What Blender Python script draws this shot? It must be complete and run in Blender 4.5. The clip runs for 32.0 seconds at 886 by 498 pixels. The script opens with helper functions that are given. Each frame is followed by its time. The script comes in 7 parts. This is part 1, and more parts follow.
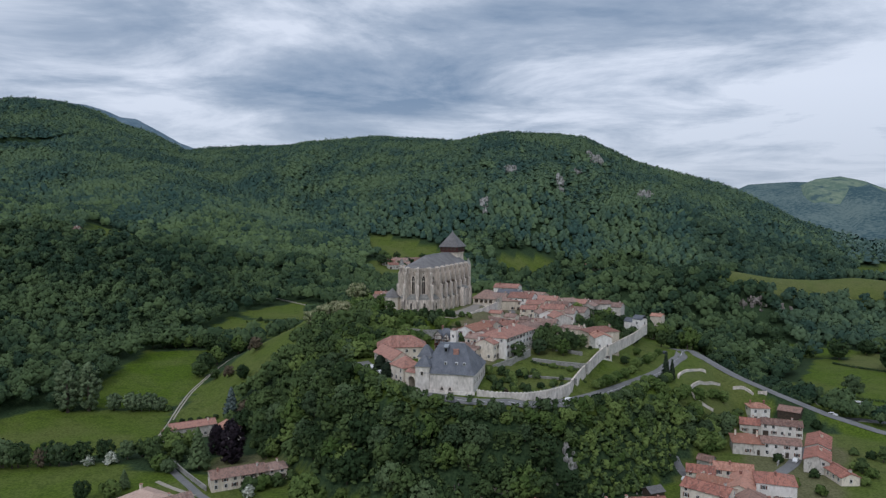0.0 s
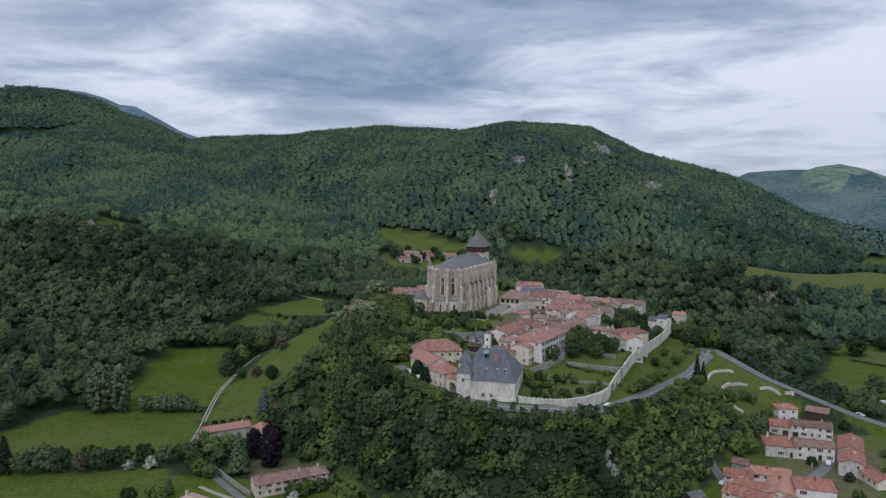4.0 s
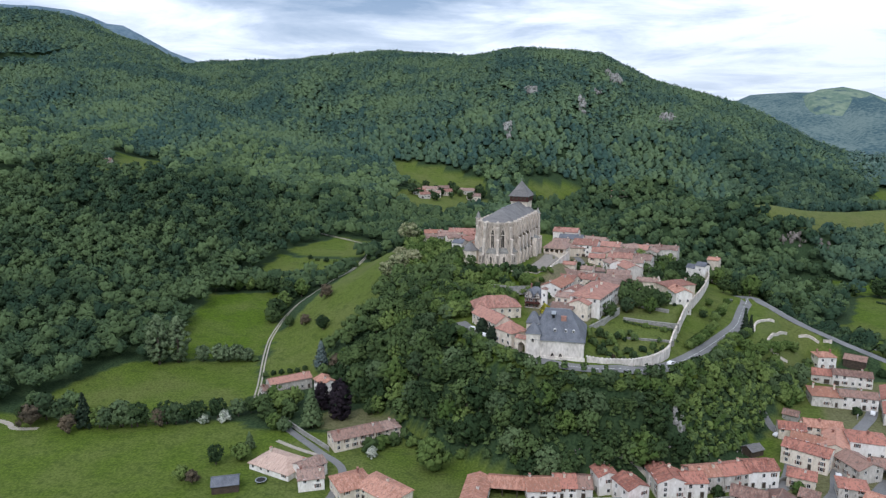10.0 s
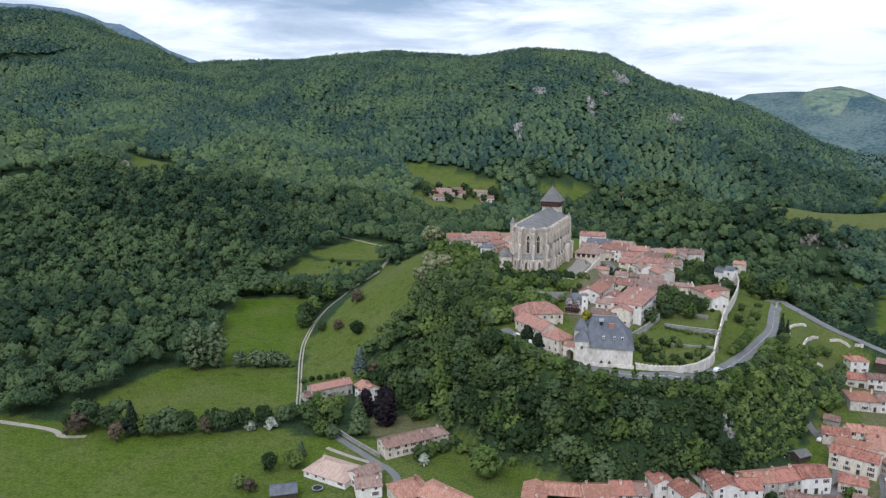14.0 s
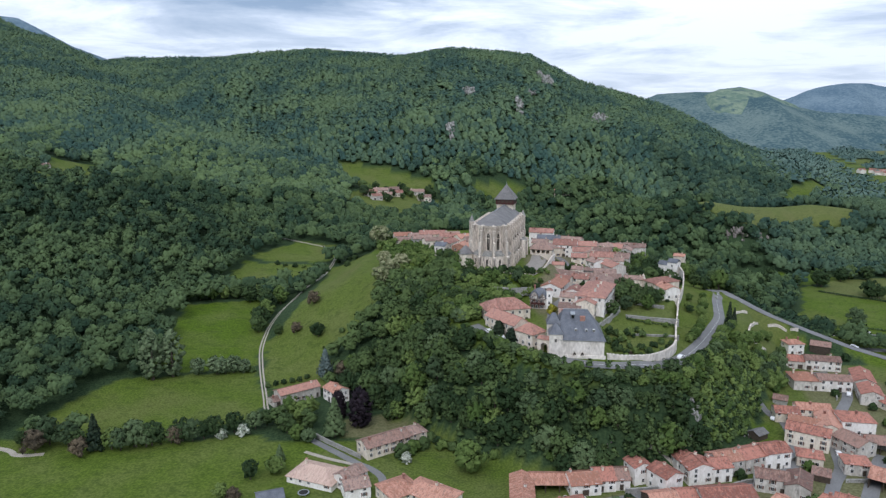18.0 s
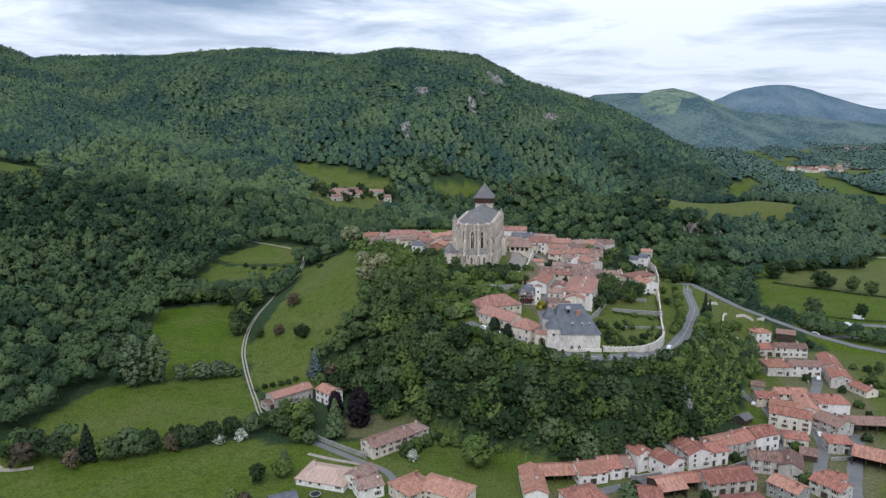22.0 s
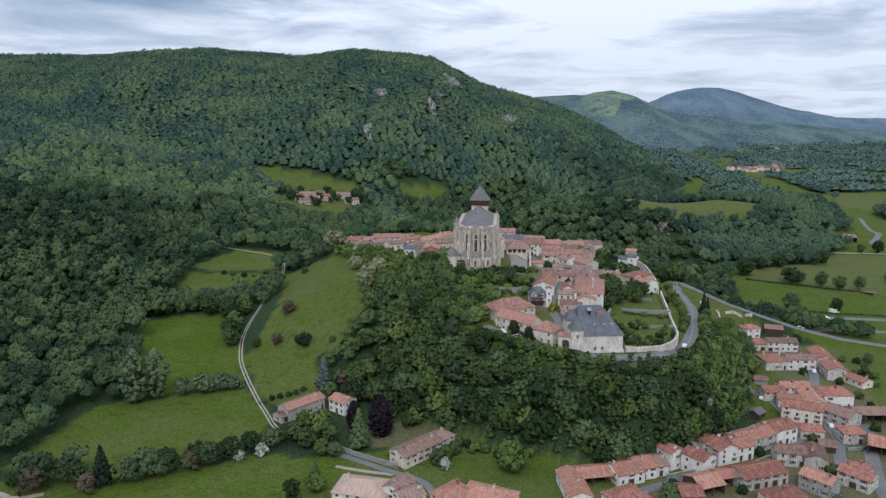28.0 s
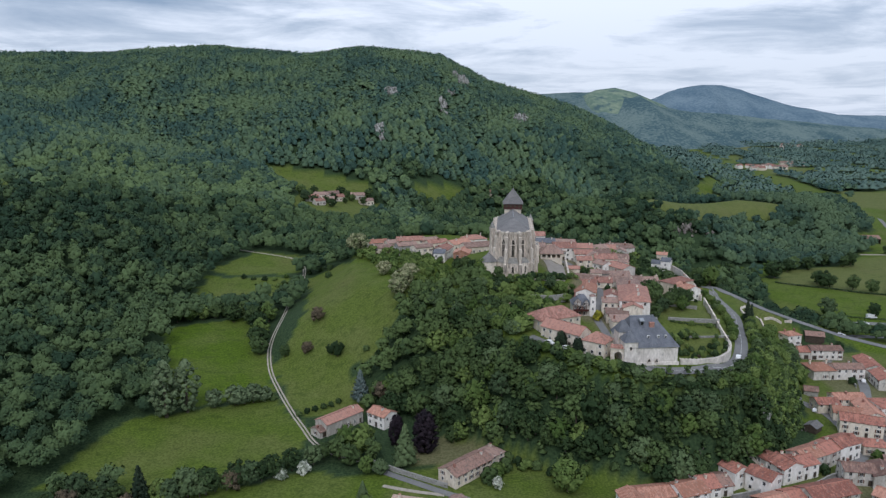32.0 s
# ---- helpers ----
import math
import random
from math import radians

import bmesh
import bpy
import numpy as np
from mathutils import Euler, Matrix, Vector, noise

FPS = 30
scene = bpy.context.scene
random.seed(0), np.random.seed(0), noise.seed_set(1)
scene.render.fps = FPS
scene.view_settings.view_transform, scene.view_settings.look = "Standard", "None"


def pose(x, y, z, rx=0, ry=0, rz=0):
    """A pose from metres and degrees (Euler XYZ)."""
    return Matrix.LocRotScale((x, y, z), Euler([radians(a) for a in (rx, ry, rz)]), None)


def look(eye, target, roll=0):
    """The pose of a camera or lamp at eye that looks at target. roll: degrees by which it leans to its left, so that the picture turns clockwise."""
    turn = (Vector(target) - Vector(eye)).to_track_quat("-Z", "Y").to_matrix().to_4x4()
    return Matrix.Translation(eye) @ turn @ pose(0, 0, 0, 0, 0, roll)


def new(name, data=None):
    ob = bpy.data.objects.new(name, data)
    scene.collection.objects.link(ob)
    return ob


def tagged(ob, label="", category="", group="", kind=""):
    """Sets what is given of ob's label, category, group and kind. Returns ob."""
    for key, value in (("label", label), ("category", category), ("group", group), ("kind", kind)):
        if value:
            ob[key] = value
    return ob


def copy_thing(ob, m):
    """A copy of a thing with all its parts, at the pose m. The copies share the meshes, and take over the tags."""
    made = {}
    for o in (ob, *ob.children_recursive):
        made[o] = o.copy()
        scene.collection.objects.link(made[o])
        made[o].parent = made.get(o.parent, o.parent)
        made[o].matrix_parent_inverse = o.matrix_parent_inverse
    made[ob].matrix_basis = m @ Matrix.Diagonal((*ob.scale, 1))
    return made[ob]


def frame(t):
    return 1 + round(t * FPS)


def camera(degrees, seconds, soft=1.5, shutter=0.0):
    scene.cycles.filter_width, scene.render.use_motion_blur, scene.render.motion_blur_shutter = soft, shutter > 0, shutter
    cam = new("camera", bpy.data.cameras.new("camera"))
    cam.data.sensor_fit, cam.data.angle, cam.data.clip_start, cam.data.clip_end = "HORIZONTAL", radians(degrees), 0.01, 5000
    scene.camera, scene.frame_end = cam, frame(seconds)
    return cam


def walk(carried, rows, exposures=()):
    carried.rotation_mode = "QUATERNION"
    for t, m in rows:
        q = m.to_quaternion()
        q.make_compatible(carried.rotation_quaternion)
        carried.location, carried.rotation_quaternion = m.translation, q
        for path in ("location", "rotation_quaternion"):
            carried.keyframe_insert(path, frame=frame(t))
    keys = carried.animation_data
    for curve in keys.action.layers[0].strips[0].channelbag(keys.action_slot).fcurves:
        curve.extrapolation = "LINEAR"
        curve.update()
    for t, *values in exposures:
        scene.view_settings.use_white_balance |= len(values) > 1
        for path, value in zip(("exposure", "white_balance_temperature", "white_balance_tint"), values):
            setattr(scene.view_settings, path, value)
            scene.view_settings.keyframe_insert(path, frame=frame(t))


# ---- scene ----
# the camera and its flight
cam = camera(64.57, 32.0, 1.35)
walk(cam, [
    (0, pose(51.96, 7.87, 109.25, 86.887, 0, 8.065)),
    (0.5, pose(50.18, 7.56, 109.61, 86.861, 0, 8.041)),
    (1, pose(48.34, 7.25, 110.05, 86.826, 0, 8.015)),
    (1.5, pose(46.36, 6.93, 110.73, 86.807, 0, 7.988)),
    (2, pose(44.26, 6.59, 111.72, 86.866, 0, 7.945)),
    (2.5, pose(42.07, 6.23, 112.95, 86.917, 0, 7.909)),
    (3, pose(39.86, 5.86, 114.33, 86.933, 0, 7.850)),
    (3.5, pose(37.64, 5.52, 115.79, 86.507, 0, 7.823)),
    (5.5, pose(28.34, 4.09, 121.78, 83.484, 0, 7.625)),
    (6, pose(25.89, 3.70, 123.13, 83.043, 0, 7.560)),
    (6.5, pose(23.42, 3.28, 124.43, 82.491, 0, 7.511)),
    (7, pose(20.91, 2.87, 125.74, 82.106, 0, 7.452)),
    (7.5, pose(18.38, 2.46, 127.08, 81.842, 0, 7.406)),
    (8, pose(15.83, 2.10, 128.47, 81.014, 0, 7.332)),
    (8.5, pose(13.25, 1.73, 129.87, 80.169, 0, 7.255)),
    (9, pose(10.60, 1.30, 131.27, 79.472, 0, 7.182)),
    (9.5, pose(7.86, 0.83, 132.69, 79.287, 0, 7.108)),
    (10, pose(5.10, 0.37, 134.11, 79.259, 0, 7.043)),
    (10.5, pose(2.36, -0.10, 135.43, 79.248, 0, 6.979)),
    (11, pose(-0.37, -0.58, 136.56, 79.258, 0, 6.907)),
    (11.5, pose(-3.04, -1.06, 137.43, 79.236, 0, 6.847)),
    (12, pose(-5.70, -1.52, 138.00, 79.207, 0, 6.794)),
    (12.5, pose(-8.36, -1.98, 138.31, 79.166, 0, 6.725)),
    (13, pose(-11.04, -2.45, 138.43, 79.152, 0, 6.678)),
    (13.5, pose(-13.72, -2.94, 138.45, 79.135, 0, 6.602)),
    (14, pose(-16.41, -3.47, 138.44, 79.108, 0, 6.555)),
    (14.5, pose(-19.13, -4.01, 138.47, 79.061, 0, 5.583)),
    (16.5, pose(-30.23, -5.87, 138.63, 78.984, 0, 2.291)),
    (17, pose(-33.15, -6.26, 138.60, 79.030, 0, 1.439)),
    (17.5, pose(-36.11, -6.61, 138.59, 79.052, 0, 0.607)),
    (18, pose(-39.09, -6.94, 138.59, 79.047, 0, -0.251)),
    (18.5, pose(-42.10, -7.27, 138.59, 79.042, 0, -1.075)),
    (19, pose(-45.10, -7.59, 138.57, 79.043, 0, -1.880)),
    (19.5, pose(-48.12, -7.86, 138.50, 79.060, 0, -2.476)),
    (20, pose(-51.18, -8.07, 138.42, 79.052, 0, -3.021)),
    (20.5, pose(-54.30, -8.27, 138.35, 79.054, 0, -3.593)),
    (21, pose(-57.48, -8.41, 138.32, 79.055, 0, -4.196)),
    (21.5, pose(-60.67, -8.51, 138.31, 79.062, 0, -4.790)),
    (22, pose(-63.81, -8.57, 138.28, 79.073, 0, -5.341)),
    (22.5, pose(-66.89, -8.54, 138.21, 79.110, 0, -5.883)),
    (23, pose(-69.92, -8.37, 138.16, 79.133, 0, -6.388)),
    (23.5, pose(-72.89, -8.06, 138.08, 79.146, 0, -6.870)),
    (24, pose(-75.80, -7.62, 138.02, 79.153, 0, -7.362)),
    (24.5, pose(-78.63, -7.05, 138.00, 79.174, 0, -7.869)),
    (25, pose(-81.39, -6.36, 138.01, 79.200, 0, -8.367)),
    (25.5, pose(-84.13, -5.54, 138.07, 79.230, 0, -8.887)),
    (27.5, pose(-95.02, -1.22, 138.40, 79.243, 0, -10.443)),
    (28, pose(-97.68, 0.11, 138.54, 79.204, 0, -10.441)),
    (28.5, pose(-100.27, 1.58, 138.72, 79.200, 0, -10.461)),
    (29, pose(-102.76, 3.21, 138.92, 79.171, 0, -10.465)),
    (29.5, pose(-105.07, 5.03, 139.16, 79.148, 0, -10.492)),
    (30, pose(-107.20, 7.03, 139.42, 79.110, 0, -10.504)),
    (30.5, pose(-109.20, 9.20, 139.70, 79.048, 0, -10.513)),
    (31, pose(-111.12, 11.52, 140.00, 79.015, 0, -10.538)),
    (31.5, pose(-113.00, 13.96, 140.32, 78.967, 0, -10.609)),
    (32, pose(-114.87, 16.47, 140.63, 78.971, 0, -10.625)),
], exposures=[(0, -0.32, 5900, 14), (3.5, -0.32, 5900, 14), (6, 0.08, 5900, 14), (9, 0.32, 5900, 14), (14, 0.34, 5900, 14), (20, 0.22, 5900, 14), (25, 0.09, 5900, 14), (32, 0.00, 5900, 14)])

# ---- world, sun ----
world = bpy.data.worlds.new("cloudy_sky")
scene.world = world
world.use_nodes = True
SKY_GAIN = 1.0


def build_sky():
    nt = world.node_tree
    n, l = nt.nodes, nt.links
    n.clear()
    out = n.new("ShaderNodeOutputWorld")
    sky = n.new("ShaderNodeTexSky")
    sky.sky_type, sky.sun_disc = "NISHITA", False
    sky.sun_elevation, sky.sun_rotation = radians(48.6), radians(194.6)
    clear = n.new("ShaderNodeBackground")
    clear.inputs["Strength"].default_value = 0.06
    l.new(sky.outputs[0], clear.inputs[0])
    co = n.new("ShaderNodeTexCoord")
    sep = n.new("ShaderNodeSeparateXYZ")
    l.new(co.outputs["Generated"], sep.inputs[0])

    def math_node(op, a, b):
        m = n.new("ShaderNodeMath")
        m.operation = op
        for i, v in enumerate((a, b)):
            if isinstance(v, (int, float)):
                m.inputs[i].default_value = v
            else:
                l.new(v, m.inputs[i])
        return m.outputs[0]

    # clouds lie on a level sheet, so they flatten towards the horizon
    lift = math_node("ADD", math_node("ABSOLUTE", sep.outputs[2], 0.0), 0.09)
    flat = n.new("ShaderNodeCombineXYZ")
    l.new(math_node("DIVIDE", sep.outputs[0], lift), flat.inputs[0])
    l.new(math_node("DIVIDE", sep.outputs[1], lift), flat.inputs[1])
    big = n.new("ShaderNodeTexNoise")
    big.inputs["Scale"].default_value, big.inputs["Detail"].default_value, big.inputs["Roughness"].default_value = 0.85, 10, 0.62
    big.inputs["Distortion"].default_value = 0.35
    l.new(flat.outputs[0], big.inputs["Vector"])
    cover = big.outputs[0]
    # heavier banks of cloud over the mountain: bearing and height of each, its half length and half depth, its weight
    bearing = math_node("DIVIDE", sep.outputs[0], math_node("MAXIMUM", sep.outputs[1], 0.05))
    for at, high, wide, deep, weight in ((0.42, 0.13, 0.34, 0.07, 0.09), (-0.27, 0.165, 0.27, 0.066, -0.23), (0.06, 0.25, 0.30, 0.055, -0.13), (-0.62, 0.23, 0.20, 0.045, -0.12)):
        u = math_node("DIVIDE", math_node("SUBTRACT", bearing, at), wide)
        v = math_node("DIVIDE", math_node("SUBTRACT", sep.outputs[2], high), deep)
        d = math_node("SQRT", math_node("ADD", math_node("MULTIPLY", u, u), math_node("MULTIPLY", v, v)), 0.0)
        soft = n.new("ShaderNodeMapRange")
        soft.interpolation_type = "SMOOTHSTEP"
        soft.inputs[1].default_value, soft.inputs[2].default_value, soft.inputs[3].default_value, soft.inputs[4].default_value = 0.25, 1.35, weight, 0.0
        l.new(d, soft.inputs[0])
        cover = math_node("ADD", cover, soft.outputs[0])
    ramp = n.new("ShaderNodeValToRGB")
    e = ramp.color_ramp.elements
    e[0].position, e[0].color = 0.24, (0.26, 0.36, 0.48, 1)
    e[1].position, e[1].color = 0.57, (0.97, 1.02, 1.06, 1)
    mid = e.new(0.40)
    mid.color = (0.50, 0.585, 0.675, 1)
    l.new(cover, ramp.inputs[0])
    low = n.new("ShaderNodeMapRange")
    low.inputs[1].default_value, low.inputs[2].default_value, low.inputs[3].default_value, low.inputs[4].default_value = 0.05, 0.16, 0.55, 0.0
    l.new(sep.outputs[2], low.inputs[0])
    mix = n.new("ShaderNodeMixRGB")
    mix.inputs[2].default_value = (0.67, 0.725, 0.775, 1)
    l.new(low.outputs[0], mix.inputs[0])
    l.new(ramp.outputs[0], mix.inputs[1])
    cloud = n.new("ShaderNodeBackground")
    cloud.inputs["Strength"].default_value = SKY_GAIN
    l.new(mix.outputs[0], cloud.inputs[0])
    both = n.new("ShaderNodeMixShader")
    both.inputs[0].default_value = 0.9
    l.new(clear.outputs[0], both.inputs[1])
    l.new(cloud.outputs[0], both.inputs[2])
    l.new(both.outputs[0], out.inputs[0])


build_sky()
sun = new("sun", bpy.data.lights.new("sun", "SUN"))
sun.data.energy, sun.data.angle, sun.data.color = 1.25, radians(20), (1.0, 0.96, 0.9)
sun.matrix_world = look((-60, -230, 270), (0, 0, 0))

# ---- materials ----


def surface(name, dark, light, scale=1.0, fine=8.0, rough=0.85, bump=0.0, spread=0.0, island=False, metal=0.0, stretch=(1, 1, 1), stain=None, stain_at=0.62, spec=0.3, contrast=1.0, relief=0.15, big=0.5, tint=0.0):
    """A rough surface whose colour varies at two scales, from thing to thing, and in stains; tint: how far each tree of a wood differs."""
    m = bpy.data.materials.new(name)
    m.use_nodes = True
    nt = m.node_tree
    n, l = nt.nodes, nt.links
    b = n["Principled BSDF"]
    b.inputs["Roughness"].default_value, b.inputs["Metallic"].default_value = rough, metal
    b.inputs["Specular IOR Level"].default_value = spec
    co = n.new("ShaderNodeTexCoord")
    mp = n.new("ShaderNodeMapping")
    mp.inputs["Scale"].default_value = stretch
    l.new(co.outputs["Object"], mp.inputs[0])
    one, two = n.new("ShaderNodeTexNoise"), n.new("ShaderNodeTexNoise")
    for t, s, d in ((one, scale, 4), (two, fine, 3)):
        t.inputs["Scale"].default_value, t.inputs["Detail"].default_value = s, d
        l.new(mp.outputs[0], t.inputs["Vector"])
    add = n.new("ShaderNodeMath")
    add.operation = "MULTIPLY_ADD"
    add.inputs[1].default_value, add.inputs[2].default_value = 1.0 - big, 0.0
    l.new(two.outputs[0], add.inputs[0])
    half = n.new("ShaderNodeMath")
    half.operation = "MULTIPLY_ADD"
    half.inputs[1].default_value = big
    l.new(one.outputs[0], half.inputs[0])
    l.new(add.outputs[0], half.inputs[2])
    fac = half.outputs[0]
    if contrast != 1.0:
        gain = n.new("ShaderNodeMath")
        gain.operation = "MULTIPLY_ADD"
        gain.inputs[1].default_value, gain.inputs[2].default_value = contrast, 0.5 - 0.5 * contrast
        l.new(fac, gain.inputs[0])
        fac = gain.outputs[0]
    if spread:
        r = n.new("ShaderNodeObjectInfo").outputs["Random"]
        if island:
            half_r = n.new("ShaderNodeMath")
            half_r.operation = "MULTIPLY_ADD"
            half_r.inputs[1].default_value = 0.45
            l.new(r, half_r.inputs[0])
            part_r = n.new("ShaderNodeMath")
            part_r.operation = "MULTIPLY"
            part_r.inputs[1].default_value = 0.55
            l.new(n.new("ShaderNodeNewGeometry").outputs["Random Per Island"], part_r.inputs[0])
            l.new(part_r.outputs[0], half_r.inputs[2])
            r = half_r.outputs[0]
        mr = n.new("ShaderNodeMapRange")
        mr.inputs[3].default_value, mr.inputs[4].default_value = -spread, spread
        l.new(r, mr.inputs[0])
        s = n.new("ShaderNodeMath")
        s.operation = "ADD"
        l.new(fac, s.inputs[0])
        l.new(mr.outputs[0], s.inputs[1])
        fac = s.outputs[0]
    if tint:
        own = n.new("ShaderNodeAttribute")
        own.attribute_name = "tint"
        s = n.new("ShaderNodeMath")
        s.operation = "MULTIPLY_ADD"
        s.inputs[1].default_value = tint
        l.new(own.outputs["Fac"], s.inputs[0])
        l.new(fac, s.inputs[2])
        fac = s.outputs[0]
    ramp = n.new("ShaderNodeValToRGB")
    e = ramp.color_ramp.elements
    e[0].position, e[0].color = 0.32, (*dark, 1)
    e[1].position, e[1].color = 0.68, (*light, 1)
    l.new(fac, ramp.inputs[0])
    colour = ramp.outputs[0]
    if stain:
        third = n.new("ShaderNodeTexNoise")
        third.inputs["Scale"].default_value, third.inputs["Detail"].default_value = scale * 2.3, 6
        l.new(mp.outputs[0], third.inputs["Vector"])
        cut = n.new("ShaderNodeMapRange")
        cut.inputs[1].default_value, cut.inputs[2].default_value = stain_at, stain_at + 0.12
        l.new(third.outputs[0], cut.inputs[0])
        mx = n.new("ShaderNodeMixRGB")
        mx.inputs[2].default_value = (*stain, 1)
        l.new(cut.outputs[0], mx.inputs[0])
        l.new(colour, mx.inputs[1])
        colour = mx.outputs[0]
    l.new(colour, b.inputs["Base Color"])
    if bump:
        bp = n.new("ShaderNodeBump")
        bp.inputs["Strength"].default_value, bp.inputs["Distance"].default_value = bump, relief
        l.new(two.outputs[0], bp.inputs["Height"])
        l.new(bp.outputs[0], b.inputs["Normal"])
    return m


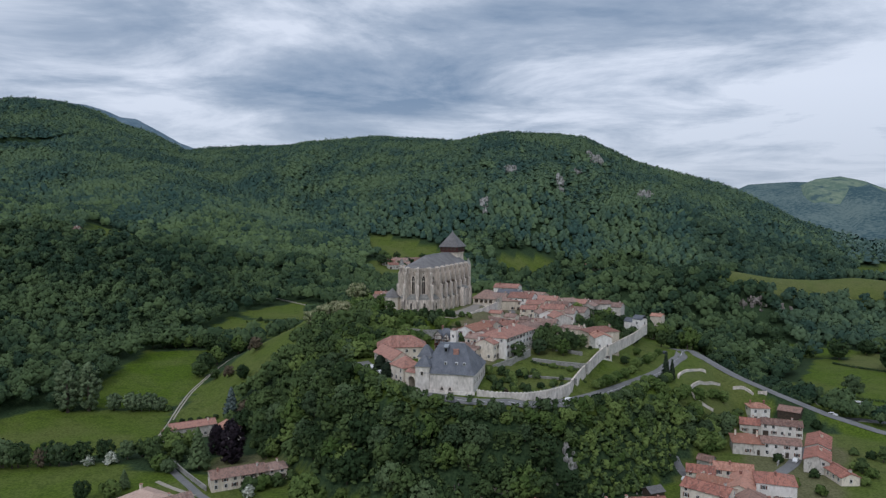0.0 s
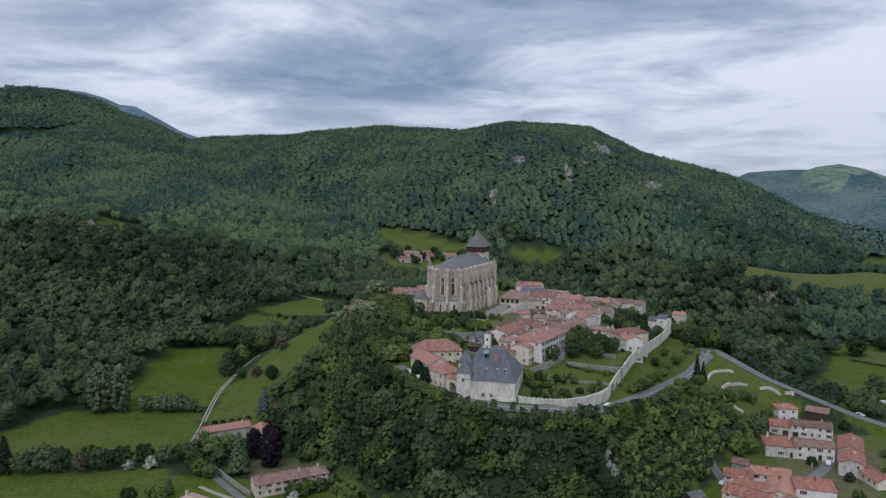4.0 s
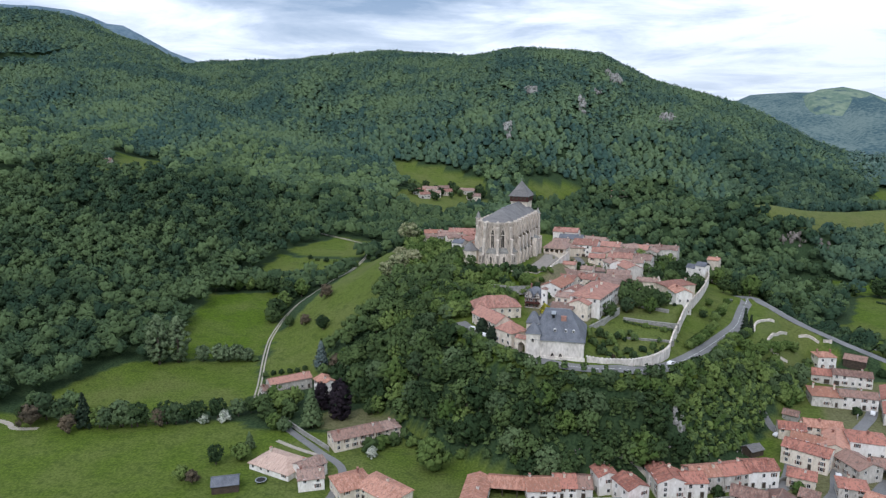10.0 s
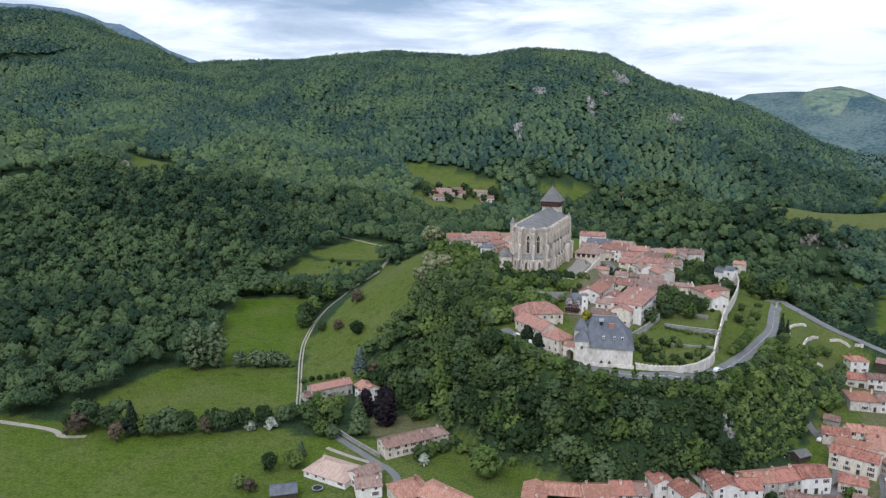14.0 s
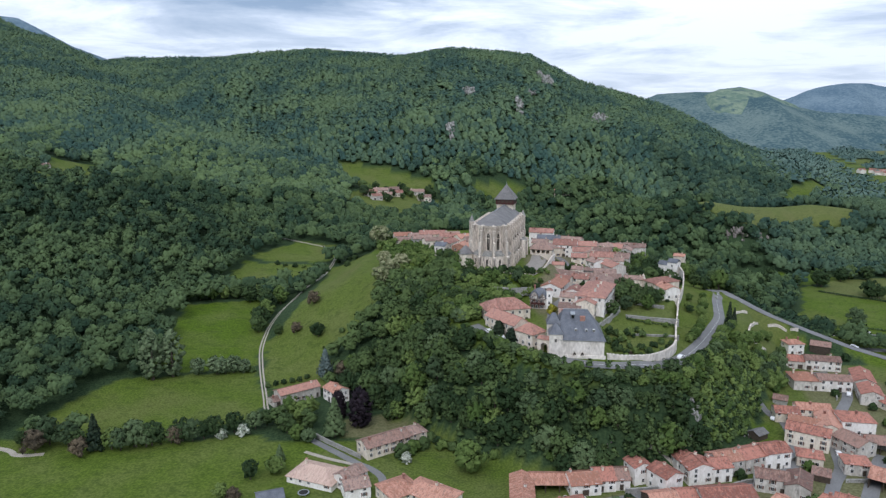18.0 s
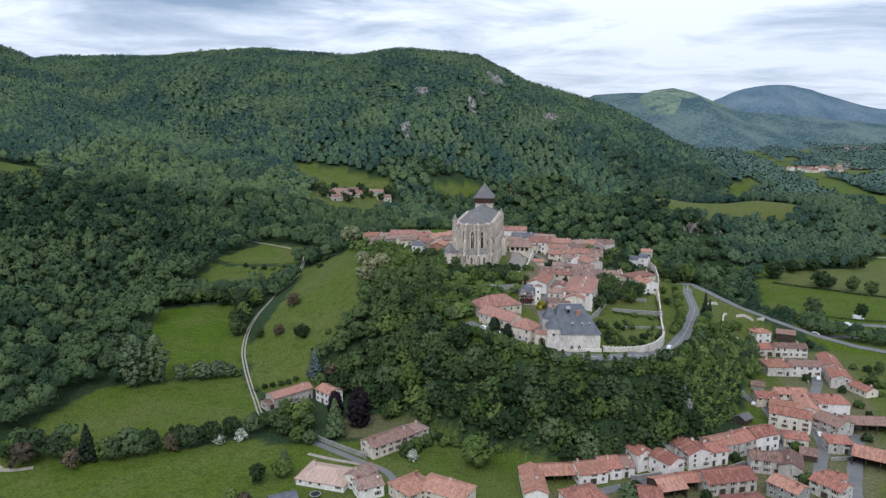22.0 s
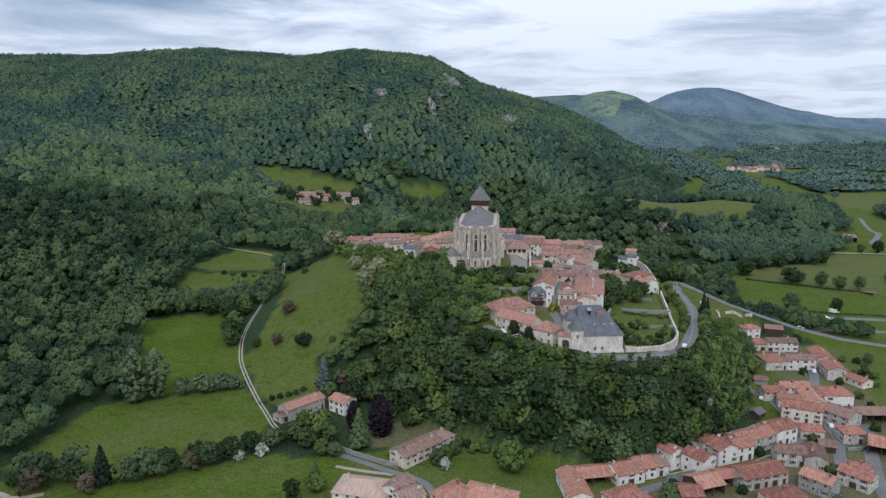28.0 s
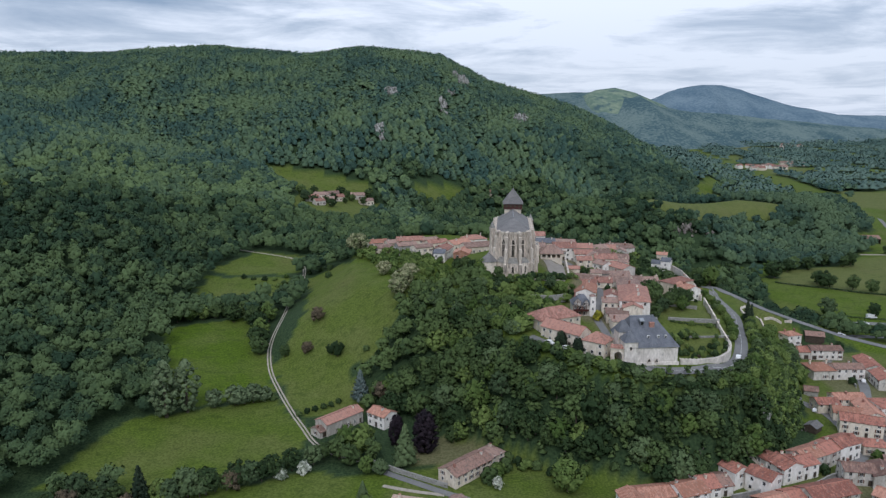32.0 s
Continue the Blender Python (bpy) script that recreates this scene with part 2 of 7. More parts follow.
M = {
    "leaf": surface("leaf", (0.024, 0.045, 0.017), (0.086, 0.128, 0.044), 0.12, 1.6, 0.8, 0.5, 0.24, spec=0.12, contrast=1.0, relief=0.4, big=0.5, tint=0.34),
    # slope woods: blue raised at the dark end, haze put into the colour
    "leaf_wood": surface("leaf_wood", (0.034, 0.068, 0.050), (0.120, 0.176, 0.074), 0.02, 0.9, 0.8, 0.4, spec=0.12, contrast=0.9, relief=0.4, big=0.5, tint=0.34),
    "leaf_light": surface("leaf_light", (0.054, 0.092, 0.022), (0.150, 0.205, 0.058), 0.15, 1.4, 0.8, 0.5, 0.2, spec=0.12, contrast=1.0, relief=0.4, big=0.5, tint=0.3),
    "leaf_grey": surface("leaf_grey", (0.040, 0.066, 0.030), (0.112, 0.158, 0.070), 0.15, 1.4, 0.8, 0.5, 0.18, spec=0.12, contrast=1.0, relief=0.4, big=0.5, tint=0.3),
    "leaf_silver": surface("leaf_silver", (0.068, 0.102, 0.048), (0.165, 0.215, 0.112), 0.2, 1.0, 0.75, 0.9, 0.18, island=True, spec=0.15, contrast=1.5, relief=0.7, big=0.5),
    "leaf_purple": surface("leaf_purple", (0.006, 0.005, 0.008), (0.026, 0.018, 0.024), 0.3, 1.1, 0.75, 0.9, 0.2, island=True, spec=0.15, contrast=1.9, relief=0.7),
    "leaf_blue": surface("leaf_blue", (0.06, 0.09, 0.085), (0.15, 0.19, 0.175), 0.3, 1.1, 0.75, 0.9, 0.2, island=True, spec=0.15, contrast=1.9, relief=0.7),
    "leaf_dark": surface("leaf_dark", (0.012, 0.024, 0.014), (0.042, 0.062, 0.034), 0.3, 1.1, 0.75, 0.9, 0.2, island=True, spec=0.15, contrast=1.9, relief=0.7),
    "leaf_rust": surface("leaf_rust", (0.050, 0.042, 0.028), (0.140, 0.110, 0.070), 0.3, 1.1, 0.75, 0.9, 0.2, island=True, spec=0.15, contrast=1.9, relief=0.7),
    "leaf_yellow": surface("leaf_yellow", (0.16, 0.16, 0.02), (0.46, 0.42, 0.05), 0.3, 1.1, 0.75, 0.9, 0.2, island=True, spec=0.15, contrast=1.9, relief=0.7),
    "leaf_cream": surface("leaf_cream", (0.070, 0.100, 0.034), (0.400, 0.390, 0.230), 0.5, 1.5, 0.8, 0.5, 0.1, spec=0.12, contrast=1.6, relief=0.4),
    "blossom": surface("blossom", (0.10, 0.14, 0.07), (0.68, 0.69, 0.60), 0.3, 1.1, 0.75, 0.9, 0.2, island=True, spec=0.15, contrast=1.9, relief=0.7),
    # mountain and plain woods: distance haze painted into these three leaf colours
    "leaf_far_hazed": surface("leaf_far_hazed", (0.042, 0.084, 0.068), (0.112, 0.166, 0.082), 0.010, 0.3, 0.85, 0.0, spec=0.1, contrast=1.2, big=0.8, tint=0.28),
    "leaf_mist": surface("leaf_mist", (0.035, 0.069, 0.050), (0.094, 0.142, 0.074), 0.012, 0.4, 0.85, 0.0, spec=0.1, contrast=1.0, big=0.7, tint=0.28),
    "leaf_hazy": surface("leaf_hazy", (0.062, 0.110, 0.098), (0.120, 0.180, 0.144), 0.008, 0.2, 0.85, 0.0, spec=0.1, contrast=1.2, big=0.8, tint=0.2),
    "slate_grey": surface("slate_grey", (0.112, 0.107, 0.105), (0.205, 0.197, 0.192), 0.4, 4.0, 0.7, 0.4, 0.05, stretch=(0.6, 1, 0.6), stain=(0.20, 0.195, 0.18), stain_at=0.6, spec=0.3, contrast=1.5),
    # darker than leaf_wood: deep shade of the edge woods put into the colour
    "leaf_deep": surface("leaf_deep", (0.025, 0.051, 0.028), (0.088, 0.132, 0.054), 0.03, 1.2, 0.8, 0.5, spec=0.12, contrast=0.9, relief=0.4, big=0.5, tint=0.36),
    "bark": surface("bark", (0.05, 0.04, 0.03), (0.14, 0.11, 0.085), 2.0, 12.0, 0.95, 0.5),
    "stone_pale": surface("stone_pale", (0.39, 0.335, 0.28), (0.79, 0.70, 0.605), 0.3, 2.2, 0.92, 0.35, 0.06, stretch=(1, 1, 0.22), stain=(0.20, 0.172, 0.148), stain_at=0.56, contrast=1.7),
    "stone_wall": surface("stone_wall", (0.48, 0.435, 0.385), (0.80, 0.745, 0.68), 0.25, 1.2, 0.92, 0.4, 0.05, stretch=(1, 1, 0.5), stain=(0.39, 0.36, 0.325), stain_at=0.6, contrast=1.3),
    "stone_grey": surface("stone_grey", (0.17, 0.165, 0.15), (0.38, 0.37, 0.345), 0.6, 3.5, 0.95, 0.5, 0.1, stain=(0.10, 0.11, 0.08), stain_at=0.58),
    "plaster_white": surface("plaster_white", (0.66, 0.615, 0.56), (0.86, 0.825, 0.78), 0.4, 1.4, 0.9, 0.15, 0.1, stretch=(1, 1, 0.5), stain=(0.48, 0.44, 0.39), stain_at=0.62, contrast=1.5),
    "plaster_cream": surface("plaster_cream", (0.54, 0.47, 0.375), (0.78, 0.70, 0.59), 0.4, 1.4, 0.9, 0.2, 0.14, stretch=(1, 1, 0.5), stain=(0.38, 0.33, 0.27), stain_at=0.6, contrast=1.5),
    "plaster_grey": surface("plaster_grey", (0.40, 0.37, 0.325), (0.64, 0.60, 0.545), 0.4, 1.4, 0.9, 0.25, 0.14, stretch=(1, 1, 0.5), stain=(0.27, 0.25, 0.22), stain_at=0.58, contrast=1.5),
    "tile_orange": surface("tile_orange", (0.29, 0.135, 0.09), (0.5, 0.262, 0.19), 0.5, 1.7, 0.85, 0.6, 0.22, stretch=(1.6, 0.8, 0.8), stain=(0.27, 0.17, 0.13), stain_at=0.55, contrast=2.2),
    "tile_red": surface("tile_red", (0.215, 0.102, 0.078), (0.425, 0.222, 0.17), 0.5, 1.7, 0.85, 0.6, 0.22, stretch=(1.6, 0.8, 0.8), stain=(0.22, 0.15, 0.125), stain_at=0.54, contrast=2.2),
    "tile_brown": surface("tile_brown", (0.17, 0.105, 0.085), (0.345, 0.232, 0.188), 0.5, 1.7, 0.85, 0.6, 0.22, stretch=(1.6, 0.8, 0.8), stain=(0.19, 0.155, 0.135), stain_at=0.54, contrast=2.2),
    "tile_deep": surface("tile_deep", (0.20, 0.080, 0.058), (0.42, 0.185, 0.135), 0.5, 1.7, 0.85, 0.6, 0.22, stretch=(1.6, 0.8, 0.8), stain=(0.18, 0.11, 0.09), stain_at=0.54, contrast=2.2),
    "tile_old": surface("tile_old", (0.14, 0.080, 0.064), (0.30, 0.185, 0.145), 0.5, 1.7, 0.85, 0.6, 0.22, stretch=(1.6, 0.8, 0.8), stain=(0.14, 0.115, 0.10), stain_at=0.54, contrast=2.2),
    "tile_pale": surface("tile_pale", (0.36, 0.235, 0.185), (0.56, 0.41, 0.33), 0.5, 3.5, 0.85, 0.5, 0.08, stretch=(2.4, 0.8, 0.8), stain=(0.27, 0.215, 0.18), stain_at=0.58, contrast=1.3),
    "slate": surface("slate", (0.075, 0.081, 0.096), (0.155, 0.165, 0.188), 0.5, 4.0, 0.6, 0.4, 0.05, stretch=(1, 0.6, 0.6), stain=(0.12, 0.125, 0.13), stain_at=0.6, spec=0.4, contrast=1.4),
    "wood_dark": surface("wood_dark", (0.035, 0.026, 0.02), (0.10, 0.075, 0.055), 1.0, 8.0, 0.85, 0.3),
    "wood_red": surface("wood_red", (0.040, 0.016, 0.014), (0.095, 0.032, 0.026), 1.0, 6.0, 0.8, 0.3),
    "shutter": surface("shutter", (0.10, 0.045, 0.03), (0.19, 0.10, 0.07), 1.0, 8.0, 0.7, 0.1, 0.15),
    "frame_white": surface("frame_white", (0.55, 0.54, 0.52), (0.72, 0.71, 0.69), 1.0, 8.0, 0.6),
    "asphalt": surface("asphalt", (0.13, 0.13, 0.13), (0.225, 0.224, 0.22), 0.12, 2.0, 0.9, 0.2, stain=(0.10, 0.10, 0.10), stain_at=0.62),
    "paving": surface("paving", (0.20, 0.18, 0.155), (0.33, 0.30, 0.265), 0.3, 1.2, 0.9, 0.2),
    "gravel": surface("gravel", (0.27, 0.24, 0.195), (0.44, 0.40, 0.34), 0.5, 4.0, 0.95, 0.3),
    "rock": surface("rock", (0.15, 0.145, 0.135), (0.44, 0.43, 0.405), 0.25, 1.2, 0.95, 0.8, 0.1, stretch=(1, 1, 0.4), stain=(0.05, 0.07, 0.035), stain_at=0.52, contrast=1.8),
    "rock_dark": surface("rock_dark", (0.10, 0.088, 0.078), (0.30, 0.262, 0.238), 0.15, 0.9, 0.95, 0.8, 0.1, stretch=(1, 1, 0.5), stain=(0.04, 0.055, 0.025), stain_at=0.5),
    "paint_white": surface("paint_white", (0.72, 0.72, 0.72), (0.82, 0.82, 0.82), 1.0, 6.0, 0.3, spec=0.5),
    "paint_dark": surface("paint_dark", (0.03, 0.035, 0.045), (0.06, 0.065, 0.08), 1.0, 6.0, 0.3, spec=0.5),
    "rubber": surface("rubber", (0.015, 0.015, 0.015), (0.03, 0.03, 0.03), 1.0, 6.0, 0.8),
    "zinc": surface("zinc", (0.28, 0.30, 0.32), (0.42, 0.44, 0.46), 1.0, 6.0, 0.5, metal=0.6),
    "road_line": surface("road_line", (0.5, 0.5, 0.48), (0.7, 0.7, 0.68), 0.5, 4.0, 0.8),
    # backdrop hills: haze is mixed into these three base colours, bluish and pale
    "far_wood_hazed": surface("far_wood_hazed", (0.058, 0.102, 0.116), (0.146, 0.194, 0.184), 0.006, 0.09, 0.95, 0.0, spec=0.0, contrast=2.2),
    "far_haze_blue": surface("far_haze_blue", (0.092, 0.144, 0.190), (0.166, 0.226, 0.264), 0.005, 0.07, 0.95, 0.0, spec=0.0, contrast=2.0),
    "far_meadow_hazed": surface("far_meadow_hazed", (0.125, 0.180, 0.140), (0.205, 0.255, 0.185), 0.012, 0.05, 0.95, 0.0, stain=(0.075, 0.120, 0.125), stain_at=0.53, spec=0.0, contrast=2.0),
}
glass = bpy.data.materials.new("window_glass")
glass.use_nodes = True
gb = glass.node_tree.nodes["Principled BSDF"]
gb.inputs["Base Color"].default_value = (0.012, 0.012, 0.013, 1)
gb.inputs["Roughness"].default_value = 0.2
gb.inputs["Specular IOR Level"].default_value = 0.25
M["glass"] = glass


def grass_material():
    """Meadow, mown lawn, dry grass and woodland floor, chosen by the ground's own cover values."""
    m = bpy.data.materials.new("grass_ground")
    m.use_nodes = True
    n, l = m.node_tree.nodes, m.node_tree.links
    b = n["Principled BSDF"]
    b.inputs["Roughness"].default_value, b.inputs["Specular IOR Level"].default_value = 0.95, 0.1
    co = n.new("ShaderNodeTexCoord")

    def noise_tex(scale, detail, stretch=(1, 1, 1)):
        mp = n.new("ShaderNodeMapping")
        mp.inputs["Scale"].default_value = stretch
        l.new(co.outputs["Object"], mp.inputs[0])
        t = n.new("ShaderNodeTexNoise")
        t.inputs["Scale"].default_value, t.inputs["Detail"].default_value = scale, detail
        l.new(mp.outputs[0], t.inputs["Vector"])
        return t.outputs[0]

    def ramp(fac, a, c, p0=0.35, p1=0.65):
        r = n.new("ShaderNodeValToRGB")
        r.color_ramp.elements[0].position, r.color_ramp.elements[0].color = p0, (*a, 1)
        r.color_ramp.elements[1].position, r.color_ramp.elements[1].color = p1, (*c, 1)
        l.new(fac, r.inputs[0])
        return r.outputs[0]

    def mix(fac, a, c):
        x = n.new("ShaderNodeMixRGB")
        l.new(fac, x.inputs[0])
        l.new(a, x.inputs[1])
        l.new(c, x.inputs[2])
        return x.outputs[0]

    def attr(name):
        a = n.new("ShaderNodeAttribute")
        a.attribute_name = name
        return a.outputs["Fac"]

    fine = noise_tex(1.1, 8)
    patch = noise_tex(0.05, 9)
    lush = ramp(fine, (0.044, 0.081, 0.006), (0.092, 0.141, 0.013))
    pale = ramp(fine, (0.076, 0.098, 0.022), (0.130, 0.152, 0.044))
    dry = ramp(fine, (0.115, 0.100, 0.060), (0.195, 0.172, 0.112))
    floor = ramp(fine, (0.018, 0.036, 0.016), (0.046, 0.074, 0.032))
    cut = n.new("ShaderNodeMapRange")
    cut.inputs[1].default_value, cut.inputs[2].default_value = 0.42, 0.62
    l.new(patch, cut.inputs[0])
    half = n.new("ShaderNodeMath")
    half.operation = "MULTIPLY_ADD"
    half.use_clamp = True
    half.inputs[1].default_value = 0.45
    l.new(cut.outputs[0], half.inputs[0])
    l.new(attr("pale"), half.inputs[2])
    col = mix(half.outputs[0], lush, pale)
    tuft = n.new("ShaderNodeMapRange")
    tuft.inputs[1].default_value, tuft.inputs[2].default_value, tuft.inputs[4].default_value = 0.54, 0.68, 0.55
    l.new(noise_tex(0.16, 6, (1, 1.6, 1)), tuft.inputs[0])
    col = mix(tuft.outputs[0], col, ramp(fine, (0.030, 0.052, 0.009), (0.058, 0.084, 0.017)))
    sere = n.new("ShaderNodeMapRange")
    sere.inputs[1].default_value, sere.inputs[2].default_value, sere.inputs[4].default_value = 0.56, 0.72, 0.4
    l.new(noise_tex(0.022, 7, (1.4, 1, 1)), sere.inputs[0])
    col = mix(sere.outputs[0], col, ramp(fine, (0.090, 0.094, 0.030), (0.150, 0.150, 0.058)))
    col = mix(attr("dry"), col, dry)
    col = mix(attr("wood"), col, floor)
    l.new(col, b.inputs["Base Color"])
    bp = n.new("ShaderNodeBump")
    bp.inputs["Strength"].default_value, bp.inputs["Distance"].default_value = 0.6, 0.3
    l.new(fine, bp.inputs["Height"])
    l.new(bp.outputs[0], b.inputs["Normal"])
    return m


M["grass"] = grass_material()

# ---- shapes ----


class Shape:
    """Vertices and faces gathered into one mesh."""

    def __init__(self):
        self.v, self.f = [], []

    def add(self, verts, faces):
        k = len(self.v)
        self.v += [tuple(p) for p in verts]
        self.f += [tuple(i + k for i in q) for q in faces]
        return self

    def box(self, x0, y0, z0, x1, y1, z1):
        return self.add([(x0, y0, z0), (x1, y0, z0), (x1, y1, z0), (x0, y1, z0), (x0, y0, z1), (x1, y0, z1), (x1, y1, z1), (x0, y1, z1)],
                        [(0, 3, 2, 1), (4, 5, 6, 7), (0, 1, 5, 4), (1, 2, 6, 5), (2, 3, 7, 6), (3, 0, 4, 7)])

    def prism(self, outline, z0, z1, top=None):
        """An outline in plan, anticlockwise, drawn up from z0 to z1; top: another outline for the upper end."""
        n = len(outline)
        top = top or outline
        return self.add([(x, y, z0) for x, y in outline] + [(x, y, z1) for x, y in top],
                        [tuple(reversed(range(n))), tuple(range(n, 2 * n))] + [(i, (i + 1) % n, n + (i + 1) % n, n + i) for i in range(n)])

    def side(self, outline, x0, x1):
        """An outline in y and z drawn along x."""
        n = len(outline)
        return self.add([(x0, y, z) for y, z in outline] + [(x1, y, z) for y, z in outline],
                        [tuple(reversed(range(n))), tuple(range(n, 2 * n))] + [(i, (i + 1) % n, n + (i + 1) % n, n + i) for i in range(n)])

    def cone(self, x, y, z0, z1, r0, r1, n=10, turn=0.0):
        a = [2 * math.pi * (i + turn) / n for i in range(n)]
        return self.prism([(x + r0 * math.cos(t), y + r0 * math.sin(t)) for t in a], z0, z1, [(x + r1 * math.cos(t), y + r1 * math.sin(t)) for t in a])

    def moved(self, m):
        self.v = [tuple(m @ Vector(p)) for p in self.v]
        return self

    def mesh(self, name, material, smooth=False):
        me = bpy.data.meshes.new(name)
        me.from_pydata(self.v, [], self.f)
        me.materials.append(material)
        if smooth:
            me.polygons.foreach_set("use_smooth", [True] * len(me.polygons))
        return me


def part(name, shape, material, parent, label="", at=None, smooth=False):
    me = shape if isinstance(shape, bpy.types.Mesh) else shape.mesh(name, M[material], smooth)
    ob = new(name, me)
    ob.parent = parent
    if at is not None:
        ob.matrix_local = at
    if label:
        ob["label"] = label
    return ob


def thing(name, m, label, category, group=""):
    ob = new(name)
    ob.matrix_world = m
    ob.empty_display_size = 0.5
    return tagged(ob, label, category, group)


def single(name, shape, material, label, category, kind="", group="", smooth=False):
    ob = new(name, shape.mesh(name, M[material], smooth))
    return tagged(ob, label, category, group, kind)


# ---- the lie of the land ----
RIM = [(-60, 352), (-42, 322), (-30, 296), (-14, 272), (5, 257), (30, 252), (52, 258), (72, 274), (92, 300), (112, 328), (126, 352), (138, 390), (142, 430), (136, 470), (90, 494), (50, 500), (30, 524), (-10, 552), (-60, 552), (-82, 536), (-92, 470), (-88, 410)]


def poly_dist(x, y, pts):
    """Signed distance to a closed outline, negative inside."""
    d = np.full(x.shape, 1e9)
    inside = np.zeros(x.shape, bool)
    n = len(pts)
    for i in range(n):
        (ax, ay), (bx, by) = pts[i], pts[(i + 1) % n]
        ex, ey = bx - ax, by - ay
        u = np.clip(((x - ax) * ex + (y - ay) * ey) / (ex * ex + ey * ey), 0, 1)
        d = np.minimum(d, np.hypot(x - ax - u * ex, y - ay - u * ey))
        hit = ((ay > y) != (by > y)) & (x < (bx - ax) * (y - ay) / ((by - ay) or 1e-9) + ax)
        inside ^= hit
    return np.where(inside, -d, d)


def line_dist(x, y, pts):
    """Distance to a polyline and the height of its nearest point."""
    d = np.full(x.shape, 1e9)
    z = np.zeros(x.shape)
    for (ax, ay, az), (bx, by, bz) in zip(pts, pts[1:]):
        ex, ey = bx - ax, by - ay
        u = np.clip(((x - ax) * ex + (y - ay) * ey) / (ex * ex + ey * ey), 0, 1)
        e = np.hypot(x - ax - u * ex, y - ay - u * ey)
        z = np.where(e < d, az + u * (bz - az), z)
        d = np.minimum(d, e)
    return d, z


def smax(a, b, k):
    h = np.clip(0.5 + 0.5 * (a - b) / k, 0, 1)
    return b + (a - b) * h + k * h * (1 - h)


def ridge(x, y, pts, top, slope):
    """Height under a crest line: rounded over the top, then an even slope."""
    d, z = line_dist(x, y, pts)
    return z - slope * (np.sqrt(d * d + top * top) - top)


def waves(x, y, s):
    x, y = x / s, y / s
    return (np.sin(1.3 * x + 2.1 * y + 0.5) + np.sin(-1.9 * x + 0.8 * y + 2.0) + np.sin(2.7 * x - 1.1 * y + 4.1) + np.sin(0.6 * x - 3.1 * y + 1.1)) / 4


MAIN = [(-1500, 1900, 322), (-800, 1600, 244), (-520, 1520, 242), (-270, 1464, 256), (-120, 1430, 247), (0, 1380, 248), (130, 1332, 233), (215, 1310, 187), (330, 1330, 152), (450, 1360, 98), (600, 1400, 46), (700, 1440, 8), (780, 1460, -25)]
LEFT = [(-1500, 1500, 330), (-1035, 1442, 345), (-830, 1330, 262), (-640, 1160, 187), (-470, 1010, 134), (-330, 900, 96), (-230, 820, 70)]
SPUR = [(-1400, 760, 250), (-900, 690, 190), (-560, 640, 132), (-410, 600, 92), (-330, 500, 54), (-275, 410, 26)]
HUMP = [(130, 640, 46), (217, 656, 55), (256, 673, 49), (304, 690, 45), (335, 690, 46), (376, 680, 41), (460, 740, 34), (560, 800, 20)]

LOW_ROAD = [(124, 404, 33), (133, 409, 31.5), (142, 397, 28), (153, 386, 23), (170, 375, 17), (188, 362, 11.5), (205, 348, 8.5), (235, 325, 7.5), (300, 285, 7.2)]


def plain(x, y):
    side = np.clip((80 - x) / 160, 0, 1)
    up = np.clip(y - 320, 0, 500)
    left = 6.0 + 0.085 * up
    right = 7.0 + 0.006 * up
    return right + (left - right) * side


CHURCH = [(-32, 352), (-13, 346), (8, 344), (17, 350), (21, 372), (16, 425), (-6, 430), (-22, 420), (-34, 380)]
GARDEN = [(29, 263.5), (46, 264.5), (54, 270.5), (59.5, 277), (62.5, 284), (67, 297), (75.5, 322), (80, 334), (60, 340), (44, 322), (34, 296)]


def crown(x, y):
    z = np.interp(y, [240, 262, 300, 345, 372, 412, 450, 490], [38, 41, 45, 49, 50, 51, 49, 46])
    d = np.clip(poly_dist(x, y, CHURCH), 0, None)
    z = z + (57.2 - z) * np.clip(1 - d / 11, 0, 1)
    z = z - 0.24 * np.clip(x - 40, 0, 90) - 0.12 * np.clip(-34 - x, 0, 60)
    terrace = np.interp(y, [286, 289, 304, 307, 322, 326], [41.0, 42.4, 42.9, 44.4, 45.0, 46.4])
    return np.where(poly_dist(x, y, GARDEN) < 0, terrace, z)


def ravines(x, y, pts):
    """Gullies that run down the slopes, away from the crests and the lower clearings."""
    d = line_dist(x, y, pts)[0]
    far = np.clip((d - 60) / 120, 0, 1) * np.clip((y - 890) / 110, 0, 1)
    side = np.clip((d - 30) / 60, 0, 1) * np.clip((-240 - x) / 80, 0, 1) * np.clip((y - 420) / 120, 0, 1) * np.clip((890 - y) / 60, 0, 1)
    gully = np.abs(np.sin(x / 62 + 0.6 * np.sin(y / 130) + 0.004 * y)) - 0.6 + 0.35 * np.abs(np.sin(x / 25 + y / 90))
    return gully * (15 * far + 8 * side)


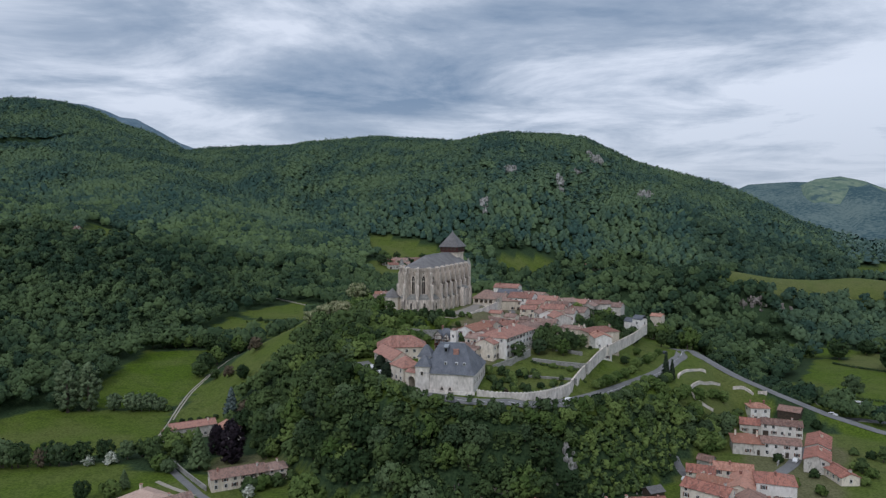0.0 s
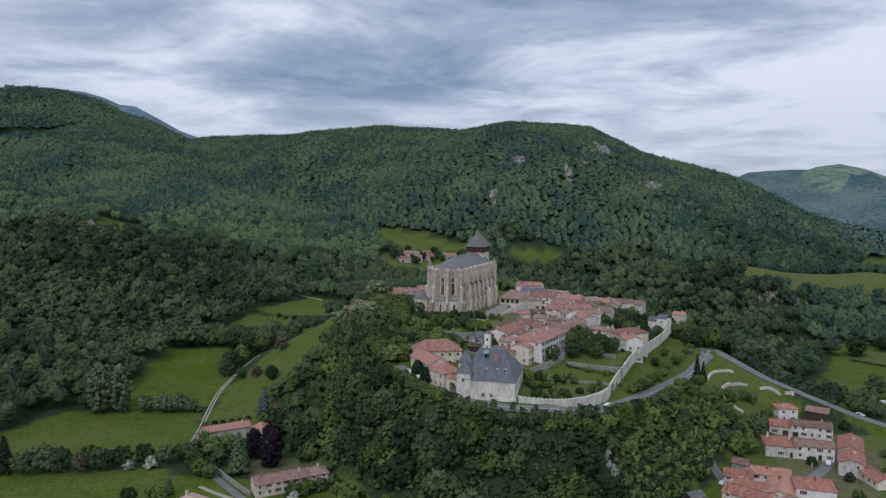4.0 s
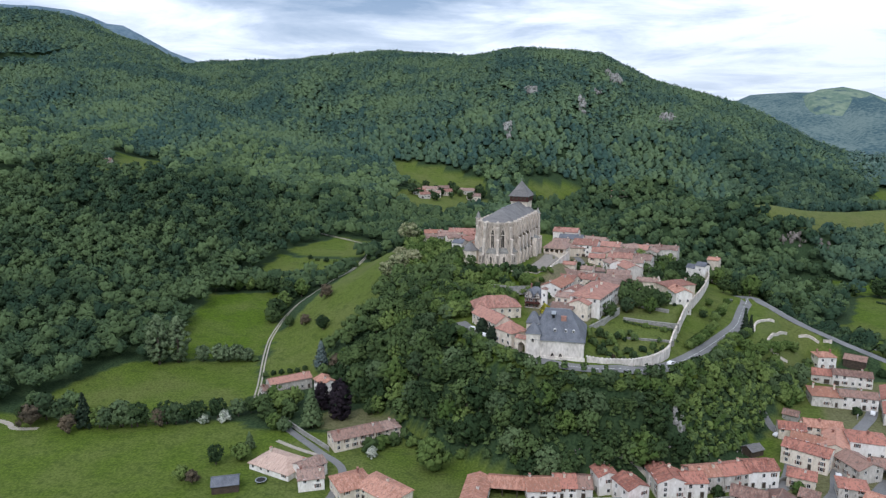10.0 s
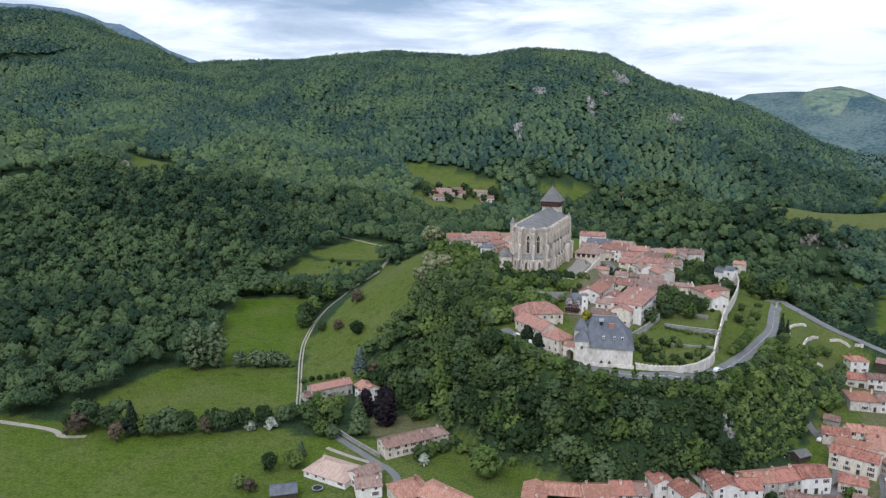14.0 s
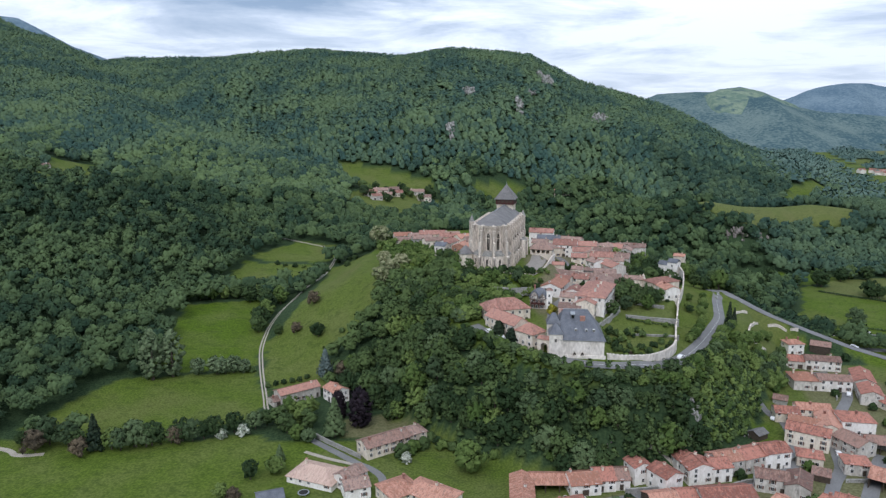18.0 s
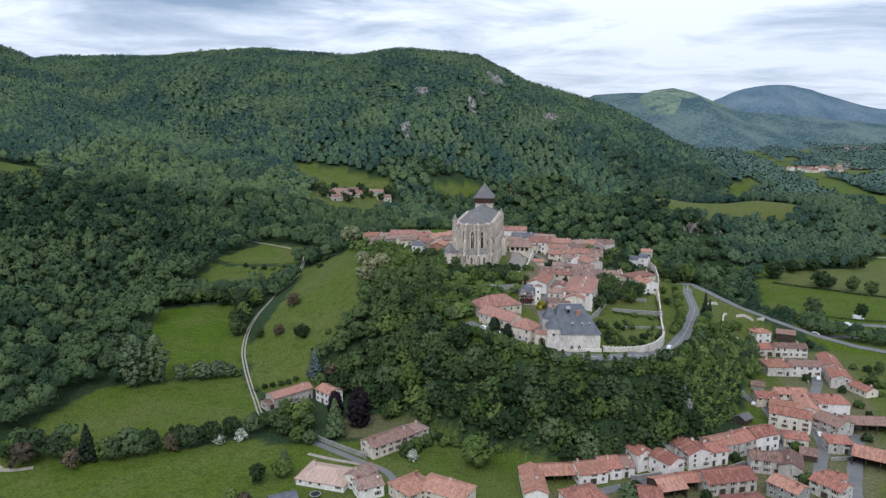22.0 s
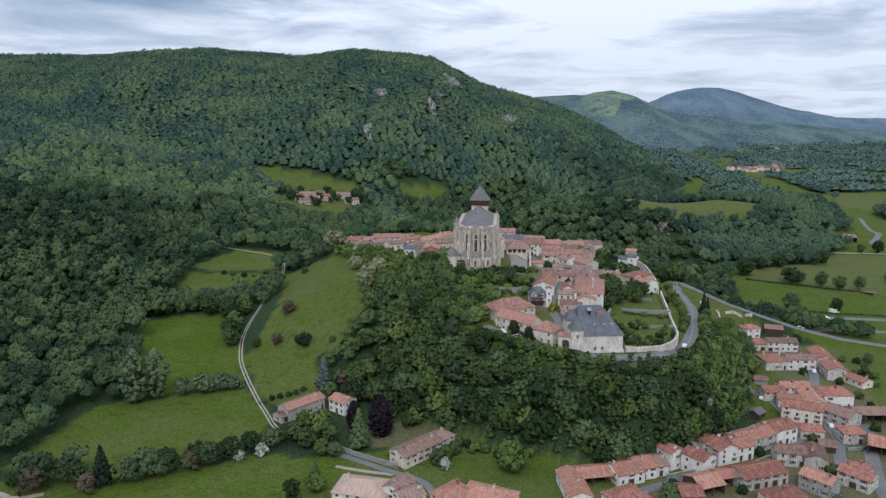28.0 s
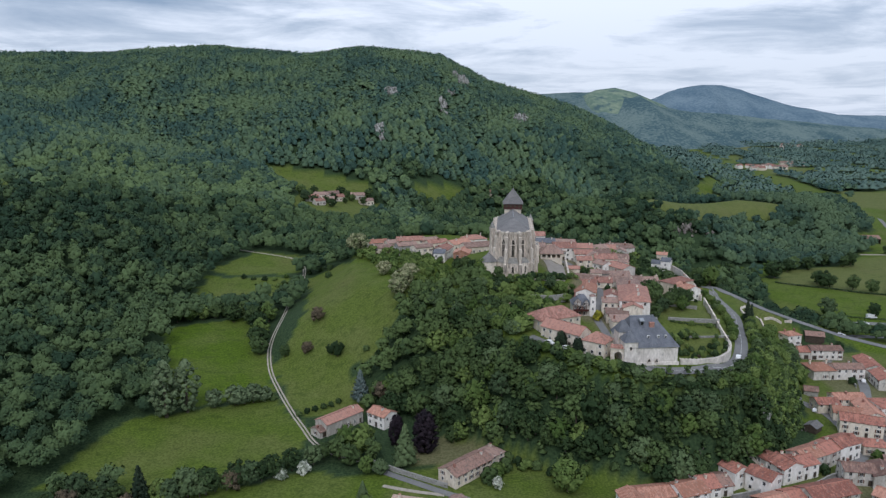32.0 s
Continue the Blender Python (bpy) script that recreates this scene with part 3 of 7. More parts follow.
def ground_height(x, y):
    x, y = np.asarray(x, float), np.asarray(y, float)
    z = plain(x, y)
    for pts, top, slope in ((MAIN, 130, 0.42), (LEFT, 120, 0.36), (SPUR, 90, 0.30), (HUMP, 38, 0.72)):
        r = ridge(x, y, pts, top, slope) + waves(x, y, 160) * 7 + waves(x, y, 60) * 2.5 + ravines(x, y, pts)
        z = smax(r, z, 14)
    d = poly_dist(x, y, RIM)
    s = np.maximum(np.interp(y, [258, 330, 420], [1.25, 0.62, 0.5]), np.interp(x, [60, 110], [0.5, 0.95]))
    hill = crown(x, y) - s * np.clip(d, 0, None) - 0.12 * np.clip(d, 0, 6)
    z = smax(hill, z, 3.0)
    e, zr = line_dist(x, y, LOW_ROAD)
    return smax(zr - 0.9 * np.clip(e - 4, 0, None), z, 1.0)

FIELDS = {
    "river meadow": ([(-420, 120), (-420, 246), (-214, 250), (-160, 255), (-118, 268), (-100, 258), (-88, 246), (-92, 120)], 0.25, 0.0),
    "long meadow": ([(-217, 268), (-211, 285), (-205, 302), (-191, 321), (-172, 327), (-134, 338), (-118, 297), (-126, 280), (-154, 266), (-177, 262)], 0.30, 0.0),
    "wood meadow": ([(-203, 430), (-159, 446), (-137, 376), (-137, 345), (-173, 332), (-186, 338), (-193, 377)], 0.0, 0.0),
    "tree meadow": ([(-138, 366), (-130, 392), (-122, 412), (-118, 480), (-126, 520), (-96, 520), (-84, 470), (-78, 420), (-70, 372), (-80, 350), (-85, 342), (-101, 345)], 0.55, 0.0),
    "lawn meadow": ([(-132, 334), (-134, 364), (-101, 347), (-92, 325), (-98, 318), (-121, 318)], 0.6, 0.0),
    "upper meadow": ([(-199, 474), (-188, 528), (-172, 528), (-130, 522), (-132, 480), (-159, 473), (-184, 464)], 0.5, 0.0),
    "top meadow": ([(-189, 541), (-159, 594), (-120, 575), (-124, 533), (-173, 532)], 0.45, 0.0),
    "hamlet clearing": ([(-171, 884), (-114, 874), (-50, 840), (-44, 800), (-109, 800), (-140, 796)], 0.55, 0.0),
    "hamlet": ([(-140, 735), (-125, 796), (-50, 796), (-30, 765), (-60, 735), (-80, 690), (-106, 690)], 0.75, 0.0),
    "hut clearing": ([(-452, 735), (-432, 790), (-347, 640), (-362, 596), (-395, 596), (-395, 640)], 0.35, 0.0),
    "back field": ([(-5, 808), (2, 828), (62, 864), (72, 850), (15, 806)], 0.5, 0.0),
    "hump field": ([(198, 646), (212, 622), (236, 616), (266, 628), (300, 643), (345, 646), (368, 660), (380, 678), (368, 694), (335, 706), (300, 706), (256, 690), (217, 670)], 0.75, 0.12),
    "cliff field": ([(188, 540), (205, 522), (231, 518), (267, 520), (300, 520), (270, 552), (224, 556)], 0.1, 0.0),
    "house garden": ([(-82, 284), (-64, 288), (-52, 277), (-46, 264), (-56, 255), (-82, 268)], 0.6, 0.6),
    "slope lawn": ([(-47, 246), (-44, 268), (-37, 263), (-33, 256), (-27, 249), (-17, 244), (-4, 237), (2, 233), (8, 228), (18, 225), (-5, 205), (-45, 215)], 0.0, 0.1),
    "south village": ([(-92, 120), (-92, 250), (-60, 258), (-48, 258), (-44, 238), (-8, 232), (18, 228), (48, 232), (84, 247), (104, 284), (128, 326), (150, 345), (190, 345), (260, 300), (300, 120)], 0.3, 0.1),
    "village yards": ([(48, 216), (60, 226), (92, 234), (104, 250), (110, 275), (128, 290), (140, 320), (150, 345), (176, 345), (180, 320), (168, 290), (146, 250), (122, 212), (96, 190), (60, 190), (-12, 195), (-12, 212), (28, 220)], 0.4, 0.62),
    "town ground": ([(10, 296), (30, 298), (44, 322), (64, 350), (78, 374), (92, 430), (90, 455), (40, 472), (20, 462), (24, 380), (15, 350), (6, 330)], 0.4, 0.85),
    "wall slope": ([(70, 288), (80, 300), (90, 320), (99, 342), (108, 364), (117, 390), (118, 412), (112, 420), (107, 404), (97, 375), (87, 349), (78, 325)], 0.5, 0.0),
    "road slope": ([(104, 320), (122, 322), (150, 346), (166, 368), (156, 384), (140, 397), (126, 372), (114, 345)], 0.5, 0.1),
    "far pale field": ([(763, 1060), (840, 1010), (700, 840), (655, 835), (640, 868), (702, 967)], 0.85, 0.1),
    "bank lawn": ([(94.5, 274), (105, 277), (102, 263), (96, 255), (88, 257)], 0.15, 0.0),
    "far strip": ([(1487, 2643), (1563, 2466), (1689, 2473), (1544, 2281), (1399, 2243), (1382, 2454)], 0.9, 0.3),
    "far paddock": ([(1131, 1980), (1185, 1999), (1126, 1869), (1025, 1723), (1011, 1762)], 0.8, 0.0),
    "far plot": ([(1201, 1873), (1230, 1850), (1144, 1730), (1108, 1744)], 0.7, 0.0),
    "far village": ([(890, 1440), (930, 1590), (1040, 1600), (1035, 1490), (985, 1385), (900, 1300), (860, 1320)], 0.5, 0.2),
    "terrace garden": (GARDEN, 0.6, 0.05),
    "church yard": ([(9, 350), (20, 352), (26, 380), (30, 400), (16, 408), (8, 380)], 0.6, 0.75),
    "car park": ([(190, 345), (168, 398), (208, 455), (236, 512), (300, 520), (420, 600), (520, 640), (700, 560), (500, 300), (300, 250)], 0.15, 0.0),
    "hay field": ([(246, 499), (257, 486), (286, 460), (305, 440), (420, 500), (450, 562), (424, 563), (398, 571), (375, 563), (335, 541), (306, 540), (269, 529)], 0.9, 0.12),
}


def in_poly(x, y, pts):
    return poly_dist(x, y, pts) < 0


def open_land(x, y, grow=0.0):
    out = np.zeros(x.shape, bool)
    for pts, pale, dry in FIELDS.values():
        out |= poly_dist(x, y, pts) < grow
    return out


def plateau(x, y):
    return poly_dist(x, y, RIM) < 1.5


BARE = [(4, 1060, 9), (77, 1026, 9), (137, 1194, 11), (-25, 935, 8), (198, 1045, 11), (106, 1122, 7), (222, 598, 12), (246, 604, 9)]


def wooded(x, y, cleared=True):
    """Where woods stand; cleared: not where rock stands bare."""
    far_plain = (x > 420) & (y > 560) & (ground_height(x, y) < 30) & (waves(x, y, 70) > -0.02 + 0.2 * np.clip((y - 900) / 500, -1, 0))
    meadow_side = (y < 262) & (x < -60)
    for rx, ry, rr in BARE if cleared else ():
        far_plain |= np.hypot(x - rx, y - ry + rr * 0.4) < rr
    return ~open_land(x, y) & ~plateau(x, y) & ~far_plain & ~meadow_side & (y > 225)


def spaced(lo, hi, near, grow):
    """Steps that widen outside the stretch from lo to hi."""
    mid = list(np.arange(lo, hi, near))
    left, right = [], []
    a, s = lo, near
    while a > -4200:
        s *= grow
        a -= s
        left.append(a)
    a, s = mid[-1], near
    while a < 4900:
        s *= grow
        a += s
        right.append(a)
    return np.array(left[::-1] + mid + right)


def build_ground():
    xs, ys = spaced(-230, 250, 2.8, 1.028), spaced(196, 500, 2.8, 1.028)
    gx, gy = np.meshgrid(xs, ys)
    gz = ground_height(gx, gy)
    w, h = len(xs), len(ys)
    co = np.stack([gx, gy, gz], -1).reshape(-1, 3)
    i = np.arange(w * h).reshape(h, w)
    quads = np.stack([i[:-1, :-1], i[:-1, 1:], i[1:, 1:], i[1:, :-1]], -1).reshape(-1, 4)
    me = bpy.data.meshes.new("ground")
    me.vertices.add(len(co))
    me.vertices.foreach_set("co", co.ravel())
    me.loops.add(quads.size)
    me.loops.foreach_set("vertex_index", quads.ravel())
    me.polygons.add(len(quads))
    me.polygons.foreach_set("loop_start", np.arange(0, quads.size, 4))
    me.polygons.foreach_set("use_smooth", np.ones(len(quads), bool))
    me.update()
    x, y = co[:, 0], co[:, 1]
    edge = 2.5 * waves(x, y, 9) + 1.5 * waves(y, x, 4)
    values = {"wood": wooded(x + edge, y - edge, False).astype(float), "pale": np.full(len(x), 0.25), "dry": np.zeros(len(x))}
    for pts, pale, dry in FIELDS.values():
        k = np.clip(0.5 - (poly_dist(x, y, pts) + edge) / 3.0, 0, 1)
        for key, v in (("pale", pale), ("dry", dry)):
            values[key] += k * (v - values[key])
    for name, v in values.items():
        a = me.attributes.new(name, "FLOAT", "POINT")
        a.data.foreach_set("value", v)
    me.materials.append(M["grass"])
    tagged(new("ground", me), "green meadows and woodland floor of the valley", "ground", kind="structure")


build_ground()


def level(x, y):
    return float(ground_height(np.array([x]), np.array([y]))[0])


def smooth_line(pts, step=2.0):
    """Points along a soft curve through the given ones."""
    out = []
    n = len(pts)
    for i in range(n - 1):
        p0, p1, p2, p3 = (Vector(pts[max(0, min(n - 1, i + k))]) for k in (-1, 0, 1, 2))
        m = max(1, int((p2 - p1).length / step))
        for k in range(m):
            t = k / m
            out.append(0.5 * ((2 * p1) + (p2 - p0) * t + (2 * p0 - 5 * p1 + 4 * p2 - p3) * t * t + (3 * p1 - p0 - 3 * p2 + p3) * t ** 3))
    return out + [Vector(pts[-1])]


def ribbon(pts, width, lift=0.12, shift=0.0, step=2.0, dash=0, thick=0.12):
    """A strip that lies on the land along a line; dash: only every so many steps."""
    line = smooth_line([(p[0], p[1], 0) for p in pts], step)
    s = Shape()
    rows = []
    for i, p in enumerate(line):
        d = (line[min(i + 1, len(line) - 1)] - line[max(i - 1, 0)]).normalized()
        side = Vector((-d.y, d.x, 0))
        row = []
        for k in (-0.5, 0.0, 0.5):
            q = p + side * (shift + k * width)
            row.append((q.x, q.y, level(q.x, q.y) + lift))
        rows.append(row)
    for i in range(len(rows) - 1):
        if dash and i % dash > dash // 2:
            continue
        a, b = rows[i], rows[i + 1]
        low = [(x, y, z - thick) for x, y, z in (a[0], b[0], a[2], b[2])]
        s.add([*a, *b, *low], [(0, 3, 4, 1), (1, 4, 5, 2), (0, 6, 7, 3), (2, 5, 9, 8)])
    return s


UP_ROAD = [(-24, 297), (-12, 280), (3, 266), (16, 259.5), (31, 257), (46, 260), (58, 269), (69, 282.5), (82, 302), (96, 326), (107, 346), (116, 370), (124, 392), (131, 407)]
single("road", ribbon(UP_ROAD, 5.6, 0.16), "asphalt", "grey asphalt road winding up below the walls", "road", "structure")
single("road_marking", ribbon(UP_ROAD[3:], 0.13, 0.2, dash=4, step=1.5), "road_line", "worn white dashed centre line on the road", "road marking", "structure")
single("road", ribbon([p[:2] for p in LOW_ROAD], 6.0, 0.16), "asphalt", "grey asphalt road running down to the plain", "road", "structure")
LANE = [(-185, 600), (-157, 589), (-131, 570), (-123, 548), (-124, 505), (-131, 465), (-135, 430), (-140, 400), (-140.5, 385), (-138.5, 366), (-134, 347), (-129.5, 331), (-122.5, 308), (-118, 293), (-112, 283), (-104, 276), (-98, 272)]
for off in (-0.75, 0.75):
    single("wheel_track", ribbon(LANE, 0.75, 0.1, off), "gravel", "pale gravel wheel track through the meadows", "track", "structure")
single("street", ribbon([(96, 238), (102, 250), (108, 266), (110, 280), (104, 290)], 5.0, 0.14), "asphalt", "grey asphalt village street between houses", "street", "structure")
single("street", ribbon([(172, 330), (160, 316), (152, 302), (139, 285), (127, 267), (118, 250), (112, 236), (104, 226), (97, 216)], 4.6, 0.15), "asphalt", "grey asphalt village street between houses", "street", "structure")
single("street", ribbon([(134, 246), (124, 234), (113, 219), (102, 204), (92, 186)], 5.2, 0.16), "asphalt", "wide grey asphalt village street", "street", "structure")
single("lane", ribbon([(-99, 274), (-96, 267), (-87, 258), (-80, 251.5), (-72, 243.8), (-64, 237), (-60, 229), (-60, 212), (-62, 196)], 3.0, 0.12), "asphalt", "grey lane between garden walls and houses", "lane", "structure")
single("drive", ribbon([(-93, 252.5), (-86, 248.5), (-80, 245.5), (-72, 242)], 1.8, 0.12), "gravel", "pale gravel drive behind the hipped house", "drive", "structure")
single("lane", ribbon([(96, 238), (82, 229), (68, 222), (52, 219), (30, 217), (10, 212), (-10, 203)], 4.0, 0.13), "asphalt", "narrow grey village lane", "lane", "structure")
single("footpath", ribbon([(51, 234), (47.5, 235.9), (44.6, 236.9), (39.5, 236.9), (34.5, 236.8)], 1.3, 0.12), "gravel", "stony footpath climbing the wooded bank", "path", "structure")
single("car_park", ribbon([(196, 372), (222, 366), (262, 352), (330, 320)], 5.5, 0.12), "asphalt", "grey asphalt parking lane in the grass", "road", "structure")
single("car_park", ribbon([(196, 398), (216, 396), (250, 386), (300, 366), (360, 330)], 6.0, 0.13), "asphalt", "grey asphalt parking lane in the grass", "road", "structure")
single("car_park", ribbon([(216, 396), (226, 380), (232, 364)], 5.0, 0.14), "asphalt", "grey asphalt parking lane in the grass", "road", "structure")
single("wheel_track", ribbon([(-300, 262), (-222, 256), (-206, 250), (-196, 251)], 2.4, 0.1), "gravel", "pale gravel farm track", "track", "structure")

single("road", ribbon([(448, 575), (458, 600), (467, 620), (488, 639), (518, 669), (524, 688), (560, 745)], 6.0, 0.3), "asphalt", "grey road through the plain beside a barn", "road", "structure")
single("farm_track", ribbon([(392, 582), (415, 576), (432, 570), (470, 556)], 4.0, 0.2), "gravel", "sandy farm track along a field", "track", "structure")
single("field_path", ribbon([(244, 500), (257, 487), (273, 475), (286, 461), (301, 451), (315, 444)], 2.0, 0.15), "paving", "narrow grey path between two fields", "path", "structure")

# ---- trees ----


def ball(level_of_detail):
    bm = bmesh.new()
    bmesh.ops.create_icosphere(bm, subdivisions=level_of_detail, radius=1.0)
    v = np.array([p.co for p in bm.verts])
    f = np.array([[p.index for p in q.verts] for q in bm.faces])
    bm.free()
    return v, f


BALL2 = ball(2)
BALL0 = (np.array([(1, 0, 0), (0, 1, 0), (-1, 0, 0), (0, -1, 0), (0, 0, 1), (0, 0, -1.0)]), np.array([(0, 1, 4), (1, 2, 4), (2, 3, 4), (3, 0, 4), (1, 0, 5), (2, 1, 5), (3, 2, 5), (0, 3, 5)]))


# leaf lumps seen from above: a blunt cap for far woods, a rounder dome for nearer ones
CAP = (np.array([(math.cos(math.pi * i / 3), math.sin(math.pi * i / 3), -0.3) for i in range(6)] + [(0, 0, 0.72)]), np.array([(i, (i + 1) % 6, 6) for i in range(6)]))
DOME = (np.array([(r * math.cos(0.4 * math.pi * (i + t)), r * math.sin(0.4 * math.pi * (i + t)), z) for r, z, t in ((0.88, -0.7, 0.0), (0.84, 0.42, 0.5)) for i in range(5)] + [(0, 0, 0.95)]), np.array([t for i in range(5) for t in ((i, (i + 1) % 5, 5 + i), ((i + 1) % 5, 5 + (i + 1) % 5, 5 + i), (5 + i, 5 + (i + 1) % 5, 10))]))


def lumps_of(centres, radii, base, rng, rough):
    """Corners, triangles and outward ways of many rough lumps."""
    v, f = base
    n, k = len(centres), len(v)
    jag = 1 + rng.uniform(-rough, rough, (n, k, 1))
    turn = rng.uniform(0, 2 * np.pi, n)
    c, s = np.cos(turn)[:, None], np.sin(turn)[:, None]
    p = np.stack([v[:, 0] * c - v[:, 1] * s, v[:, 0] * s + v[:, 1] * c, np.broadcast_to(v[:, 2], (n, k))], -1)
    co = p * jag * radii[:, None, :] + centres[:, None, :]
    tri = (f[None] + (np.arange(n) * k)[:, None, None]).reshape(-1, 3)
    return co.reshape(-1, 3), tri, p.reshape(-1, 3)


def sprays(centres, radii, per, size, rng):
    """Small leaf sprays lying over the lumps of a crown."""
    c, r = np.repeat(centres, per, 0), np.repeat(radii, per, 0)
    n = len(c)
    d = rng.normal(size=(n, 3))
    d[:, 2] = np.abs(d[:, 2]) * 0.9 - 0.25
    d /= np.linalg.norm(d, axis=1)[:, None]
    mid = c + d * r * rng.uniform(0.86, 1.2, (n, 1))
    u = np.cross(d, rng.normal(size=(n, 3)))
    u /= np.linalg.norm(u, axis=1)[:, None]
    v = np.cross(d, u) + d * rng.uniform(-0.7, 0.7, (n, 1))
    s = (size * rng.uniform(0.6, 1.3, (n, 1)))
    co = np.stack([mid - u * s - v * s * 0.5, mid + u * s * 0.3 - v * s, mid + u * s + v * s * 0.4, mid - u * s * 0.2 + v * s], 1)
    return co.reshape(-1, 3), np.arange(n * 4).reshape(n, 4), np.repeat(d, 4, 0)


def foliage_mesh(name, centres, radii, hearts, tints, material, base, rng, per, size, rough=0.3, even=0.0):
    """Leaf lumps and sprays in one mesh. hearts: the middle of the crown that each lump belongs to, from which its leaves look outward."""
    c, h = np.asarray(centres, float), np.asarray(hearts, float)
    r = np.asarray(radii, float)
    r = r if r.ndim == 2 else np.stack([r, r, r], -1)
    co, tri, way = lumps_of(c, r * (0.86 if per else 1.0), base, rng, rough)
    k = len(base[0])
    heart, tint = np.repeat(h, k, 0), np.repeat(np.asarray(tints, float), k)
    sizes, index = np.full(len(tri), 3), tri.ravel()
    if per:
        co2, quads, way2 = sprays(c, r, per, size, rng)
        way2 = way2 + np.repeat(rng.normal(size=(len(quads), 3)) * 0.28, 4, 0)
        index = np.concatenate([index, quads.ravel() + len(co)])
        sizes = np.concatenate([sizes, np.full(len(quads), 4)])
        co, way = np.concatenate([co, co2]), np.concatenate([way, way2])
        heart = np.concatenate([heart, np.repeat(h, per * 4, 0)])
        tint = np.concatenate([tint, np.repeat(np.asarray(tints, float), per * 4)])
    me = bpy.data.meshes.new(name)
    me.vertices.add(len(co))
    me.vertices.foreach_set("co", co.ravel())
    me.loops.add(len(index))
    me.loops.foreach_set("vertex_index", index)
    me.polygons.add(len(sizes))
    me.polygons.foreach_set("loop_start", np.concatenate([[0], np.cumsum(sizes)[:-1]]))
    me.polygons.foreach_set("use_smooth", np.ones(len(sizes), bool))
    me.update(calc_edges=True)
    out = co - heart
    out /= np.linalg.norm(out, axis=1)[:, None] + 1e-6
    way = (0.6 - 0.4 * even) * way + 0.6 * out + (0, 0, 0.12 + 0.3 * even)
    way /= np.linalg.norm(way, axis=1)[:, None] + 1e-6
    me.attributes.new("custom_normal", "FLOAT_VECTOR", "POINT").data.foreach_set("vector", way.ravel())
    me.attributes.new("tint", "FLOAT", "POINT").data.foreach_set("value", tint)
    me.materials.append(M[material])
    return me


def clump_mesh(name, centres, radii, material, base, rng, rough=0.28):
    """Rough lumps, such as boulders, in one mesh."""
    co, tri, way = lumps_of(np.asarray(centres, float), np.asarray(radii, float), base, rng, rough)
    me = bpy.data.meshes.new(name)
    me.from_pydata(co, [], tri)
    me.materials.append(M[material])
    return me


def crown_points(kind, height, radius, rng):
    """Centres and radii of the leaf lumps of one crown."""
    c, r = [], []
    if kind == "round":
        for i in range(58):
            u, a = rng.uniform(-0.95, 1.0), rng.uniform(0, 2 * np.pi)
            w = (1 - abs(u) ** 2.4) ** 0.5 * (1 + 0.14 * math.sin(3 * a + u * 4)) * (0.82 if u < -0.5 else 1.0)
            k = rng.uniform(0.70, 0.94)
            c.append((radius * w * math.cos(a) * k, radius * w * math.sin(a) * k, height * (0.53 + 0.42 * u * rng.uniform(0.85, 1.0))))
            r.append(radius * rng.uniform(0.15, 0.33))
        c += [(0, 0, height * 0.38), (0, 0, height * 0.52), (0, 0, height * 0.66)]
        r += [radius * 0.6, radius * 0.62, radius * 0.55]
    elif kind == "cone":
        for i in range(50):
            u, a = (i + 0.5) / 50, i * 2.4
            w = radius * (1 - u) ** 0.9
            c.append((w * math.cos(a) * 0.75, w * math.sin(a) * 0.75, height * (0.08 + 0.9 * u)))
            r.append(max(0.25, radius * (0.40 * (1 - u) + 0.07)))
    elif kind == "tall":
        for i in range(64):
            u, a = (i + 0.5) / 64, i * 2.4 + rng.uniform(-0.4, 0.4)
            w = radius * math.sin(math.pi * min(1, 0.12 + 0.88 * u)) ** 0.7
            k = rng.uniform(0.45, 0.85)
            c.append((w * math.cos(a) * k, w * math.sin(a) * k, height * (0.06 + 0.92 * u)))
            r.append(radius * rng.uniform(0.16, 0.30))
    elif kind == "egg":
        for i in range(80):
            u, a = (i + 0.5) / 80, i * 2.4 + rng.uniform(-0.4, 0.4)
            w = radius * math.sin(math.pi * (0.22 + 0.74 * u)) ** 0.8
            k = rng.uniform(0.6, 0.86)
            c.append((w * math.cos(a) * k, w * math.sin(a) * k, height * (0.05 + 0.91 * u)))
            r.append(radius * rng.uniform(0.18, 0.30))
        c += [(0, 0, height * v) for v in (0.25, 0.45, 0.65)]
        r += [radius * 0.6, radius * 0.65, radius * 0.5]
    elif kind == "bush":
        for i in range(30):
            u, a = rng.uniform(0.0, 1.0), rng.uniform(0, 2 * np.pi)
            w = math.sqrt(1 - u * u) * rng.uniform(0.5, 1.0)
            c.append((radius * w * math.cos(a) * 0.8, radius * w * math.sin(a) * 0.8, height * (0.12 + 0.72 * u)))
            r.append(radius * rng.uniform(0.18, 0.34))
        c.append((0, 0, height * 0.36))
        r.append(radius * 0.6)
    return c, r


def trunk_shape(height, radius, limbs, rng):
    s = Shape().cone(0, 0, -0.6, height * 0.55, radius, radius * 0.5, 7)
    for i in range(limbs):
        a = rng.uniform(0, 2 * np.pi)
        q = Matrix.Translation((0, 0, height * rng.uniform(0.28, 0.45))) @ Matrix.Rotation(a, 4, "Z") @ Matrix.Rotation(0.75, 4, "Y")
        limb = Shape().cone(0, 0, 0, height * 0.34, radius * 0.45, radius * 0.14, 5)
        s.add(limb.moved(q).v, limb.f)
    return s


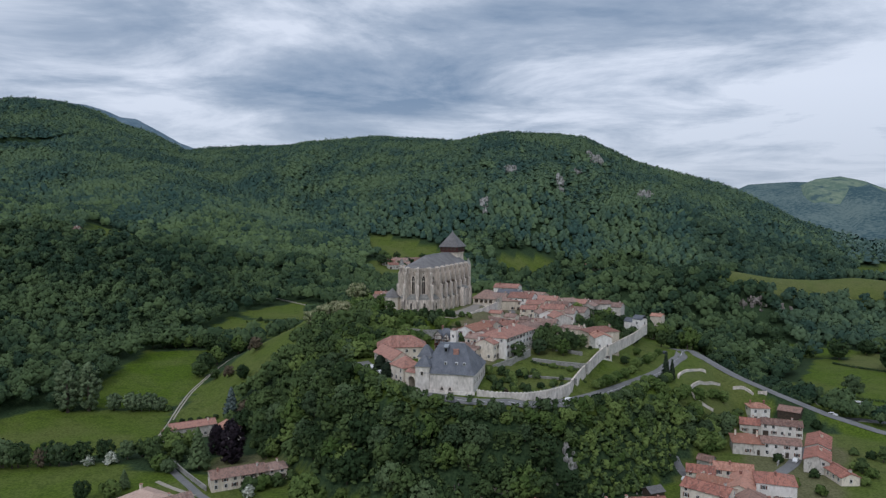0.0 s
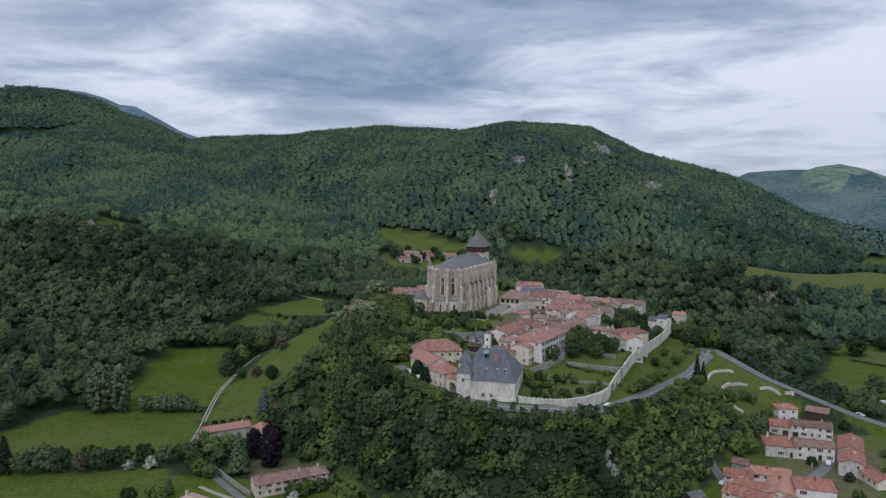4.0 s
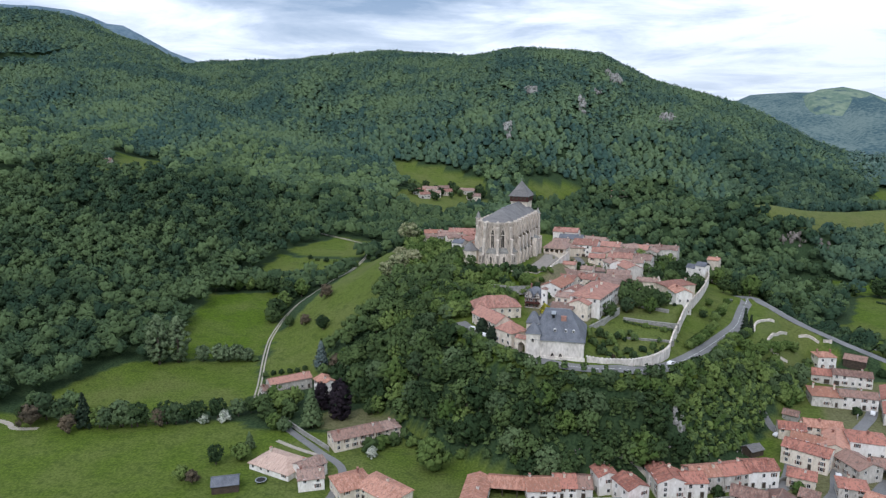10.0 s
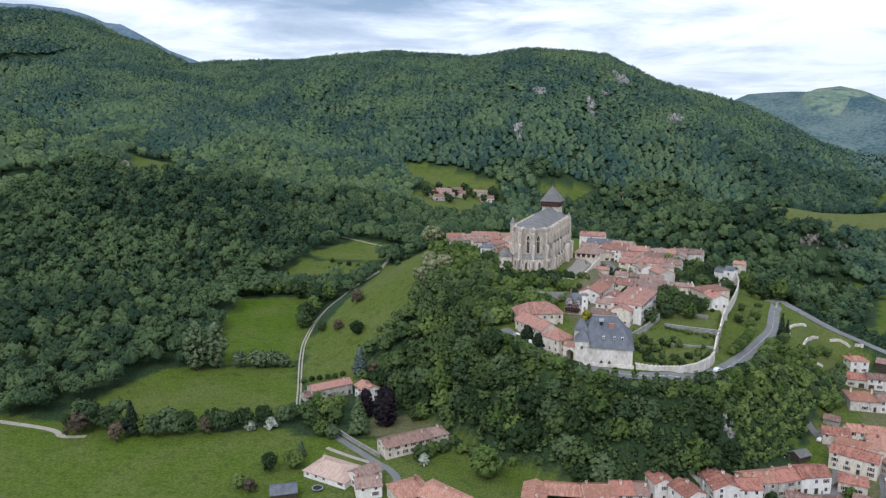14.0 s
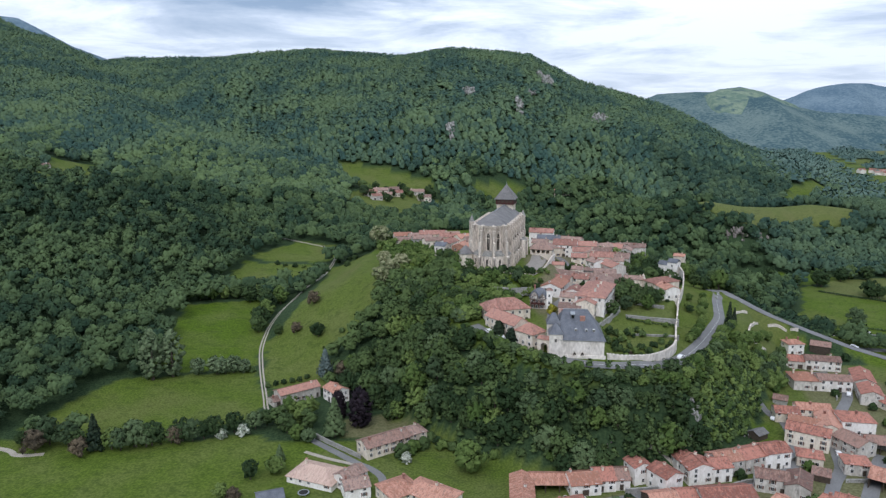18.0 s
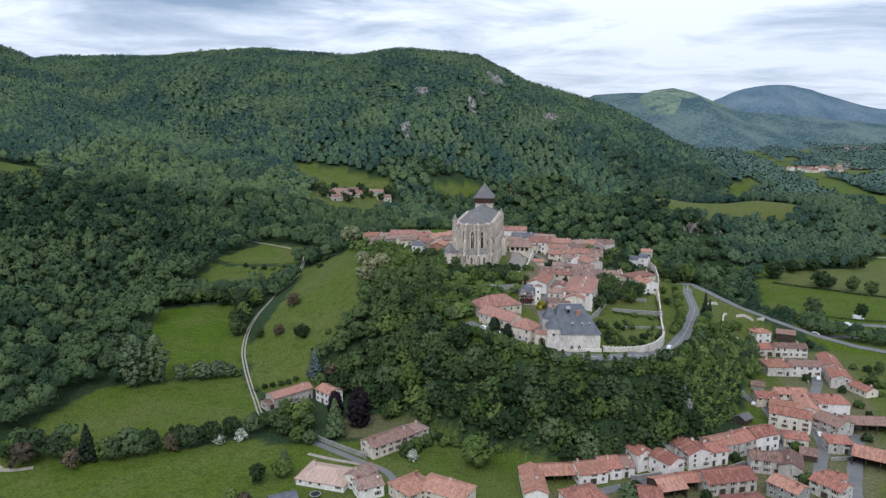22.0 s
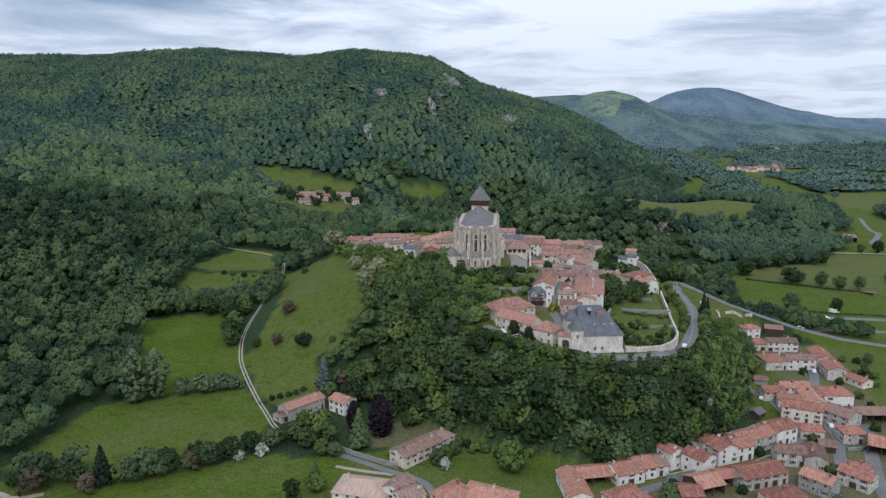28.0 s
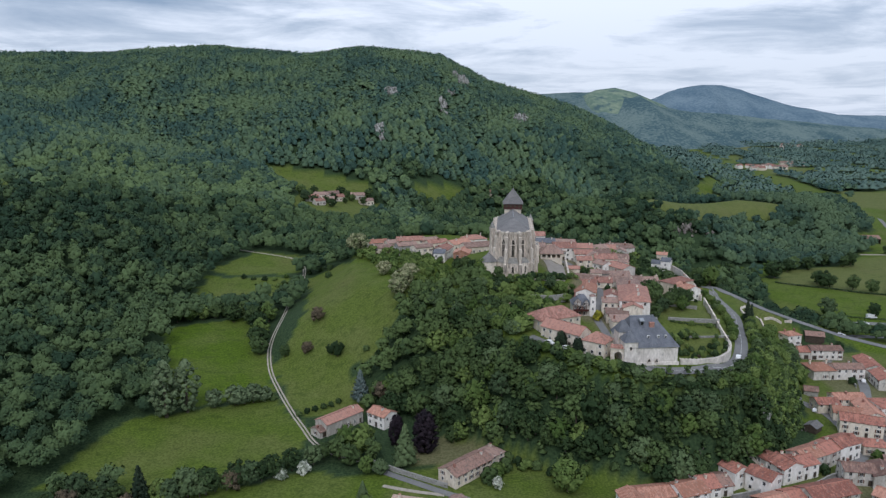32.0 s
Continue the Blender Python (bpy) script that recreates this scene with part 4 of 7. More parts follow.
def make_tree(name, kind, height, radius, material, label, category, seed):
    rng = np.random.default_rng(seed)
    t = thing(name, pose(0, 0, -500), label, category)
    part("trunk", trunk_shape(height, 0.035 * height if kind != "bush" else 0.12, 4 if kind == "round" else 2 if kind == "bush" else 0, rng), "bark", t)
    c, r = crown_points(kind, height, radius, rng)
    heart = [(0, 0, (0.40 if kind in ("round", "bush") else min(0.8, 0.1 + p[2] / height * 0.8)) * height) for p in c]
    tints = rng.uniform(-0.12, 0.12, len(c))
    part("crown", foliage_mesh("crown", c, r, heart, tints, material, BALL0, rng, 17 if kind != "bush" else 22, 0.036 * min(height, 16) ** 0.5 * 2.7 if kind != "bush" else 0.24, 0.3), material, t)
    return t


KINDS = {}


def plant(key, x, y, size=1.0, turn=None, group="", label="", sink=0.0):
    """Sets a copy of a tree on the land."""
    proto = KINDS[key]
    a = turn if turn is not None else random.uniform(0, 360)
    tall = random.uniform(0.92, 1.08)
    first = proto.get("set", 0)
    m = pose(x, y, level(x, y) - sink, 0, 0, a)
    if not first:
        ob = proto
        ob.matrix_world = m
        proto["set"] = 1
    else:
        ob = copy_thing(proto, m)
    ob.scale = (size, size, size * tall)
    if group:
        ob["group"] = group
    if label:
        ob["label"] = label
    return ob


for i in range(7):
    KINDS["oak%d" % i] = make_tree("tree", "round", 12.0 + 0.5 * (i % 3), 4.6 + 0.35 * (i % 4), ("leaf", "leaf", "leaf", "leaf", "leaf", "leaf_light", "leaf_grey")[i], ("broad-leaved tree in full green leaf", "broad-leaved tree in full green leaf", "broad-leaved tree in full green leaf", "broad-leaved tree in full green leaf", "broad-leaved tree in full green leaf", "light green broad-leaved tree in fresh leaf", "grey-green broad-leaved tree in full leaf")[i], "tree", 20 + i)
for i in range(3):
    KINDS["bush%d" % i] = make_tree("bush", "bush", 3.2, 2.2, "leaf" if i else "leaf_light", "rounded green bush growing in grass", "bush", 40 + i)
for i in range(5):
    KINDS["shrub%d" % i] = make_tree("shrub", "round", 5.6, 2.9, ("leaf_light", "leaf_light", "leaf_light", "leaf", "leaf_grey")[i], ("dense green shrub on the bank", "light green shrub on the bank", "light green shrub on the bank", "dense green shrub on the bank", "grey-green shrub on the bank")[i], "bush", 70 + i)
KINDS["pine"] = make_tree("conifer", "cone", 13, 3.6, "leaf_grey", "pale green conifer in a garden", "tree", 59)
KINDS["silver"] = make_tree("tree", "round", 8, 3.6, "leaf_silver", "silvery green small tree in the meadow", "tree", 60)
KINDS["spruce"] = make_tree("spruce", "cone", 15, 4.2, "leaf_blue", "tall blue-green conifer beside the meadow", "tree", 50)
KINDS["fir"] = make_tree("fir", "cone", 14, 3.6, "leaf_dark", "dark green conifer in a hedgerow", "tree", 51)
KINDS["poplar"] = make_tree("poplar", "tall", 25, 7.0, "leaf_silver", "tall grey-green poplar at the edge of the wood", "tree", 52)
KINDS["cypress"] = make_tree("cypress", "cone", 12.5, 1.9, "leaf_dark", "slim dark cypress beside the road", "tree", 53)
KINDS["beech"] = make_tree("copper_beech", "egg", 18, 5.4, "leaf_purple", "purple-black copper beech in a garden", "tree", 54)
KINDS["thorn"] = make_tree("hawthorn", "bush", 5.0, 2.9, "blossom", "hawthorn covered in white blossom", "bush", 55)
KINDS["acacia"] = make_tree("tree", "round", 8.5, 4.0, "leaf_cream", "tree with pale cream blossom among green leaves", "tree", 61)
KINDS["rust"] = make_tree("tree", "bush", 7.5, 4.4, "leaf_rust", "brownish-leaved small tree in a hedgerow", "tree", 56)
KINDS["yellow"] = make_tree("bush", "bush", 4.2, 2.6, "leaf_yellow", "bright yellow flowering shrub by the house", "bush", 57)
KINDS["clipped"] = make_tree("bush", "egg", 6.5, 2.9, "leaf_dark", "clipped round evergreen tree beside the road", "tree", 58)


def oak():
    return "oak%d" % random.randrange(7)


def build_woods():
    rng = np.random.default_rng(7)

    def scatter(x0, x1, y0, y1, step, mask=wooded):
        gx, gy = np.meshgrid(np.arange(x0, x1, step), np.arange(y0, y1, step))
        x = (gx + rng.uniform(-0.45, 0.45, gx.shape) * step).ravel()
        y = (gy + rng.uniform(-0.45, 0.45, gy.shape) * step).ravel()
        k = mask(x, y)
        return x[k], y[k]

    def grow(name, label, x, y, size, lumps, base, per, leaf, material="leaf_wood", tall=1.0, even=0.0):
        """Crowns of about that radius, each a dome of leaf lumps with its own shade of green."""
        n = len(x)
        z = ground_height(x, y)
        s = size * (0.96 + 0.14 * waves(x, y, 45)) * rng.uniform(0.74 + 0.12 * even, 1.22 - 0.12 * even, n)
        tint = rng.normal(0, 0.36, n) + 0.42 * waves(x, y, 38) + 0.5 * waves(x + 300, y, 120)
        high = s * tall * rng.uniform(0.85, 1.2, n)
        heart = np.stack([x, y, z + high * 0.75], -1)
        cs, rs, ts = [], [], []
        for j in range(lumps):
            if j == 0:
                d = np.zeros((n, 3))
                q = s * (0.72 + 0.14 * even)
            else:
                a = 2.4 * j + rng.uniform(0, 2 * np.pi) + rng.uniform(-0.5, 0.5, n)
                u = np.clip(1 - 1.05 * (j - 0.5) / (lumps - 1) + rng.uniform(-0.12, 0.12, n), -0.25, 0.98)
                w = np.sqrt(1 - u * u)
                d = np.stack([w * np.cos(a), w * np.sin(a), u * 1.1], -1) * (s * rng.uniform(0.56, 0.82, n))[:, None]
                q = s * rng.uniform(0.27, 0.46, n)
            cs.append(heart + d + np.stack([0 * x, 0 * x, 0.25 * high], -1))
            rs.append(np.stack([q, q, q * rng.uniform(0.85, 1.15, n)], -1))
            ts.append(tint + rng.uniform(-0.15, 0.15, n) * (1 - even))
        me = foliage_mesh(name, np.concatenate(cs), np.concatenate(rs), np.concatenate([heart] * lumps), np.concatenate(ts), material, base, rng, per, leaf, 0.28 - 0.12 * even, even)
        tagged(new(name, me), label, "woods", kind="stuff")

    def near_edge(x, y):
        return (x > -430) & (x < -0.1 * y - 140) & (y < 620) & (x > -0.85 * y - 30)

    x, y = scatter(-430, -170, 262, 620, 8.6)
    k = near_edge(x, y)
    front = k & (y < 400)
    grow("wood_edge", "dense green broad-leaved wood along the meadows", x[front], y[front], 5.4, 17, BALL0, 34, 0.42, "leaf_deep", 1.25)
    k &= ~front
    grow("wood_edge", "dense green broad-leaved wood behind the meadows", x[k], y[k], 5.5, 13, BALL0, 16, 0.56, "leaf_deep", 1.2)
    x, y = scatter(-820, 240, 300, 930, 9.0)
    k = ~near_edge(x, y) & ~open_land(x, y, 3.5) & (y < 862 + 55 * waves(x, y, 70)) & (x > -0.85 * y - 10) & ((y > 440) | (x < -260))
    east = k & (x > 30 - 0.1 * (y - 500))
    k &= ~east
    hollow = k & (y < 690 + 40 * waves(x, y, 60)) & (x > -330)
    k &= ~hollow
    grow("wood_hollow", "dark green broad-leaved forest in the hollow above the meadows", x[hollow], y[hollow], 5.8, 11, DOME, 10, 0.56, "leaf_deep", 1.1, 0.4)
    grow("wood_slope", "green broad-leaved forest covering the lower slopes", x[k], y[k], 5.9, 10, DOME, 9, 0.6, "leaf_wood", 1.0, 0.5)
    grow("wood_gorge", "dark green broad-leaved wood behind the town", x[east], y[east], 5.7, 11, DOME, 13, 0.54, "leaf_deep", 1.1, 0.4)
    x, y = scatter(240, 900, 520, 1060, 8.4)
    k = (x < 0.93 * y - 60) & (y < 1000 + 55 * waves(x, y, 70))
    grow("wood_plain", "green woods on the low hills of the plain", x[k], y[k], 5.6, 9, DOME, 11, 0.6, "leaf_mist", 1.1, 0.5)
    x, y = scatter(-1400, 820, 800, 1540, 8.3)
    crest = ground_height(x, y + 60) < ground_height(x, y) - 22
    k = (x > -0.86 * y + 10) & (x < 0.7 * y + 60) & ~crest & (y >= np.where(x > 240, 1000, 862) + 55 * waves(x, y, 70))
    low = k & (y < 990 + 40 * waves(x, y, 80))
    grow("wood_flank", "green forest covering the foot of the mountain", x[low], y[low], 6.4, 7, DOME, 5, 0.8, "leaf_far_hazed", 0.9, 0.8)
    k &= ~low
    grow("wood_mountain", "green forest covering the mountain to its crest", x[k], y[k], 7.2, 5, CAP, 3, 0.9, "leaf_far_hazed", 0.75, 1.0)
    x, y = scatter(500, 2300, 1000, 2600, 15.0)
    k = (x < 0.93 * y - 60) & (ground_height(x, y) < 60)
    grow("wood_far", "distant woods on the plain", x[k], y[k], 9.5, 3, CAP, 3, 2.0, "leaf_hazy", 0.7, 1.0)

    u, w = rng.uniform(0, 0.92, 118), rng.uniform(0, 1, 118)
    w = np.where(u > 0.62, 0.35 * w, w)
    x = 140 + 92 * u + 16 * w * (1 - 0.4 * u)
    y = 424 - 84 * u + 26 * w * (1 - 0.5 * u)
    k = line_dist(x, y, LOW_ROAD)[0] > 8.5
    grow("tree_belt", "belt of tall green trees beside the lower road", x[k], y[k], 4.4, 16, BALL0, 20, 0.44, "leaf_deep", 1.1)

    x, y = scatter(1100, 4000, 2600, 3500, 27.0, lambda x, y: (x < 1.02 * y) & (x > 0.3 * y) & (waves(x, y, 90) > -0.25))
    grow("wood_horizon", "woods at the far edge of the plain, coloured blue-green for haze", x, y, 14.0, 3, CAP, 3, 3.0, "leaf_hazy", 0.6, 1.0)

    # the castle mound: undergrowth first, then tree by tree
    SCRUB = [(58, 246), (84, 256), (96, 262), (112, 286), (112, 306), (98, 296), (84, 278), (66, 262)]

    def mound(x, y, verge=4.4):
        d = poly_dist(x, y, RIM)
        on = (ground_height(x, y) - plain(x, y) > 0.4) & (d > np.where((y < 300) & (x > -20), -2.0, 3.2)) & (d < 60) & ~open_land(x, y, 1.0) & ~((x > 112) & (y > 322))
        bank = poly_dist(x, y, BANK) < 0
        road = line_dist(x, y, [(px, py, 0) for px, py in UP_ROAD])[0]
        return (on | bank) & (road > np.where(y < 300, verge, 5.0)) & (np.hypot(x - 62, y - 250) > 4.5)

    x, y = scatter(-60, 110, 226, 330, 3.2, lambda x, y: mound(x, y, 3.3))
    grow("undergrowth", "dark green undergrowth on the bank of the mound", x, y, 2.2, 5, CAP, 9, 0.36, "leaf")
    x, y = scatter(56, 116, 244, 310, 2.6, lambda x, y: mound(x, y, 3.3) & (poly_dist(x, y, SCRUB) < 0))
    grow("scrub", "bright green scrub and ivy on the steep bank", x, y, 1.9, 5, DOME, 12, 0.3, "leaf_light", 0.7, 0.3)
    x, y = scatter(-105, 150, 226, 470, 6.3, lambda x, y: mound(x, y) & (poly_dist(x, y, SCRUB) > 0))
    order = np.argsort(np.hypot((x - 0) * 0.8, y - 238))
    for j in order[:130]:
        d = float(poly_dist(x[j:j + 1], y[j:j + 1], RIM)[0])
        s = rng.uniform(0.34, 0.44) if d < 3 and x[j] > -22 else rng.uniform(0.46, 0.62) if d < 8 and x[j] > -22 else rng.uniform(0.70, 1.06)
        plant(oak(), x[j], y[j], s, group="trees on the mound", sink=0.8)
    rest = order[130:]
    sunny = rest[(x[rest] > 72) & (y[rest] < 345)]
    rest = rest[~((x[rest] > 72) & (y[rest] < 345))]
    grow("bank_shrubs", "light green shrubs and saplings on the sunny bank", x[sunny], y[sunny], 3.2, 11, BALL0, 18, 0.36, "leaf_light")
    upper = rest[(y[rest] > 372) & (x[rest] < -30)]
    rest = rest[~((y[rest] > 372) & (x[rest] < -30))]
    if len(upper):
        grow("bank_saplings", "light green saplings on the bank behind the church", x[upper], y[upper], 3.2, 11, BALL0, 18, 0.38, "leaf_light")
    if len(rest):
        grow("wood_mound", "green broad-leaved trees on the banks of the mound", x[rest], y[rest], 4.5, 15, BALL0, 18, 0.42, "leaf", 1.15)
    back = [(-70, 414), (-40, 398), (-37, 436), (-46, 455), (-56, 500), (-80, 546), (-90, 526), (-80, 470)]
    x, y = scatter(-112, -36, 396, 548, 5.6, lambda x, y: (poly_dist(x, y, back) < 0) & (np.hypot(x + 65, y - 510) > 8) & (np.hypot(x + 68, y - 533) > 8) & (np.hypot(x + 44, y - 470) > 7))
    grow("wood_terrace", "light green trees beside the houses behind the church", x, y, 2.6, 10, BALL0, 14, 0.4, "leaf_light")


BANK = [(-66, 300), (-46, 310), (-35, 322), (-33, 350), (-36, 372), (-42, 396), (-60, 408), (-68, 404), (-62, 374), (-70, 356), (-78, 346), (-72, 318)]
build_woods()

HOUSE_SPOTS = []
GARDEN_TREES = [(51, 327), (64, 332), (70, 331), (64, 351), (58, 345), (42, 311), (83, 423), (93, 427), (94, 411), (90, 384), (92, 443), (104, 457), (110, 452), (102, 398), (99, 405), (86, 400), (78, 398), (72, 404), (80, 410), (87, 415), (74, 386), (70, 378), (80, 384), (88, 433), (100, 440), (112, 462), (98, 420), (104, 413), (76, 425), (84, 374), (64, 430), (73, 429.5), (80, 432), (91, 436), (60, 431), (69, 428), (78, 427), (86, 434), (118, 448), (124, 450), (129, 455), (116, 455), (104, 419)]
for x, y in GARDEN_TREES:
    plant(oak(), x, y, random.uniform(0.5, 0.8) if y < 424 else random.uniform(0.75, 1.0), group="garden trees of the upper town")
for x, y in [(98, 349), (106, 367), (103, 358), (95.5, 341), (74, 297), (79, 304), (84, 313), (89, 323), (93, 332), (109, 375), (113, 386), (92, 350), (100, 372), (76, 300), (81.5, 309), (91, 345)]:
    plant("shrub%d" % random.choice((0, 1, 2, 3)), x, y, random.uniform(0.6, 0.95), group="rounded shrubs along the road")
for x, y in [(57, 304), (64, 300)]:
    plant("bush0", x, y, 0.8, label="small young tree on a garden lawn")
for x, y in [(33, 287), (37, 285), (41, 285), (46, 288), (50, 291), (34, 272), (38, 268), (42, 270), (47, 272), (52, 277), (57, 284), (60, 288), (31, 281), (36, 279), (81, 390), (74, 330), (30, 292), (34, 300), (68, 340), (47, 268)]:
    plant("bush%d" % random.randrange(3), x, y, random.uniform(0.5, 0.95), group="garden bushes")
for x, y, k in [(51, 321, 0.62), (57, 325, 0.7), (61.5, 321, 0.6), (66, 327, 0.62), (54, 343, 0.8), (50, 335, 0.7)]:
    plant(oak(), x, y, k, group="dark trees on the upper lawn")
for x, y, k in [(36, 291, 1.1), (38.5, 289, 0.9), (40.5, 288, 1.0), (43, 289, 0.9), (45, 290, 1.1), (49, 294, 0.8), (50, 288.5, 0.9), (41, 276, 0.7), (45, 274.5, 0.8), (51.5, 279, 0.7), (56, 281, 0.7), (36, 272, 0.9), (39, 284, 0.8), (33, 283, 1.0), (31, 288, 1.1), (42, 281, 0.6), (34.5, 276, 0.8), (47, 277, 0.6), (37, 265.5, 0.6), (43, 266, 0.55), (49, 268, 0.6), (53.5, 272, 0.6), (57, 276, 0.55), (60, 280.5, 0.6)]:
    plant("bush%d" % random.randrange(3), x, y, k, group="bushes of the terrace garden")
plant("rust", 46, 291.5, 0.35, label="reddish shrub on the garden terrace")
plant("rust", 39, 267, 0.28, label="reddish climber along the rampart")
for x, y, k in [(138, 424, 0.9), (146, 432, 1.0), (153, 441, 1.05), (160, 428, 0.8), (163, 450, 1.1), (170, 440, 0.9), (175, 462, 1.1), (184, 472, 1.1), (192, 486, 1.05), (200, 500, 1.1), (208, 515, 1.1), (180, 452, 0.85), (192, 466, 0.9), (202, 482, 0.9), (219, 527, 1.15), (234, 521, 0.7), (252, 512, 1.25), (288, 538, 1.0), (150, 452, 1.0), (166, 470, 1.0), (140, 440, 0.9)]:
    plant(oak(), x, y, k, group="trees of the hollow behind the road")
CHURCH_BANK = [(-37, 322), (-36, 345), (-33, 352), (-22, 345), (-8, 342), (6, 340), (7, 332), (0, 328), (2, 320), (-8, 318), (-18, 314), (-26, 308)]
bank_rng = np.random.default_rng(31)
bx, by = np.meshgrid(np.arange(-38, 10, 3.8), np.arange(306, 354, 3.8))
bx, by = (bx + bank_rng.uniform(-1.6, 1.6, bx.shape)).ravel(), (by + bank_rng.uniform(-1.6, 1.6, by.shape)).ravel()
for x, y in zip(bx, by):
    if in_poly(np.array([x]), np.array([y]), CHURCH_BANK)[0]:
        plant("shrub%d" % bank_rng.integers(5), x, y, bank_rng.uniform(0.7, 1.3), group="shrubs and small trees below the church")
for x, y in [(-30, 363), (-24, 351), (-34, 380), (-36, 392), (-32, 372), (-38, 385), (-18, 330), (-6, 336)]:
    plant(oak(), x, y, random.uniform(0.5, 0.7), group="trees below the church")
for x, y in [(-8, 347), (36, 385), (41, 389), (45, 394), (38, 392), (48, 386), (33, 384), (44, 385), (13, 348), (16, 352), (12, 341), (10, 337), (17, 349), (31, 392), (34, 396), (30, 400), (29, 388), (15, 331), (50, 398), (53, 402), (36, 352), (14, 335)]:
    plant("bush%d" % random.randrange(3), x, y, random.uniform(0.7, 1.1), group="bushes below the church")
for x, y, k in [(-72, 375, 1.25), (-68, 386, 1.4), (-62, 400, 1.2), (-74, 424, 1.1), (-70, 379, 1.0)]:
    plant("acacia", x, y, k, group="blossoming trees on the bank")
plant("acacia", -84, 514, 2.0, label="wide tree covered in pale cream blossom")
plant("cypress", -41.5, 439, 0.75)
plant("cypress", -39, 441, 0.6)
for i in range(26):
    x, y = -31 + 39 * (i % 13) / 12 + bank_rng.uniform(-1, 1), 345.5 + 5.0 * (i // 13) + bank_rng.uniform(-1.2, 1.2) + 0.012 * (i % 13 - 7) ** 2
    plant("bush%d" % bank_rng.integers(3), x, y, bank_rng.uniform(0.7, 1.2), group="bushes at the foot of the church")
plant("yellow", 13.5, 311, 1.15)
plant("rust", -16, 341, 0.5, label="reddish-brown shrub below the church")
plant("rust", -24, 326, 0.45, label="reddish-brown shrub by the manor")
plant("clipped", -13.5, 286, 0.95)
plant("clipped", -8.8, 278.5, 0.95)
plant("cypress", 108.5, 337, 1.0)
plant("cypress", 111.5, 338, 0.82)
for x, y in [(126, 416), (120, 420), (132, 422)]:
    plant(oak(), x, y, random.uniform(0.7, 1.0), group="trees along the lower road")
plant("oak5", 133, 413, 0.95, label="broad tree with pale leaves at the road bend")
for x, y in [(132, 349), (136, 341), (140, 343), (145, 354), (139, 357), (135, 354)]:
    plant("shrub%d" % random.randrange(5), x, y, random.uniform(0.6, 1.0), group="shrubs on the slope beside the road")

# the hedgerow and the meadow trees
for x, y in [(-167, 254), (-163, 257), (-158, 257), (-153, 259.5), (-149, 260), (-145, 262), (-141, 262), (-137, 264), (-133, 266), (-118, 273), (-114, 277), (-110, 280), (-171, 255), (-126, 270)]:
    plant(oak(), x, y, random.uniform(0.55, 0.85), group="hedgerow trees")
for x, y, k in [(-198, 259, 0.95), (-190, 258, 0.8), (-186, 257, 0.7), (-162, 257, 1.0), (-156, 258, 0.95), (-204, 262, 0.8), (-209, 258, 0.5)]:
    plant(oak(), x, y, k, group="hedgerow trees")
plant("rust", -200, 252, 1.35, label="wide brownish-leaved tree at the end of the hedgerow")
plant("rust", -181, 249, 1.05)
plant("rust", -147, 260, 1.1)
plant("fir", -177, 254, 1.05)
plant("thorn", -130, 264.5, 1.0)
plant("thorn", -121.5, 267, 1.1)
for x, y in [(-181, 322), (-173, 327)]:
    plant("poplar", x, y, random.uniform(0.95, 1.1), group="poplars by the wood")
plant("silver", -162, 331, 1.1)
plant("silver", -152, 333, 0.8)
for x, y in [(-149, 334), (-145, 335), (-140, 336), (-136, 337), (-153, 333)]:
    plant("silver" if x < -138 else "bush1", x, y, random.uniform(0.9, 1.3), group="silvery bushes in the meadow")
for x, y, k in [(-164, 440, 1.0), (-153, 434, 1.05), (-143, 436, 1.0), (-158, 447, 0.9), (-148, 424, 0.95), (-146, 412, 0.95), (-147, 400, 1.0), (-146, 390, 0.85), (-132, 380, 0.6), (-147, 446, 0.8)]:
    plant(oak(), x, y, k, group="trees between the meadows")
for x, y in [(-203, 437), (-196, 439), (-189, 441), (-182, 444), (-175, 447), (-170, 449), (-200, 447), (-191, 450), (-183, 454)]:
    plant(oak(), x, y, random.uniform(0.68, 0.85), group="trees between the meadows")
for x, y in [(-165, 525), (-158, 521), (-150, 518), (-143, 517), (-124, 507), (-119, 529), (-135, 522), (-110, 530), (-104, 518), (-139, 497), (-136, 503), (-131, 509), (-106, 487)]:
    plant("bush%d" % random.randrange(3), x, y, random.uniform(1.0, 1.5), group="field hedge bushes")
plant("rust", -120, 373, 0.95, label="dark purplish round tree on the meadow")
plant("rust", -114, 396, 1.2, label="grey-brown round bush on the meadow")
plant("oak1", -105, 358, 0.62)
plant("oak2", -108, 362, 0.45)
plant("bush2", -91, 350, 1.0)
plant("bush1", -86, 341, 0.9)
plant("spruce", -96, 324, 1.05)
plant("rust", -87, 319, 1.2, label="copper-leaved tree beside the conifer")
plant("oak2", -80, 316, 0.85)
for x, y in [(-124, 320), (-120.5, 322), (-117, 323.5), (-113, 325), (-109.5, 326.5), (-106, 328)]:
    plant("bush2", x, y, 0.8, group="clipped hedge behind the barn")
plant("oak5", -97, 287, 0.75, label="fresh light green broad-leaved tree")
for x, y, k, q in [(-104, 282, "oak5", 0.85), (-108, 276, "oak0", 0.8), (-100, 277, "oak5", 0.95), (-95, 273, "oak1", 0.7), (-104, 270, "oak3", 0.7), (-98, 263, "shrub0", 1.1), (-93, 261, "shrub4", 1.0)]:
    plant(k, x, y, q, group="trees beside the lane")
plant("pine", -83, 266, 1.3)
plant("beech", -73.5, 276, 1.05)
plant("beech", -84, 284, 0.72)
